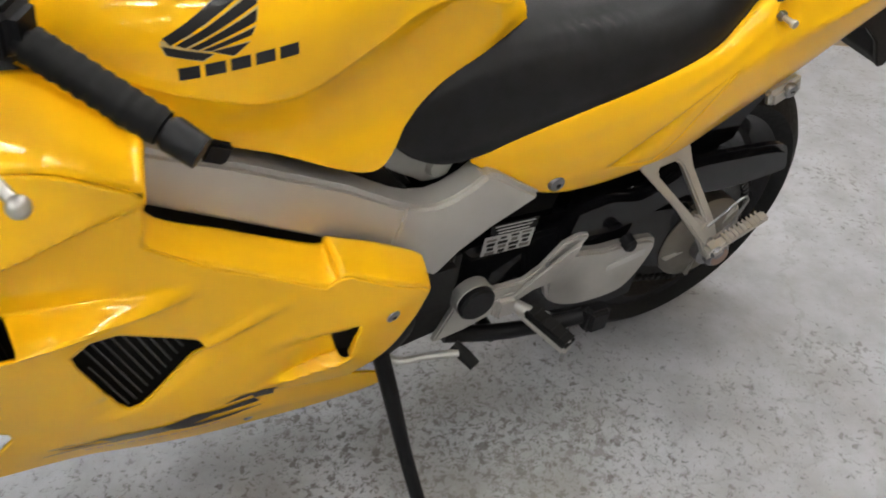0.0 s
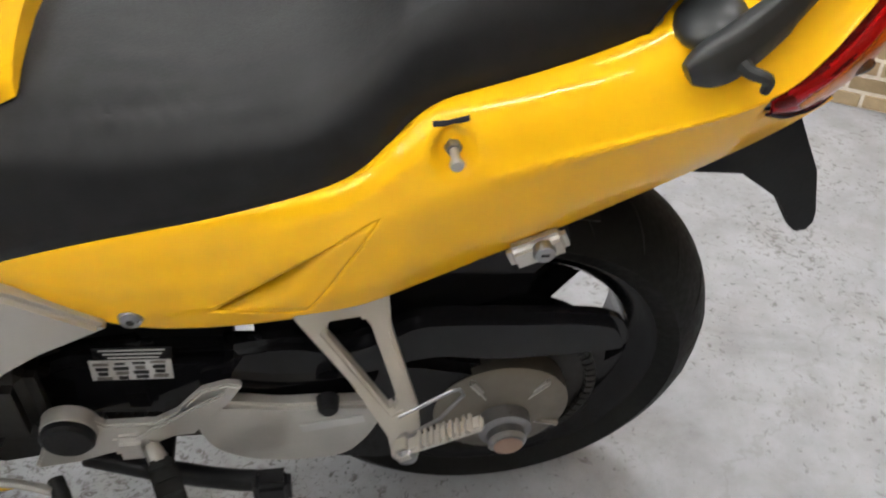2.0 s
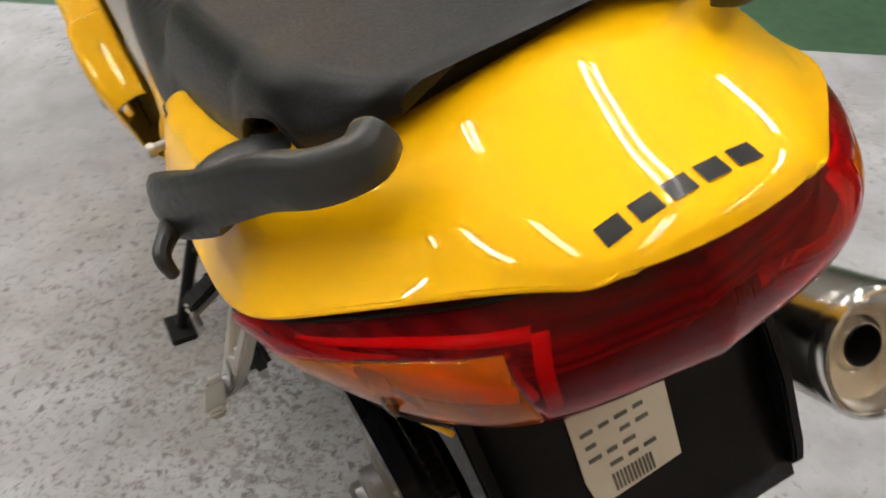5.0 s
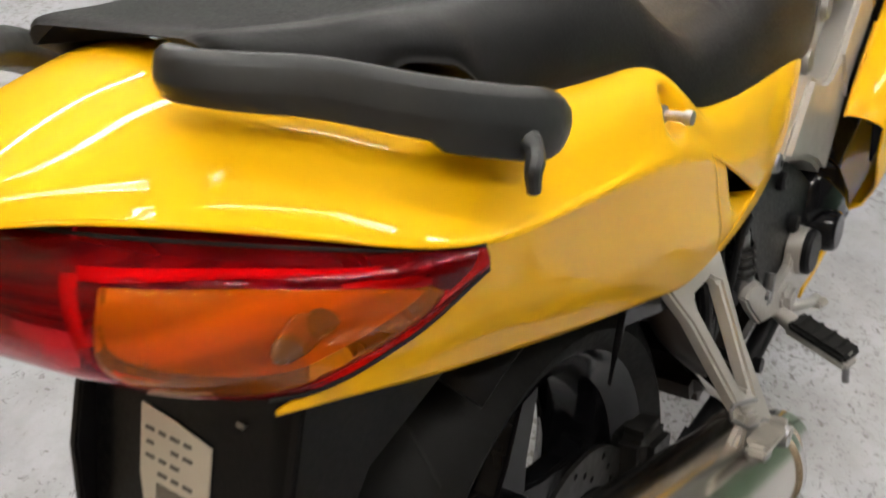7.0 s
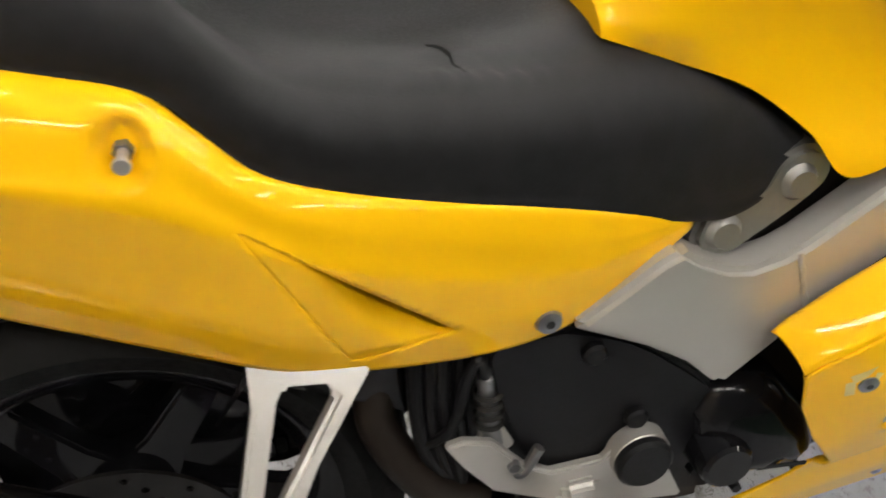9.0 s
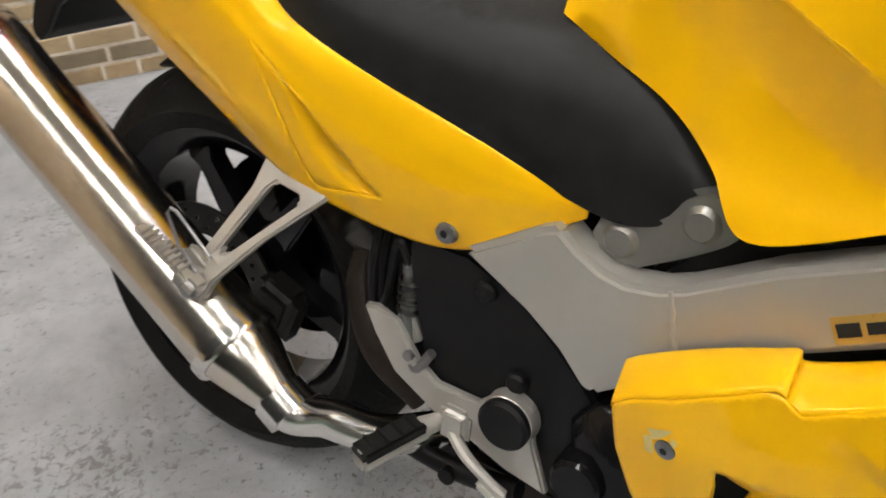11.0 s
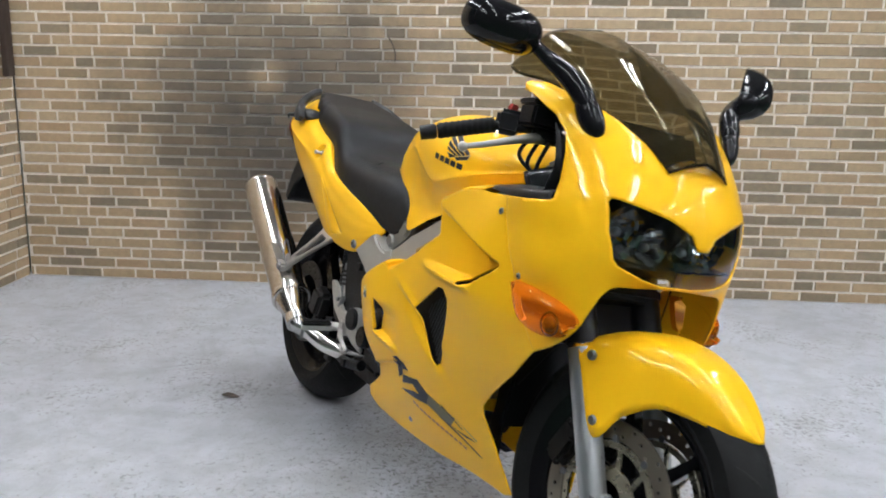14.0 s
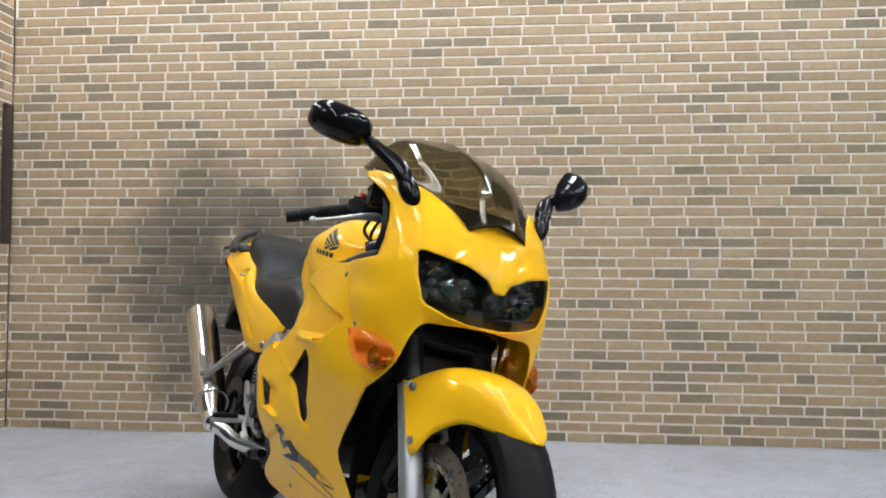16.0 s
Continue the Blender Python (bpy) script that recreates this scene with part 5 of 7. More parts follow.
screen = part("windscreen", sheet(both(net(SCREEN, 40, 24))), SMOKE, bike, "smoked brown windscreen", 0.003)
screen.visible_shadow = True
part("screen_edge", tube(both(net(SCREEN, 40, 24))[-1], 0.0022, 8), BLACK, screen, "dark rim of the screen")

# panels inside the cockpit
lr("inner_panel", sheet(net([[(1.096, 0.214, 0.823), (1.103, 0.209, 0.831), (1.12, 0.19, 0.835), (1.14, 0.15, 0.832)], [(1.20, 0.226, 0.820), (1.202, 0.222, 0.838), (1.21, 0.195, 0.846), (1.23, 0.12, 0.832)],
                             [(1.306, 0.224, 0.829), (1.306, 0.220, 0.846), (1.31, 0.19, 0.848), (1.315, 0.11, 0.835)]], 16, 16)), GRAB, bike, "black plastic inner cowl panel", 0.003)
lr("inner_wall", sheet(net([[(1.275, 0.222, 0.845), (1.292, 0.222, 0.90), (1.270, 0.222, 0.97)], [(1.285, 0.205, 0.838), (1.298, 0.207, 0.89), (1.280, 0.212, 0.955)], [(1.295, 0.165, 0.835), (1.302, 0.185, 0.875), (1.286, 0.202, 0.935)]], 12, 14)), BLACK, bike, "black inner cowl wall", 0.003)
dash = part("instrument_cluster", block((0.07, 0.26, 0.11), Matrix.Translation((1.27, 0, 0.945)) @ Matrix.Rotation(radians(-28), 4, "Y"), 0.02, 3), BLACK, bike, "black instrument cluster")
for k, yy_ in enumerate((-0.07, 0.0, 0.07)):
    part("dial", lathe([(0, 0), (0.030, 0), (0.033, 0.004)], (0, 0, 0), "z", 24), GLOSS, dash).matrix_basis = Matrix.Translation((1.232, yy_, 0.965)) @ Matrix.Rotation(radians(-118), 4, "Y")

# front turn signals
IND = [(1.243, 0.668), (1.290, 0.668), (1.350, 0.657), (1.378, 0.642), (1.386, 0.624), (1.376, 0.602), (1.345, 0.588), (1.310, 0.586), (1.275, 0.600), (1.256, 0.632)]
cowl_tree = caster(cowl_vf)


def on_cowl(px, pz, lift):
    hit, nor, _, _ = cowl_tree.ray_cast(Vector((px, 0.6, pz)), Vector((0, -1, 0)))
    base = np.array(hit) if hit else np.array((px, 0.19, pz))
    return base + np.array((0.25, 1, 0)) * lift


mid_i = np.array((1.322, 0.626))
rings = []
for s, lift in ((1.04, -0.003), (1.02, 0.010), (0.93, 0.019), (0.7, 0.026), (0.35, 0.030), (0.02, 0.0315)):
    rings.append([on_cowl(*(mid_i + (np.array(q) - mid_i) * s), lift) for q in round_poly(IND, 40)])
ind_vf = sheet(np.array(rings), close_v=True)
for front_signal in lr("front_turn_signal", ind_vf, AMBER, bike, "amber almond-shaped turn signal"):
    front_signal.visible_shadow = False
    side = 1 if front_signal.name.count(".") == 0 else -1
    spot_ = on_cowl(1.346, 0.613, 0.016) * np.array([1, side, 1])
    part("bulb", ball(spot_, (0.017, 0.008, 0.015)), AMBER_BULB, front_signal)
    part("bulb_ring", tube([spot_ + np.array((0.023 * math.cos(a), 0, 0.021 * math.sin(a))) for a in np.linspace(0, 2 * math.pi, 28)], 0.0022, 8), AMBER_BULB, front_signal, "dark ring round the bulb")
    rows = []
    for s, lift in ((1.0, 0.007), (0.6, 0.008), (0.02, 0.008)):
        rows.append([on_cowl(*(mid_i + (np.array(q) - mid_i) * s), lift) * np.array([1, side, 1]) for q in round_poly(IND, 40)])
    part("signal_bowl", sheet(np.array(rows), close_v=True), AMBER_BOWL, front_signal)
for side in (1, -1):
    for at in ((1.2535, 0.678), (1.290, 0.556)):
        screw(at, side, cowl, 0.0068, cowl_tree)

# mirrors
def mirror(side):
    s = np.array([1, side, 1])
    stalk = tube(np.array([(1.318, 0.176, 0.985), (1.298, 0.190, 1.020), (1.272, 0.208, 1.050), (1.246, 0.235, 1.074), (1.232, 0.262, 1.092), (1.226, 0.285, 1.104)]) * s, [0.012, 0.021, 0.021, 0.016, 0.0125, 0.014], 16, 24)
    m = part("mirror", stalk, GLOSS, bike, "glossy black rear-view mirror on a swept stalk")
    foot_ = Matrix.Translation((1.312, side * 0.181, 0.992)) @ Vector((-0.030, side * 0.020, 0.050)).to_track_quat("Z", "Y").to_matrix().to_4x4()
    part("mirror_foot", moved(ball((0, 0, 0), (0.020, 0.024, 0.046), 24, 16), foot_), GLOSS, m, "smooth black oval foot on the cowl")
    c = Vector((1.222, side * (0.342 if side < 0 else 0.308), 1.120))
    turn = Matrix.Translation(c) @ Matrix.Rotation(radians(-22 if side < 0 else 42), 4, "Z") @ Matrix.Rotation(radians(-10 if side < 0 else 35), 4, "X")
    prof = [(0.0, 0.046), (0.32, 0.044), (0.62, 0.034), (0.86, 0.016), (0.98, -0.008), (1.0, -0.018), (0.93, -0.022), (0, -0.022)]
    ang = np.linspace(0, 2 * math.pi, 40, endpoint=False)
    c_, s_ = np.cos(ang), np.sin(ang)
    ey, ez = np.sign(c_) * np.abs(c_) ** 0.75 * 0.076, np.sign(s_) * np.abs(s_) ** 0.75 * 0.043
    g_ = np.array([[(p[1], p[0] * a, p[0] * b) for a, b in zip(ey, ez)] for p in prof])
    part("mirror_housing", moved(sheet(g_, close_v=True), turn), GLOSS, m, "glossy black oval housing")
    glass = np.array([[(-0.0228, r * a, r * b) for a, b in zip(ey, ez)] for r in (0.9, 0.45, 0.01)])
    part("mirror_glass", moved(sheet(glass, close_v=True), turn), MIRROR, m)


mirror(1)
mirror(-1)

# --- handlebars, steered with the wheel ---
def st(vf):
    return moved(vf, STEER)


for side in (1, -1):
    s = np.array([1, side, 1])
    inner, tip = np.array((1.058, 0.230, 0.936)), np.array((0.973, 0.338, 0.886))
    way = (tip - inner) / np.linalg.norm(tip - inner)
    bar = part("handlebar", st(tube(np.array([(1.165, 0.105, 0.925), (1.140, 0.165, 0.945), tuple(inner)]) * s, 0.011, 12, 10)), BLACK, bike, "black clip-on handlebar")
    ribs = [inner + way * q for q in np.linspace(0, 0.115, 40)]
    rad = [0.0152 + (0.0010 if k % 4 < 2 else 0.0) for k in range(40)]
    part("grip", st(tube(np.array(ribs) * s, rad, 18)), RUBBER, bar, "ribbed black rubber grip")
    part("bar_end", st(tube(np.array([inner + way * 0.116, inner + way * 0.122, inner + way * 0.150]) * s, [0.012, 0.0155, 0.0145], 18)), BLACK, bar, "black bar-end weight")
    part("switch_box", st(block((0.045, 0.055, 0.05), Matrix.Translation(Vector(inner * s) - Vector(way * s) * 0.03) @ Matrix.Rotation(radians(side * 45), 4, "Z"), 0.010, 3)), BLACK, bar, "black switch box")
    if side < 0:
        part("switch", st(block((0.016, 0.018, 0.014), Matrix.Translation(Vector(inner * s) - Vector(way * s) * 0.03 + Vector((0, 0, 0.03))), 0.003)), RED_BUTTON, bar, "red stop switch")
    lever = [(1.140, 0.155, 0.928), (1.146, 0.190, 0.926), (1.142, 0.230, 0.916), (1.130, 0.270, 0.900), (1.118, 0.305, 0.886), (1.108, 0.334, 0.876)]
    lv = part("lever", st(tube(np.array(lever) * s, [0.010, 0.011, 0.0085, 0.0065, 0.0058, 0.0052], 14, 30)), ALU, bike, "polished aluminium hand lever")
    part("lever_ball", st(ball(np.array(lever[-1]) * s, (0.0095, 0.0095, 0.0095))), ALU, lv)
    part("lever_mount", st(block((0.05, 0.06, 0.03), Matrix.Translation((1.14, side * 0.165, 0.935)) @ Matrix.Rotation(radians(side * 30), 4, "Z"), 0.008, 3)), DARKMET, lv)
    res = part("fluid_reservoir", st(block((0.075, 0.075, 0.045), Matrix.Translation((1.145, side * 0.186, 0.968)) @ Matrix.Rotation(radians(side * 20), 4, "Z"), 0.006, 2)), BLACK, bike, "square black brake fluid reservoir")
    part("cap", st(block((0.082, 0.082, 0.012), Matrix.Translation((1.145, side * 0.186, 0.993)) @ Matrix.Rotation(radians(side * 20), 4, "Z"), 0.003)), BLACK, res)
    for k in range(3):
        o = 0.014 * k
        part("cable", st(tube(np.array([(1.135 + o, 0.20 - o, 0.925), (1.125 + o, 0.205 - o, 0.885 - o), (1.165 + o, 0.165 - o, 0.850 - o), (1.215, 0.12 - o, 0.835 - o), (1.245, 0.08, 0.815)]) * s, 0.0042, 8, 26)), BLACK, bike, "black control cable")

# --- fork, front mudguard and front wheel ---
def axis_point(z, ahead):
    return np.array((1.535 - 0.477 * z + ahead, 0, z))


for side in (1, -1):
    lo, mid_, hi = np.array((1.440, side * 0.098, 0.285)), np.array((1.314, side * 0.098, 0.560)), np.array((1.148, side * 0.098, 0.908))
    leg = part("fork_leg", st(tube([lo, lo + (mid_ - lo) * 0.12, lo + (mid_ - lo) * 0.5, mid_], [0.022, 0.026, 0.027, 0.029], 20)), FORK, bike, "silver-grey fork leg")
    part("fork_tube", st(tube([mid_ - (hi - mid_) * 0.1, hi], 0.0205, 20)), CHROME, leg, "bright fork tube")
    # an added black sleeve puts shadow on the lower half of the tube
    part("fork_shade_sleeve", st(tube([mid_ + (hi - mid_) * 0.02, mid_ + (hi - mid_) * 0.48], 0.031, 20)), BLACK, leg, "added black sleeve for the shadow on the fork tube")
    up_ = (hi - mid_) / np.linalg.norm(hi - mid_)
    part("fork_clamp", st(tube([hi - up_ * 0.050, hi - up_ * 0.046, hi - up_ * 0.010, hi - up_ * 0.006], [0.026, 0.030, 0.030, 0.026], 20)), DULL_ALLOY, leg, "dull alloy clamp round the fork tube")
    part("fork_cap", st(tube([hi - up_ * 0.006, hi + up_ * 0.012, hi + up_ * 0.016], [0.022, 0.022, 0.016], 6)), DULL_ALLOY, leg, "hexagonal fork cap")
    part("axle_clamp", st(block((0.062, 0.036, 0.058), Matrix.Translation((1.436, side * 0.094, 0.302)) @ Matrix.Rotation(radians(-22), 4, "Y"), 0.012, 3)), FORK, leg)
    part("axle_end", st(lathe([(0, side * 0.120), (0.012, side * 0.120), (0.014, side * 0.116), (0.014, side * 0.08)], (FRONT[0], 0, FRONT[2]), "y", 16)), BOLT, leg)
    part("clamp_bolt", st(lathe([(0, 0.012), (0.006, 0.012), (0.006, 0)], (1.410, side * 0.100, 0.268), "z", 6)), BOLT, leg)
    part("calliper", st(moved(joined(block((0.055, 0.05, 0.105), Matrix(), 0.014, 3), block((0.03, 0.06, 0.06), Matrix.Translation((0.01, 0, 0)), 0.008)), Matrix.Translation((1.318, side * 0.072, 0.375)) @ Matrix.Rotation(radians(28), 4, "Y"))), DARKMET, bike, "dark brake calliper")
part("lower_yoke", st(block((0.07, 0.25, 0.04), Matrix.Translation((1.262, 0, 0.665)) @ Matrix.Rotation(radians(-25), 4, "Y"), 0.012, 3)), BLACK, bike, "black lower fork yoke")
part("upper_yoke", st(block((0.08, 0.25, 0.03), Matrix.Translation((1.150, 0, 0.888)) @ Matrix.Rotation(radians(-25), 4, "Y"), 0.010, 3)), DULL_ALLOY, bike, "dull alloy upper fork yoke")
part("steering_stem", st(tube([axis_point(0.66, -0.0), axis_point(0.90, 0.0)], 0.03, 16)), BLACK, bike, "black steering stem")


def mudguard():
    """Lines from the lower rim over the top, at stations from the tip back to the fork."""
    top = [(1.658, 0.510), (1.630, 0.541), (1.576, 0.588), (1.505, 0.619), (1.425, 0.626), (1.350, 0.607), (1.298, 0.578)]
    low = [(1.655, 0.507), (1.622, 0.506), (1.560, 0.512), (1.500, 0.508), (1.452, 0.474), (1.408, 0.424), (1.330, 0.560)]
    half = [0.010, 0.044, 0.066, 0.082, 0.108, 0.124, 0.122]
    rows = []
    for (tx, tz), (lx, lz), w in zip(top, low, half):
        mx, mz = lx + (tx - lx) * 0.55, lz + (tz - lz) * 0.55
        rows.append([(lx, w, lz), (mx, w * 0.99, mz), (lx + (tx - lx) * 0.86, w * 0.80, lz + (tz - lz) * 0.88), (tx, w * 0.42, tz - 0.003), (tx, 0, tz)])
    return sheet(both(net(rows, 60, 22)))


mudguard_f = part("front_mudguard", st(mudguard()), YELLOW, bike, "glossy yellow front mudguard", 0.003)
for side in (1, -1):
    for at in ((1.362, 0.560), (1.402, 0.450)):
        part("screw", st(lathe([(0, side * 0.004), (0.007, side * 0.004), (0.010, 0), (0.010, -side * 0.004)], (at[0], side * 0.1245, at[1]), "y", 16)), BOLT, mudguard_f)


def wheel(centre, radius, width, rim_r, name, label, steer, spokes, offset=0.0):
    """A tyre on a cast spoked rim."""
    go = st if steer else (lambda q: q)
    w = part(name, go(lathe([(0.035, -0.045), (0.045, -0.04), (0.045, 0.04), (0.035, 0.045), (0.028, 0.045), (0.028, -0.045)], centre, "y", 32, True)), GLOSS, bike, label)
    crown, half = width * 0.52, width / 2
    prof = [(rim_r + 0.004, -half * 0.80), (rim_r + 0.020, -half * 0.93)]
    for a in np.linspace(-68, 68, 19):
        prof.append((radius - crown + crown * math.cos(radians(a)), half * math.sin(radians(a)) / math.sin(radians(68))))
    prof += [(rim_r + 0.020, half * 0.93), (rim_r + 0.004, half * 0.80), (rim_r - 0.004, half * 0.5), (rim_r - 0.004, -half * 0.5)]
    part("tyre", go(lathe(prof, centre, "y", 96, True)), RUBBER, w, "worn black road tyre")
    grooves = []
    for k in range(22):
        for s in (1, -1):
            a0 = 2 * math.pi * (k + (0.5 if s < 0 else 0)) / 22
            line = []
            for q in np.linspace(0.12, 0.85, 7):
                ang = radians(68 * q)
                rr = radius - crown + crown * math.cos(ang) - 0.0019
                yy_ = s * half * math.sin(ang) / math.sin(radians(68))
                a1 = a0 + 0.26 * q
                line.append((centre[0] + rr * math.cos(a1), centre[1] + yy_, centre[2] + rr * math.sin(a1)))
            grooves.append(tube(line, [0.0008, 0.0028, 0.0028, 0.0008], 5))
    part("tread_groove", go(joined(*grooves)), VOID, w, "curved tread grooves")
    part("rim", go(lathe([(rim_r - 0.024, -half * 0.55), (rim_r - 0.004, -half * 0.78), (rim_r + 0.010, -half * 0.84), (rim_r + 0.004, -half * 0.72), (rim_r - 0.012, -half * 0.5), (rim_r - 0.022, 0),
                          (rim_r - 0.012, half * 0.5), (rim_r + 0.004, half * 0.72), (rim_r + 0.010, half * 0.84), (rim_r - 0.004, half * 0.78), (rim_r - 0.024, half * 0.55), (rim_r - 0.032, 0)], centre, "y", 72, True)), GLOSS, w, "gloss black rim")
    for k in range(spokes):
        a = 2 * math.pi * (k + 0.25) / spokes
        fat = 1.0 if steer else 1.8
        poly = [(0.03, -0.020 * fat), (0.08, -0.013 * fat), (rim_r - 0.05, -0.010 * fat), (rim_r - 0.020, -0.020 * fat), (rim_r - 0.018, 0.020 * fat), (rim_r - 0.05, 0.010 * fat), (0.08, 0.013 * fat), (0.03, 0.020 * fat)]
        sp = prism(poly, offset - 0.016, offset + 0.016, 1, 0.004)
        part("spoke", go(moved(sp, Matrix.Translation(Vector(centre)) @ Matrix.Rotation(a, 4, "Y"))), GLOSS, w)
    return w


front_wheel = wheel(FRONT, 0.295, 0.118, 0.214, "front_wheel", "black cast front wheel", True, 6)
rear_wheel = wheel(REAR, 0.305, 0.176, 0.214, "rear_wheel", "black cast rear wheel", False, 5)


def disc(centre, r0, r1, y0, name, owner, steer, label, carrier=True, material=DISC):
    go = st if steer else (lambda q: q)
    ring = [(centre[0] + r1 * math.cos(a), centre[2] + r1 * math.sin(a)) for a in np.linspace(0, 2 * math.pi, 64, endpoint=False)]
    holes = [[(centre[0] + r0 * math.cos(a), centre[2] + r0 * math.sin(a)) for a in np.linspace(0, 2 * math.pi, 48, endpoint=False)]]
    for k in range(36):
        rr = r0 + (r1 - r0) * (0.25, 0.5, 0.75)[k % 3]
        a0 = 2 * math.pi * k / 36
        holes.append([(centre[0] + rr * math.cos(a0) + 0.0042 * math.cos(b), centre[2] + rr * math.sin(a0) + 0.0042 * math.sin(b)) for b in np.linspace(0, 2 * math.pi, 6, endpoint=False)])
    d_ = part(name, go(prism(ring, y0 - 0.0025, y0 + 0.0025, 1, 0, holes)), material, owner, label)
    if carrier:
        bronze = worn("bronze_carrier", (0.40, 0.36, 0.27), 0.3, metal=0.8, grain=80)
        part("carrier_ring", go(lathe([(0.036, y0 - 0.004), (0.062, y0 - 0.004), (0.062, y0 + 0.004), (0.036, y0 + 0.004)], centre, "y", 32, True)), bronze, owner, "bronze disc carrier")
        part("carrier_ring", go(lathe([(r0 - 0.016, y0 - 0.003), (r0 - 0.004, y0 - 0.003), (r0 - 0.004, y0 + 0.003), (r0 - 0.016, y0 + 0.003)], centre, "y", 48, True)), bronze, owner)
        for k in range(9):
            part("carrier_arm", go(moved(prism([(0.055, -0.006), (r0 - 0.008, 0.013), (r0 - 0.010, 0.021), (0.055, 0.003)], y0 - 0.003, y0 + 0.003, 1), Matrix.Translation(Vector((centre[0], 0, centre[2]))) @ Matrix.Rotation(2 * math.pi * k / 9, 4, "Y"))), bronze, owner)
            a0 = 2 * math.pi * (k + 0.4) / 9
            part("button", go(lathe([(0, y0 - 0.006), (0.007, y0 - 0.006), (0.007, y0 + 0.006), (0, y0 + 0.006)], (centre[0] + (r0 + 0.002) * math.cos(a0), 0, centre[2] + (r0 + 0.002) * math.sin(a0)), "y", 10)), BOLT, owner)
    return d_


for side in (1, -1):
    disc(FRONT, 0.112, 0.148, side * 0.068, "brake_disc", front_wheel, True, "drilled floating brake disc")
disc(REAR, 0.085, 0.128, -0.105, "brake_disc", rear_wheel, False, "dark drilled rear brake disc", False, DARKMET)
part("hub_flange", lathe([(0.03, 0.055), (0.11, 0.058), (0.150, 0.066), (0.152, 0.074), (0.11, 0.070), (0.03, 0.068)], REAR, "y", 48, True), GLOSS, rear_wheel, "black dished hub flange")
# hub, sprocket and axle end on the left
hub = part("hub_carrier", lathe([(0.0, 0.150), (0.035, 0.150), (0.046, 0.146), (0.062, 0.142), (0.080, 0.140), (0.088, 0.134), (0.088, 0.085), (0.06, 0.07)], REAR, "y", 40), worn("dull_cast_hub", (0.17, 0.155, 0.13), 0.45, metal=0.85, grain=70, vary=0.15), rear_wheel, "dull cast rear hub")
for k in range(5):
    part("rib", moved(block((0.042, 0.012, 0.008), Matrix.Translation((0.064, 0.140, 0)), 0.003), Matrix.Translation(Vector(REAR)) @ Matrix.Rotation(2 * math.pi * (k + 0.2) / 5, 4, "Y")), ALU, rear_wheel)
part("axle_nut", lathe([(0.0, 0.188), (0.020, 0.188), (0.025, 0.182), (0.025, 0.172), (0.034, 0.168), (0.034, 0.148)], REAR, "y", 24), BOLT, rear_wheel, "steel axle nut")
part("axle_cap", lathe([(0.0, 0.1895), (0.0185, 0.1893)], REAR, "y", 24), worn("copper_cap", (0.30, 0.20, 0.155), 0.45, metal=0.4), rear_wheel, "dull copper axle cap")
teeth = [((0.118 + (0.008 if k % 2 else 0)) * math.cos(a), (0.118 + (0.008 if k % 2 else 0)) * math.sin(a)) for k, a in enumerate(np.linspace(0, 2 * math.pi, 86, endpoint=False))]
part("sprocket", prism([(REAR[0] + p, REAR[2] + q) for p, q in teeth], 0.098, 0.104, 1), DARKMET, rear_wheel, "dark steel sprocket")
links = []
for k in range(30):
    a = math.pi * (-0.5 + k / 29.0) + math.pi
    links.append(moved(block((0.015, 0.018, 0.013), Matrix.Translation((0.124, 0.101, 0)), 0.002), Matrix.Translation(Vector(REAR)) @ Matrix.Rotation(-a + 0.0, 4, "Y")))
for k in range(34):
    s = k / 33.0
    for top in (1, -1):
        links.append(block((0.013, 0.018, 0.013), Matrix.Translation((0.53 * s, 0.101, REAR[2] + top * (0.124 - 0.075 * s) + 0.075 * s)), 0.002))
part("chain", joined(*links), DARKMET, bike, "greasy drive chain")

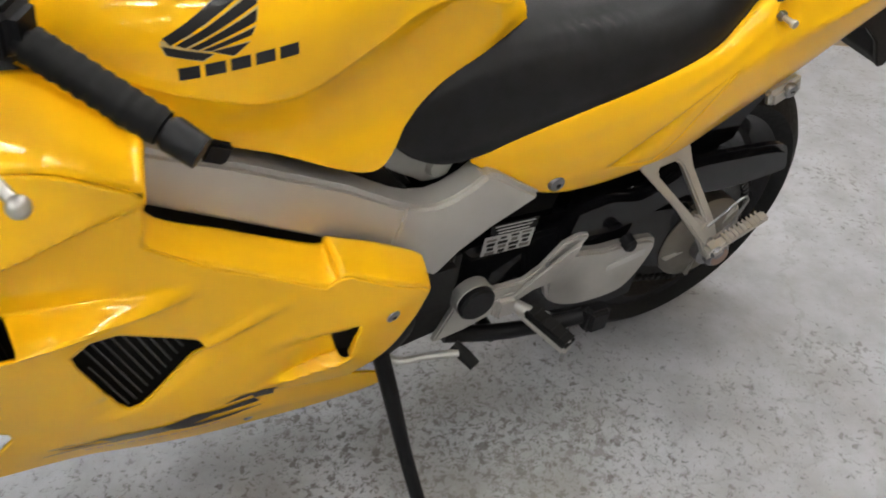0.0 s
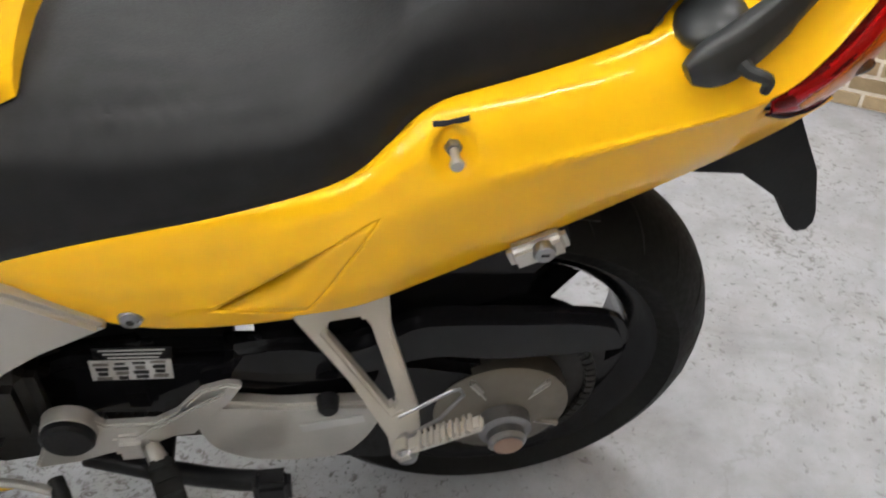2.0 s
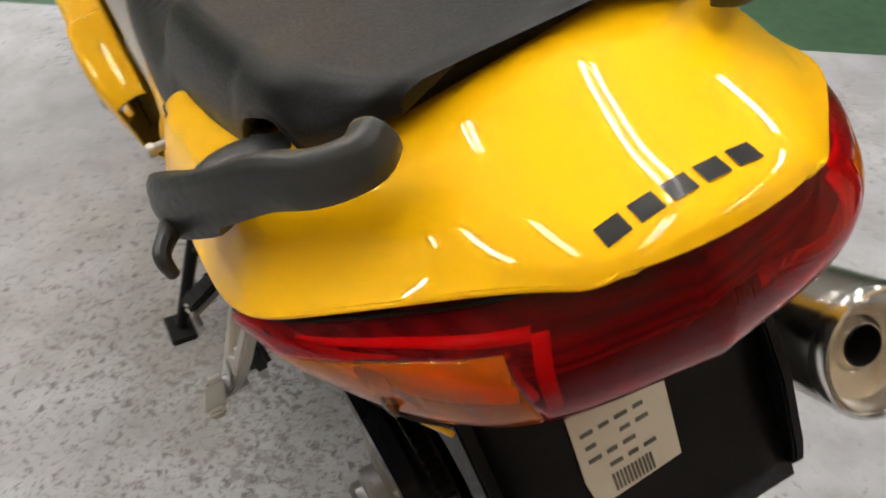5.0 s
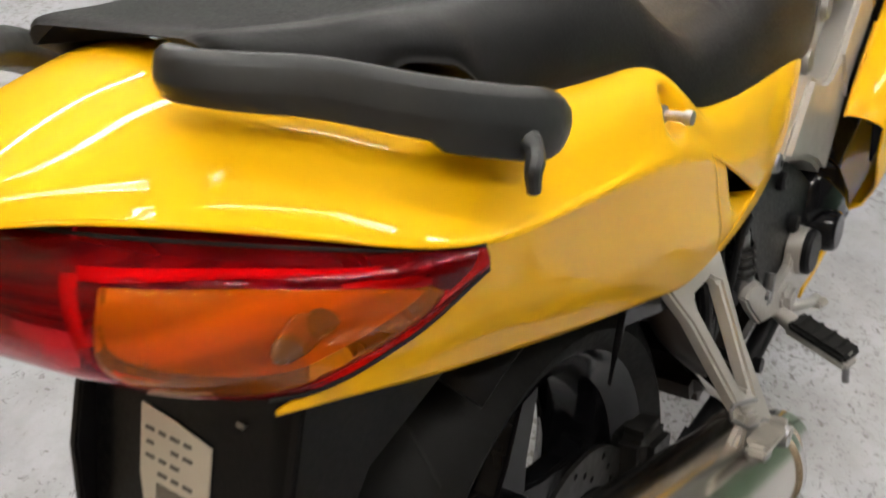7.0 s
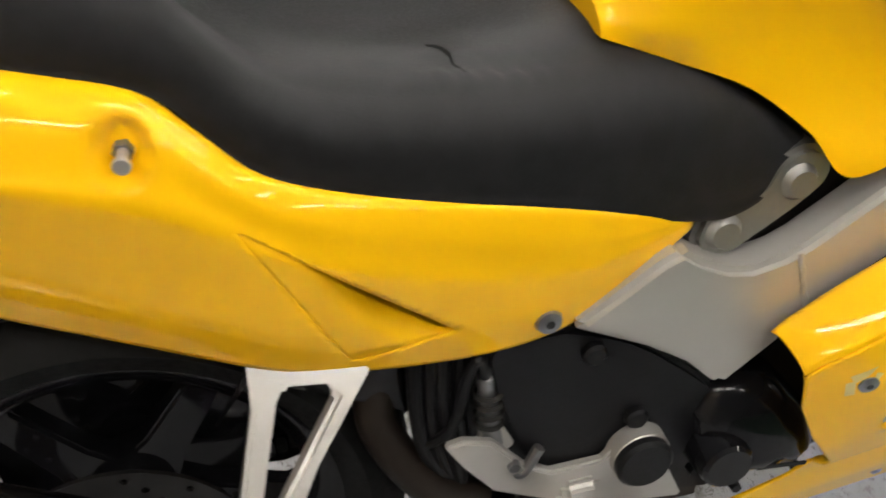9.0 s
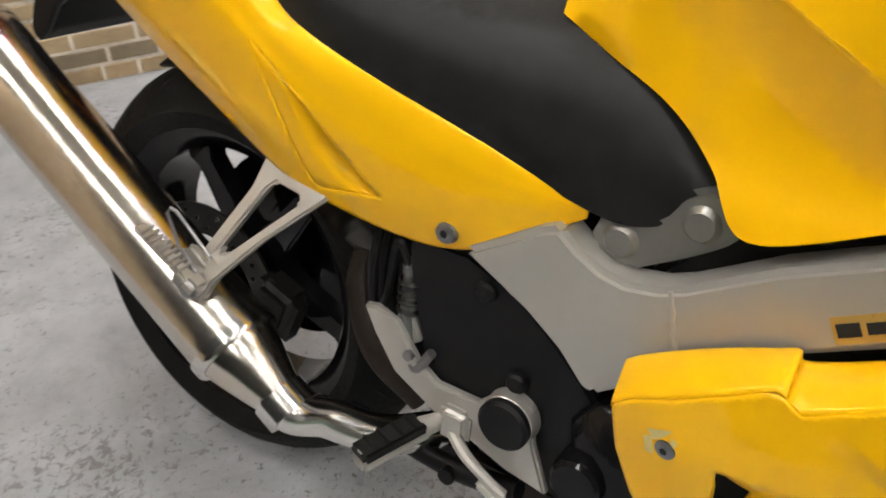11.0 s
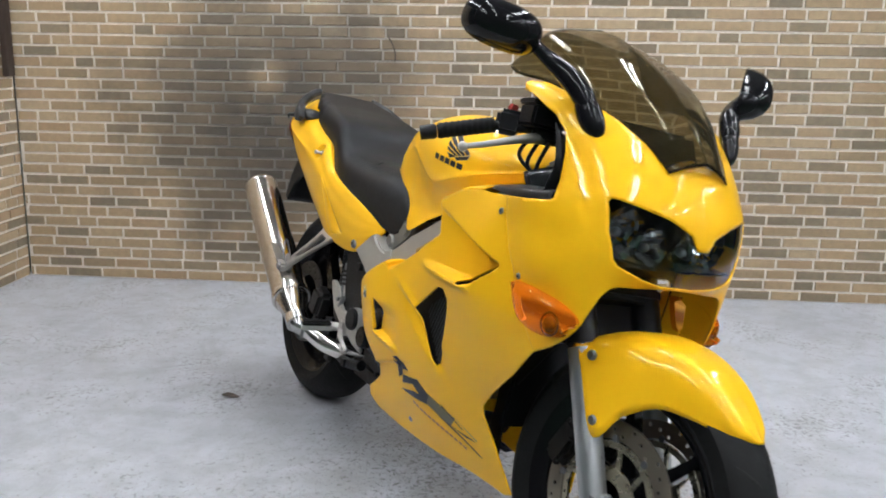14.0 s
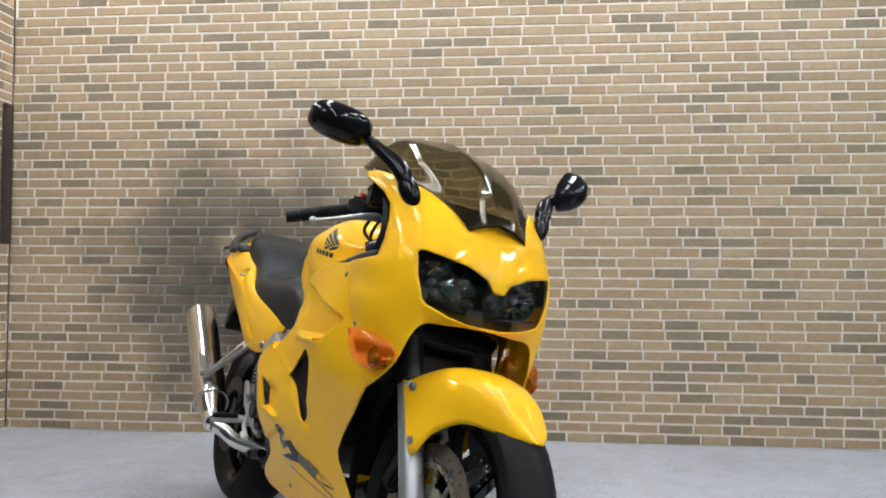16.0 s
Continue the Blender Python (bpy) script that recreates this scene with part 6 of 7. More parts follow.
# --- frame, engine and swing arm ---
SPAR = [(0.430, 0.566), (0.508, 0.526), (0.549, 0.498), (0.578, 0.468), (0.590, 0.463), (0.640, 0.503), (0.673, 0.541), (0.741, 0.580), (0.960, 0.700), (1.110, 0.770),
        (1.110, 0.840), (0.960, 0.772), (0.850, 0.722), (0.722, 0.657), (0.652, 0.612), (0.630, 0.602), (0.600, 0.596), (0.577, 0.600), (0.552, 0.612), (0.530, 0.628), (0.510, 0.620)]
for owner, side in zip(lr("frame_spar", prism(SPAR, 0.130, 0.176, 1, 0.007), FRAME_ALU, bike, "satin aluminium twin-spar frame"), (1, -1)):
    weld = [(0.642 + 0.0006 * math.sin(k * 1.9) + 0.020 * k / 14, side * 0.1765, 0.606 - 0.068 * k / 14) for k in range(15)]
    part("weld_bead", tube(weld, [0.0022, 0.0034, 0.0026, 0.0034, 0.0022], 8, 44), FRAME_ALU, owner, "raised weld bead")
    if side < 0:
        part("frame_plate", block((0.070, 0.002, 0.024), Matrix.Translation((0.805, -0.1765, 0.640)) @ Matrix.Rotation(radians(-29), 4, "Y"), 0), worn("amber_plate", (0.45, 0.30, 0.08), 0.35, metal=0.3), owner, "small amber frame plate with dark print")
        for k in range(3):
            part("print_bar", block((0.018, 0.001, 0.012 - 0.002 * k), Matrix.Translation((0.785 + 0.020 * k, -0.178, 0.629 + 0.011 * k)) @ Matrix.Rotation(radians(-29), 4, "Y"), 0), VOID, owner)
        part("plug", lathe([(0, -0.179), (0.007, -0.179), (0.008, -0.176)], (0.848, 0, 0.664), "y", 16), BLACK, owner, "black frame plug")
    # cast suspension cover in the gap above the spar
    lump = joined(prism(round_poly([(0.550, 0.618), (0.562, 0.646), (0.590, 0.650), (0.612, 0.662), (0.626, 0.684), (0.652, 0.696), (0.676, 0.684), (0.680, 0.658), (0.655, 0.634), (0.612, 0.606), (0.590, 0.594), (0.562, 0.598)], 40), *sorted((side * 0.090, side * (0.130 if side > 0 else 0.148))), 1, 0.006),
                  lathe([(0, side * (0.137 if side > 0 else 0.155)), (0.013, side * (0.137 if side > 0 else 0.155)), (0.018, side * (0.130 if side > 0 else 0.148))], (0.580, 0, 0.622), "y", 20), lathe([(0, side * (0.137 if side > 0 else 0.155)), (0.013, side * (0.137 if side > 0 else 0.155)), (0.018, side * (0.130 if side > 0 else 0.148))], (0.648, 0, 0.662), "y", 20))
    part("cast_bracket", lump, DULL_ALLOY, bike, "dull cast alloy bracket")

# plain dark solids that fill the inside and block light between the panels
part("engine", joined(prism([(0.50, 0.27), (0.62, 0.25), (0.74, 0.30), (0.92, 0.32), (1.02, 0.38), (1.05, 0.46), (0.98, 0.62), (0.72, 0.60), (0.60, 0.50), (0.48, 0.44)], -0.132, 0.132, 1, 0.02),
                      prism([(0.60, 0.58), (0.66, 0.66), (0.75, 0.68), (1.00, 0.80), (1.08, 0.78), (1.00, 0.55)], -0.125, 0.125, 1, 0.01)), DARKMET, bike, "dark four-cylinder engine block")
# a black slab stands in for the dark void behind the front wheel
radiator = part("radiator", block((0.035, 0.20, 0.30), Matrix.Translation((1.135, 0, 0.48)) @ Matrix.Rotation(radians(8), 4, "Y"), 0.006), BLACK, bike, "black radiator panel added for the dark void behind the front wheel")
part("inner_shroud", joined(prism([(1.08, 0.24), (1.13, 0.26), (1.12, 0.40), (1.24, 0.54), (1.22, 0.62), (1.10, 0.60)], 0.085, 0.090, 1), prism([(1.08, 0.24), (1.13, 0.26), (1.12, 0.40), (1.24, 0.54), (1.22, 0.62), (1.10, 0.60)], -0.090, -0.085, 1),
                            block((0.01, 0.30, 0.34), Matrix.Translation((1.22, 0, 0.72)) @ Matrix.Rotation(radians(-20), 4, "Y"), 0)), BLACK, bike, "black inner fairing shroud")
part("under_tray", prism([(0.56, 0.60), (0.42, 0.56), (0.30, 0.565), (0.15, 0.60), (0.0, 0.67), (-0.16, 0.755), (-0.20, 0.86), (0.05, 0.82), (0.16, 0.74), (0.42, 0.66)], -0.130, 0.130, 1, 0.01), BLACK, bike, "black tray under the seat")
part("pivot_block", prism([(0.36, 0.33), (0.56, 0.28), (0.62, 0.34), (0.60, 0.50), (0.44, 0.58), (0.30, 0.56), (0.33, 0.44)], -0.105, 0.100, 1, 0.01), BLACK, bike, "black casting round the swing arm pivot")

# right side: pivot cover, clutch cover, foot plate
cover = part("pivot_cover", prism(round_poly([(0.430, 0.555), (0.500, 0.525), (0.578, 0.460), (0.596, 0.425), (0.572, 0.360), (0.500, 0.352), (0.430, 0.362), (0.392, 0.410), (0.370, 0.470), (0.360, 0.545)], 70), -0.158, -0.120, 1, 0.005), BLACK, bike, "matt black frame side cover")
for at in ((0.458, 0.523), (0.507, 0.431)):
    part("bolt", lathe([(0.0, -0.168), (0.009, -0.168), (0.012, -0.165), (0.012, -0.155)], (at[0], 0, at[1]), "y", 16), BLACK, cover, "black button bolt")
    part("socket", lathe([(0.004, -0.1684), (0, -0.1684)], (at[0], 0, at[1]), "y", 6), VOID, cover)
CLUTCH = round_poly([(0.570, 0.416), (0.585, 0.442), (0.610, 0.455), (0.650, 0.453), (0.680, 0.424), (0.720, 0.373), (0.752, 0.308), (0.762, 0.272), (0.732, 0.252), (0.670, 0.262), (0.615, 0.290), (0.585, 0.345)], 64)
rings = []
mid_c = CLUTCH.mean(0)
for s_, y_ in ((1.0, -0.120), (1.0, -0.150), (0.985, -0.158), (0.93, -0.167), (0.80, -0.176), (0.55, -0.184), (0.25, -0.187), (0.01, -0.188)):
    q_ = mid_c + (CLUTCH - mid_c) * s_
    rings.append(np.c_[q_[:, 0], y_ + np.clip(0.345 - q_[:, 1], 0, 1) * 0.75 + np.clip(q_[:, 0] - 0.69, 0, 1) * 0.5, q_[:, 1]])
clutch = part("clutch_cover", sheet(np.array(rings), close_v=True), GLOSS, bike, "glossy black clutch cover")
part("cover_cap", lathe([(0, -0.196), (0.024, -0.196), (0.028, -0.192), (0.030, -0.180), (0.030, -0.13)], (0.599, 0, 0.366), "y", 30), GLOSS, clutch, "round black filler cap")
part("cover_badge", block((0.06, 0.002, 0.006), Matrix.Translation((0.672, -0.1815, 0.336)) @ Matrix.Rotation(radians(8), 4, "Y"), 0.0008), BLACK, clutch, "raised cast lettering bar")
for k in range(7):
    a = 2 * math.pi * k / 7
    part("cover_bolt", lathe([(0, -0.156), (0.006, -0.156), (0.007, -0.145)], (mid_c[0] + 0.082 * math.cos(a), 0, mid_c[1] + 0.078 * math.sin(a)), "y", 8), BLACK, clutch)
alt = part("generator_cover", joined(lathe([(0, 0.178), (0.045, 0.176), (0.062, 0.168), (0.070, 0.152), (0.070, 0.12)], (0.660, 0, 0.372), "y", 40), block((0.11, 0.05, 0.12), Matrix.Translation((0.585, 0.150, 0.430)), 0.02, 3)), DARKMET, bike, "dark generator cover")

PLATE = [(0.312, 0.452), (0.330, 0.456), (0.358, 0.447), (0.390, 0.408), (0.417, 0.391), (0.470, 0.392), (0.487, 0.410), (0.510, 0.420), (0.533, 0.414), (0.540, 0.370), (0.565, 0.312), (0.512, 0.320), (0.455, 0.340), (0.425, 0.346), (0.359, 0.381), (0.330, 0.420)]
for side in (1, -1):
    lo, hi = sorted((side * 0.160, side * 0.172))
    fp = part("foot_plate", prism(PLATE, lo, hi, 1, 0.003), ALU, bike, "bare aluminium foot plate and heel guard")
    cap = part("pivot_cap", lathe([(0, side * 0.190), (0.026, side * 0.190), (0.030, side * 0.186), (0.030, side * 0.165)], (0.509, 0, 0.390), "y", 32), BLACK, fp, "black pivot cap")
    part("boss", lathe([(0.0275, side * 0.182), (0.031, side * 0.178), (0.032, side * 0.16)], (0.509, 0, 0.390), "y", 32), ALU, fp)
    part("bolt", lathe([(0, side * 0.176), (0.006, side * 0.176), (0.007, side * 0.170)], (0.378, 0, 0.412), "y", 12), BOLT, fp)
    s = np.array([1, side, 1])
    peg = part("foot_peg", tube(np.array([(0.428, 0.172, 0.346), (0.412, 0.200, 0.343), (0.388, 0.268, 0.333)]) * s, [0.010, 0.013, 0.012], 14), ALU, bike, "rider's foot peg with ribbed rubber")
    w = np.array((-0.026, 0.070, -0.010))
    w /= np.linalg.norm(w)
    at = Matrix.Translation(Vector(np.array((0.402, 0.230, 0.339)) * s)) @ Vector(w * s).to_track_quat("Y", "Z").to_matrix().to_4x4()
    part("peg_bar", moved(block((0.026, 0.088, 0.014), Matrix.Translation((0, 0, -0.005)), 0.004), at), ALU, peg, "bare aluminium underside of the peg")
    pad = part("peg_rubber", moved(block((0.032, 0.082, 0.013), Matrix.Translation((0, 0.002, 0.008)), 0.004), at), RUBBER, peg, "flat black peg rubber")
    for q in (-0.026, -0.009, 0.009, 0.026):
        part("tread_rib", moved(block((0.028, 0.005, 0.004), Matrix.Translation((0, q, 0.0155)), 0.0015), at), RUBBER, pad)
    part("peg_feeler", tube(np.array([(0.389, 0.264, 0.325), (0.388, 0.265, 0.298)]) * s, 0.0045, 8), BOLT, peg)
    part("peg_mount", block((0.04, 0.03, 0.045), Matrix.Translation((0.447, side * 0.168, 0.352)), 0.008, 3), ALU, peg)
    # passenger peg bracket: two arms that meet
    out_ = [(0.152, 0.588), (0.190, 0.586), (0.246, 0.578), (0.262, 0.574), (0.250, 0.556), (0.196, 0.502), (0.158, 0.452), (0.153, 0.430), (0.132, 0.432), (0.122, 0.450), (0.124, 0.474), (0.150, 0.545)]
    gap = [(0.171, 0.548), (0.179, 0.557), (0.214, 0.554), (0.221, 0.546), (0.153, 0.474), (0.144, 0.478)]
    v_, f_ = prism(out_, -0.009, 0.009, 1, 0.0035, [gap])
    v_[:, 1] += 0.141 + np.clip(0.582 - v_[:, 2], 0, 1) * 0.78
    pb = part("passenger_bracket", (v_, f_) if side > 0 else mirrored((v_, f_)), ALU, bike, "cast aluminium passenger peg bracket")
    p0, p1 = np.array((0.142, 0.262, 0.450)) * s, np.array((0.062, 0.268, 0.499)) * s
    lay_ = Matrix.Translation(Vector((p0 + p1) / 2)) @ Vector(p1 - p0).to_track_quat("Y", "Z").to_matrix().to_4x4()
    long_ = float(np.linalg.norm(p1 - p0))
    ppeg = part("passenger_peg", joined(moved(block((0.018, long_, 0.009), Matrix(), 0.003), lay_), moved(block((0.026, 0.026, 0.020), Matrix.Translation((0, -long_ / 2, 0)), 0.006), lay_)), ALU, pb, "folded aluminium passenger peg")
    for q in range(9):
        part("tooth", moved(block((0.022, 0.0035, 0.006), Matrix.Translation((0, -long_ / 2 + 0.022 + 0.0075 * q, 0.006)), 0.001), lay_), ALU, ppeg)
    part("peg_bolt", lathe([(0, side * 0.274), (0.010, side * 0.274), (0.012, side * 0.268), (0.012, side * 0.23)], (0.139, 0, 0.446), "y", 12), BOLT, pb)
    part("spring", tube(np.array([(0.146, 0.240, 0.476), (0.092, 0.238, 0.516), (0.084, 0.239, 0.518), (0.080, 0.241, 0.511), (0.104, 0.248, 0.480), (0.136, 0.252, 0.458)]) * s, 0.0022, 8), BOLT, pb, "bent wire loop")

# single swing arm on the left with its guards
part("swing_arm", joined(prism([(0.56, 0.36), (0.58, 0.43), (0.50, 0.462), (0.30, 0.452), (0.10, 0.420), (0.04, 0.400), (-0.06, 0.36), (-0.07, 0.28), (0.02, 0.235), (0.12, 0.275), (0.30, 0.335)], 0.085, 0.132, 1, 0.010),
                         prism([(0.60, 0.36), (0.60, 0.45), (0.42, 0.47), (0.38, 0.40), (0.42, 0.35)], -0.10, 0.12, 1, 0.012),
                         prism([(0.11, 0.200), (0.16, 0.195), (0.32, 0.23), (0.42, 0.33), (0.42, 0.46), (0.20, 0.46), (0.11, 0.43), (0.11, 0.32)], 0.112, 0.122, 1, 0.004)), GLOSS, bike, "gloss black single swing arm")
label = part("sticker", block((0.088, 0.0012, 0.036), Matrix.Translation((0.436, 0.1332, 0.444)) @ Matrix.Rotation(radians(-3), 4, "Y"), 0), LABEL, bike, "worn silver label with dark print")
for k in range(4):
    for j in range(4):
        wide = 0.0165 - 0.003 * ((k + 2 * j) % 3)
        part("print_bar", block((wide, 0.0008, 0.0052 if k else 0.0034), Matrix.Translation((0.467 - 0.0205 * j, 0.1345, 0.4572 - 0.0086 * k)) @ Matrix.Rotation(radians(-3), 4, "Y"), 0), VOID if (k + j) % 3 else INK, label)
label2 = part("sticker", block((0.085, 0.001, 0.022), Matrix.Translation((0.430, 0.1330, 0.4735)) @ Matrix.Rotation(radians(-3), 4, "Y"), 0), GLOSS, bike, "black label with faint print")
for k in range(3):
    part("print_bar", block((0.070 - 0.008 * k, 0.0008, 0.0022), Matrix.Translation((0.430, 0.1340, 0.480 - 0.0065 * k)) @ Matrix.Rotation(radians(-3), 4, "Y"), 0), LABEL, label2)
part("chain_guard", joined(prism(round_poly([(0.330, 0.482), (0.260, 0.490), (0.201, 0.478), (0.150, 0.498), (0.110, 0.516), (0.012, 0.512), (-0.100, 0.500), (-0.132, 0.474), (-0.136, 0.440), (-0.075, 0.432), (0.020, 0.430), (0.102, 0.440), (0.199, 0.412), (0.329, 0.402)], 70), 0.116, 0.146, 1, 0.010)), GLOSS, bike, "gloss black chain guard")
silver = part("chain_cover", prism(round_poly([(0.370, 0.358), (0.355, 0.322), (0.312, 0.294), (0.255, 0.286), (0.200, 0.294), (0.168, 0.338), (0.160, 0.392), (0.224, 0.404), (0.272, 0.406), (0.334, 0.418), (0.372, 0.406)], 60), 0.150, 0.172, 1, 0.006), ALU, bike, "bare aluminium lower chain cover")
part("label_strip", block((0.075, 0.001, 0.015), Matrix.Translation((0.216, 0.1728, 0.368)) @ Matrix.Rotation(radians(10), 4, "Y"), 0), LABEL, silver, "pale print strip")
part("grommet", lathe([(0.0, 0.180), (0.008, 0.180), (0.012, 0.176), (0.014, 0.160)], (0.220, 0, 0.402), "y", 18), BLACK, silver)
part("heel_guard", prism([(0.330, 0.456), (0.336, 0.430), (0.372, 0.380), (0.440, 0.372), (0.420, 0.392), (0.360, 0.435)], 0.176, 0.182, 1, 0.002), ALU, bike, "bare aluminium heel guard")
lock = part("helmet_lock", block((0.062, 0.02, 0.032), Matrix.Translation((0.006, 0.165, 0.648)) @ Matrix.Rotation(radians(25), 4, "Y"), 0.007, 3), ALU, bike, "bare metal helmet lock")
part("lock_barrel", lathe([(0, 0.180), (0.010, 0.180), (0.012, 0.177), (0.012, 0.17)], (0.002, 0, 0.652), "y", 20), BOLT, lock)
part("key_slot", block((0.008, 0.001, 0.0022), Matrix.Translation((0.002, 0.1805, 0.652)), 0), VOID, lock)

# controls low on each side
shift = part("gear_lever", tube([(0.640, 0.160, 0.312), (0.622, 0.176, 0.302), (0.580, 0.188, 0.308), (0.538, 0.205, 0.316)], 0.006, 10, 20), ALU, bike, "aluminium gear lever")
part("lever_rubber", tube([(0.538, 0.190, 0.318), (0.530, 0.208, 0.312), (0.521, 0.228, 0.304)], [0.009, 0.0105, 0.0095], 12, 12), RUBBER, shift, "ribbed rubber toe piece")
brake = part("brake_pedal", tube([(0.440, -0.172, 0.345), (0.470, -0.190, 0.335), (0.500, -0.192, 0.318), (0.525, -0.190, 0.305)], [0.008, 0.007, 0.006, 0.006], 10, 20), ALU, bike, "aluminium brake pedal")
part("pedal_tip", block((0.035, 0.020, 0.010), Matrix.Translation((0.512, -0.196, 0.308)) @ Matrix.Rotation(radians(25), 4, "Y"), 0.003), ALU, brake)
master = part("rear_master_cylinder", tube([(0.362, -0.150, 0.430), (0.358, -0.150, 0.505)], [0.013, 0.012, 0.008], 16), BOLT, bike, "small rear brake master cylinder")
part("hose", tube([(0.358, -0.150, 0.505), (0.350, -0.160, 0.540), (0.340, -0.155, 0.520), (0.325, -0.145, 0.450), (0.300, -0.13, 0.42)], 0.0055, 10, 30), BLACK, master, "black brake hose")
part("top_union", lathe([(0.0, 0.524), (0.006, 0.524), (0.006, 0.514), (0.009, 0.512), (0.009, 0.500)], (0.358, -0.150, 0), "z", 12), BOLT, master)
for k in range(4):
    part("cylinder_ring", lathe([(0.0125, 0.452 + 0.012 * k), (0.0155, 0.455 + 0.012 * k), (0.0125, 0.459 + 0.012 * k)], (0.360, -0.150, 0), "z", 16), DARKMET, master)
part("mount_ear", prism([(0.340, 0.425), (0.352, 0.452), (0.372, 0.452), (0.384, 0.425), (0.362, 0.408)], -0.158, -0.150, 1, 0.002), ALU, master)
part("pushrod", tube([(0.365, -0.160, 0.430), (0.385, -0.168, 0.395), (0.405, -0.168, 0.425)], 0.006, 8, 12), BOLT, master)
for k in range(4):
    part("hose", tube([(0.30 + 0.014 * k, -0.118 - 0.004 * k, 0.555), (0.295 + 0.014 * k, -0.130, 0.470), (0.305 + 0.012 * k, -0.125, 0.400), (0.34, -0.11, 0.33)], 0.008 - 0.001 * (k % 2), 10, 24), BLACK, bike, "black rubber hose")

# side stand, down, and centre stand, up
stand = part("side_stand", tube([(0.648, 0.150, 0.335), (0.644, 0.200, 0.270), (0.636, 0.255, 0.180), (0.622, 0.312, 0.082)], [0.013, 0.013, 0.011, 0.011], 14, 20), BLACK, bike, "black side stand resting on the floor")
part("stand_foot", moved(block((0.07, 0.045, 0.010), Matrix(), 0.003), Matrix.Translation((0.620, 0.318, 0.0775)) @ Matrix.Rotation(radians(11.55), 4, "X")), BLACK, stand)
for side in (1, -1):
    cs = part("centre_stand", tube([(0.520, side * 0.135, 0.275), (0.430, side * 0.160, 0.270), (0.350, side * 0.190, 0.290), (0.305, side * 0.205, 0.305)] if side > 0 else [(0.520, -0.135, 0.265), (0.430, -0.130, 0.245), (0.330, -0.120, 0.240), (0.285, -0.115, 0.235)], [0.014, 0.014, 0.013, 0.013], 12, 18), BLACK, bike, "folded black centre stand leg")
    part("stand_pad", block((0.045, 0.03, 0.05), Matrix.Translation((0.290, 0.215, 0.305) if side > 0 else (0.275, -0.115, 0.225)), 0.008, 3), BLACK, cs)
part("stand_cross_bar", tube([(0.430, -0.150, 0.245), (0.430, 0.150, 0.245)], 0.011, 12), BLACK, bike, "black centre stand cross bar")

# --- exhaust on the right ---
e0, e1 = np.array((-0.290, -0.214, 0.626)), np.array((0.162, -0.225, 0.362))
wv = (e1 - e0) / np.linalg.norm(e1 - e0)
sidev = np.cross(wv, (0, 1.0, 0))
muff = part("muffler", tube([e0 - wv * 0.004, e0, e0 + wv * 0.012, e0 + wv * 0.03, e1 - wv * 0.02, e1, e1 + wv * 0.045, e1 + wv * 0.085], [0.048, 0.0525, 0.0545, 0.0545, 0.0545, 0.0545, 0.042, 0.030], 36, cap=False), MUFF, bike, "brushed steel exhaust muffler")
END = Matrix.Translation(Vector(e0)) @ Vector(wv).to_track_quat("X", "Z").to_matrix().to_4x4()
part("end_ring", moved(lathe([(0.0550, 0.012), (0.0557, 0.004), (0.0550, -0.002), (0.0535, -0.0055), (0.0510, -0.0065), (0.0485, -0.004), (0.0465, 0.004), (0.044, 0.016)], (0, 0, 0), "x", 40), END), CHROME, muff, "polished end ring")
part("end_plate", moved(lathe([(0.0445, 0.015), (0.034, 0.021), (0.024, 0.022), (0.019, 0.016), (0.0175, 0.016), (0.0175, 0.06), (0.0, 0.06)], (0, 0, 0), "x", 36), END), MUFF, muff, "dished end plate with its outlet")
part("outlet", moved(lathe([(0.0168, 0.058), (0.0168, 0.014)], (0, 0, 0), "x", 24), END), DARKMET, muff, "dark outlet pipe")
part("band", tube([e1 - wv * 0.004, e1 + wv * 0.006, e1 + wv * 0.010, e1 + wv * 0.014], [0.058, 0.058, 0.058, 0.056], 36), CHROME, muff, "polished clamp band")
pipe = part("exhaust_pipe", tube([e1 + wv * 0.06, e1 + wv * 0.11, (0.285, -0.195, 0.290), (0.335, -0.160, 0.268), (0.380, -0.100, 0.258), (0.420, -0.03, 0.255)], [0.031, 0.027, 0.025, 0.025, 0.025, 0.025], 20, 40), CHROME, bike, "bright exhaust pipe")
part("pipe_clamp", tube([e1 + wv * 0.085, e1 + wv * 0.115], 0.034, 20), CHROME, pipe)
part("heat_pipe", tube([(0.36, -0.10, 0.30), (0.30, -0.12, 0.36), (0.26, -0.10, 0.44), (0.28, -0.07, 0.50)], 0.021, 16, 24), RUST, bike, "brown heat-stained exhaust pipe")
part("exhaust_collector", joined(block((0.30, 0.19, 0.075), Matrix.Translation((0.500, -0.01, 0.238)), 0.025, 3), tube([(0.62, -0.05, 0.235), (0.80, -0.05, 0.235), (0.95, -0.04, 0.27)], 0.024, 16, 20), tube([(0.62, 0.05, 0.235), (0.80, 0.05, 0.235), (0.95, 0.04, 0.27)], 0.024, 16, 20)), RUST, bike, "dark exhaust collector under the engine")
mb = part("muffler_bracket", joined(block((0.05, 0.012, 0.06), Matrix.Translation((0.120, -0.238, 0.446)) @ Matrix.Rotation(radians(35), 4, "Y"), 0.004), block((0.10, 0.01, 0.02), Matrix.Translation((0.085, -0.236, 0.455)) @ Matrix.Rotation(radians(-15), 4, "Y"), 0.004)), ALU, bike, "aluminium muffler bracket")
part("bracket_bolt", lathe([(0, -0.262), (0.013, -0.262), (0.015, -0.258), (0.015, -0.24)], (0.118, 0, 0.440), "y", 14), BOLT, mb)
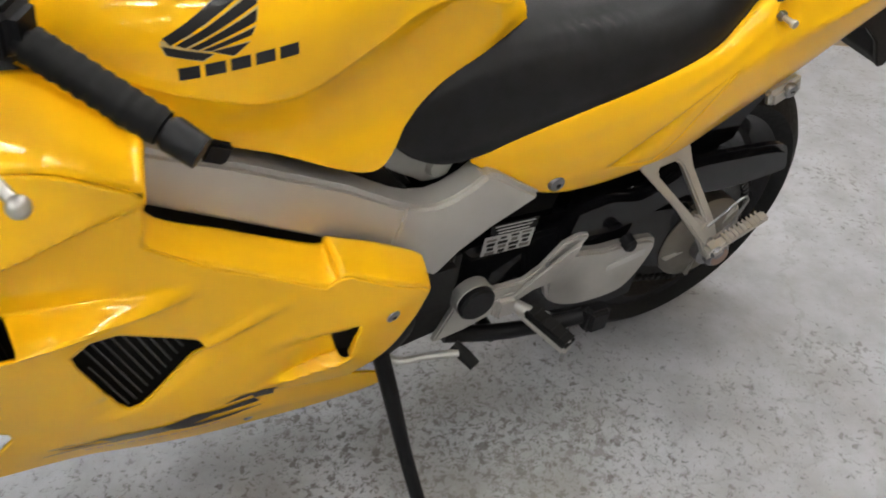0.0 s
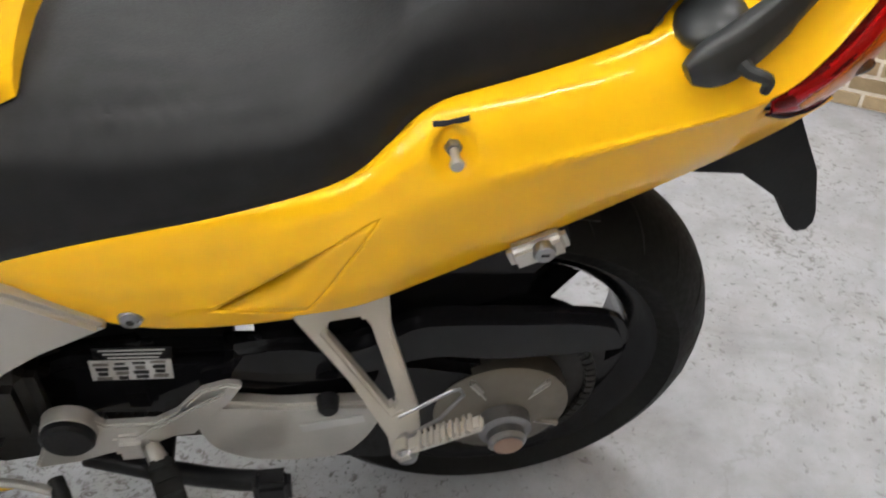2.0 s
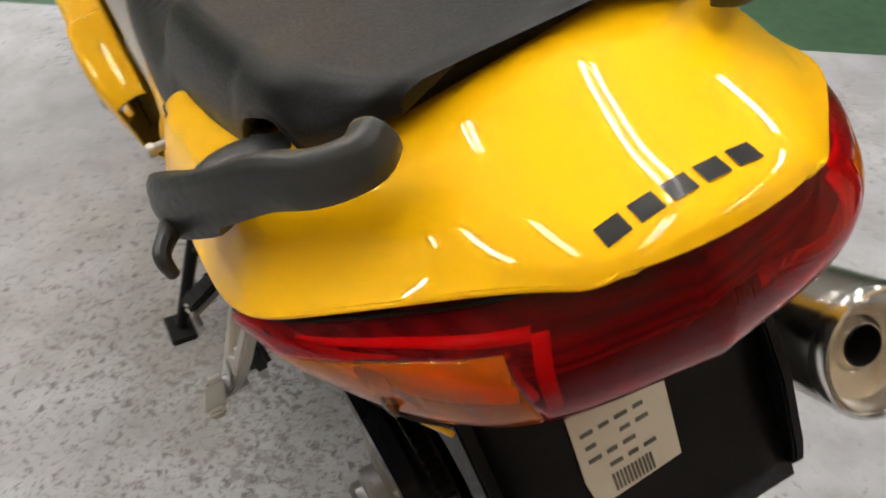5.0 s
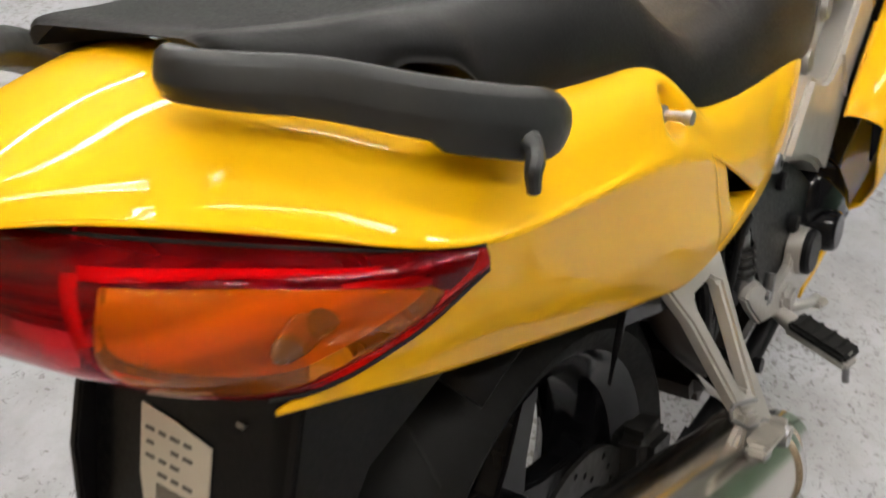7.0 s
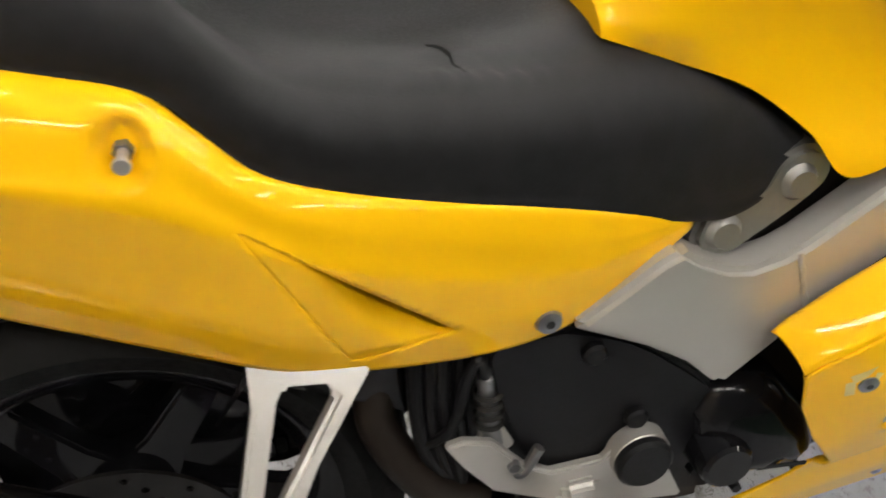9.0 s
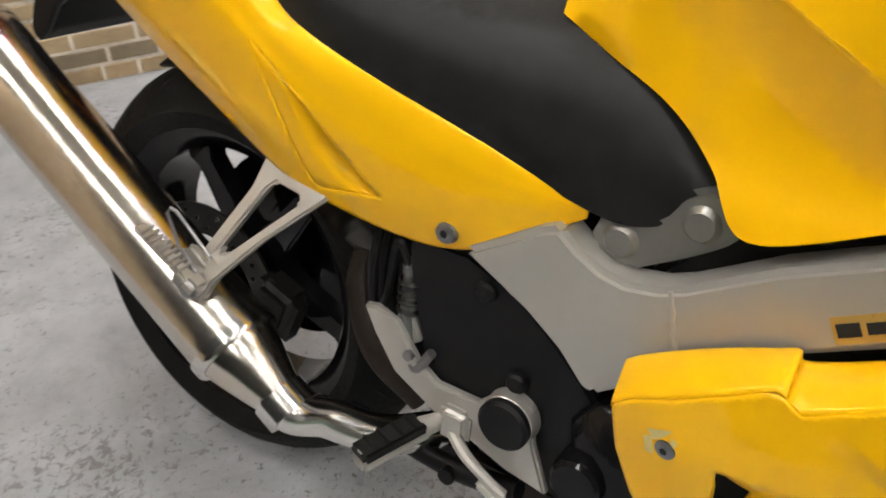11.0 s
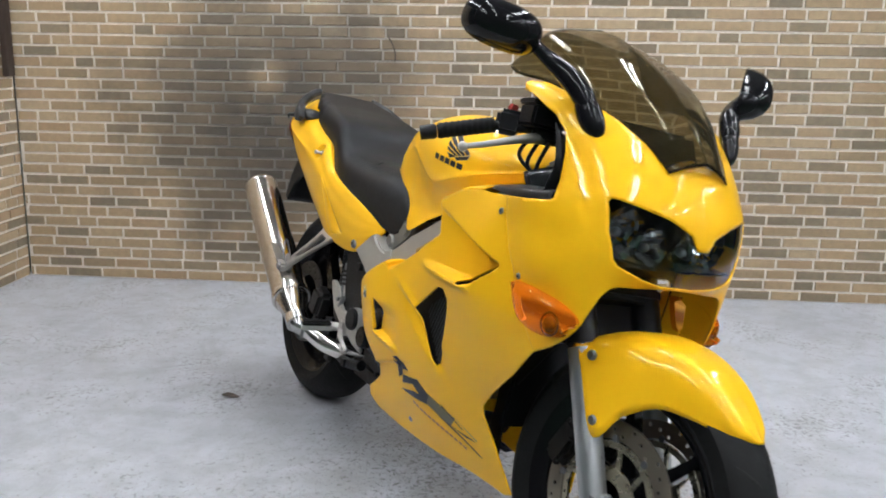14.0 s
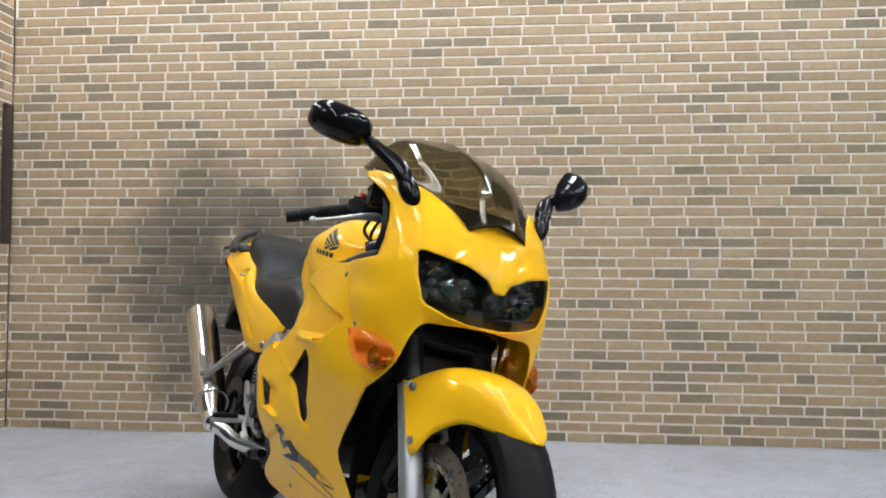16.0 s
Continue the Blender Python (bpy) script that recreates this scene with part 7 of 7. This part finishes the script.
cal = part("rear_calliper", block((0.07, 0.05, 0.09), Matrix.Translation((0.135, -0.115, 0.345)) @ Matrix.Rotation(radians(20), 4, "Y"), 0.014, 3), DARKMET, bike, "dark rear brake calliper")

# a dead leaf on the floor
leaf = thing("dry_leaf", "curled dark dry leaf lying on the grey floor", "leaf", pose(-0.10, -0.27, 0.002, 0, 0, 40))
lg = net([[(-0.045, 0, 0.001), (-0.02, -0.012, 0.003), (0.015, -0.012, 0.003), (0.045, 0.004, 0.001)], [(-0.045, 0.001, 0.002), (-0.02, 0.0, 0.0008), (0.015, 0.001, 0.0008), (0.046, 0.005, 0.003)], [(-0.044, 0.002, 0.003), (-0.02, 0.013, 0.009), (0.015, 0.012, 0.008), (0.045, 0.007, 0.004)]], 8, 14)
part("blade", sheet(lg * np.array([0.72, 0.8, 1.0])), worn("brown_leaf", (0.05, 0.035, 0.025), 0.7, grain=60), leaf, "", 0.0006)

# ---- bricks, laid last ----
def lay(wall, length, height, sign, lo, hi, seed):
    """Brick slips in courses; those between lo and hi metres along the wall and low enough are pieces, the rest one mesh."""
    rng = random.Random(seed)
    course, joint = 0.0505, 0.0095
    shapes = {}

    def slip(w):
        key = round(w, 3)
        if key not in shapes:
            h, b = course - joint, 0.002
            y0, y1 = 0.0065 * -sign, -sign * 0.001
            back = [(-w / 2, y0, -h / 2), (w / 2, y0, -h / 2), (w / 2, y0, h / 2), (-w / 2, y0, h / 2)]
            front = [(x * (1 - 2 * b / w), y1, z * (1 - 2 * b / h)) for x, _, z in back]
            f = [(4, 5, 6, 7)] + [(k, (k + 1) % 4, 4 + (k + 1) % 4, 4 + k) for k in range(4)]
            shapes[key] = (np.array(back + front), f, mesh_of("brick", (np.array(back + front), f), BRICK))
        return shapes[key]
    single, rest = [], []
    row = 0
    z = course / 2 - 0.002
    while z < height - 0.02:
        x = -rng.choice([0.03, 0.07, 0.11, 0.15])
        while x < length:
            w = rng.choice([0.158, 0.158, 0.158, 0.166, 0.142, 0.125, 0.158, 0.085])
            a, b = max(x, 0.002), min(x + w, length - 0.002)
            if b - a > 0.012:
                c, wide = (a + b) / 2, round(b - a, 2) if (a > x or b < x + w) else b - a
                at = (c, rng.uniform(-0.0006, 0.0006), z)
                (single if lo < c < hi and len(single) < 300 else rest).append((at, wide))
            x += w + joint
        z += course
        row += 1
    for at, wide in single:
        ob = new("brick", slip(wide)[2])
        ob.parent = wall
        ob.location = at
        ob.rotation_euler = (0, rng.uniform(-0.009, 0.009), 0)
        ob.scale = (1, 1, rng.uniform(0.955, 1.035))
    vs, fs = [], []
    k = 0
    for at, wide in rest:
        v, f, _ = slip(wide)
        lean = rng.uniform(-0.009, 0.009)
        q = v * np.array((1, 1, rng.uniform(0.955, 1.035)))
        vs.append(np.c_[q[:, 0] + lean * q[:, 2], q[:, 1], q[:, 2] - lean * q[:, 0]] + np.array(at))
        fs += [tuple(i + k for i in q) for q in f]
        k += len(v)
    ob = new("bricks", mesh_of("bricks", (np.vstack(vs), fs), BRICKS))
    ob.parent = wall
    tagged(ob, "remaining tan bricks", kind="stuff")


lay(wall_north, LEN_A, HEIGHT, -1, 1.0, 3.4, 5)
lay(wall_west, LEN_B, HEIGHT, 1, 0.3, 1.83, 9)
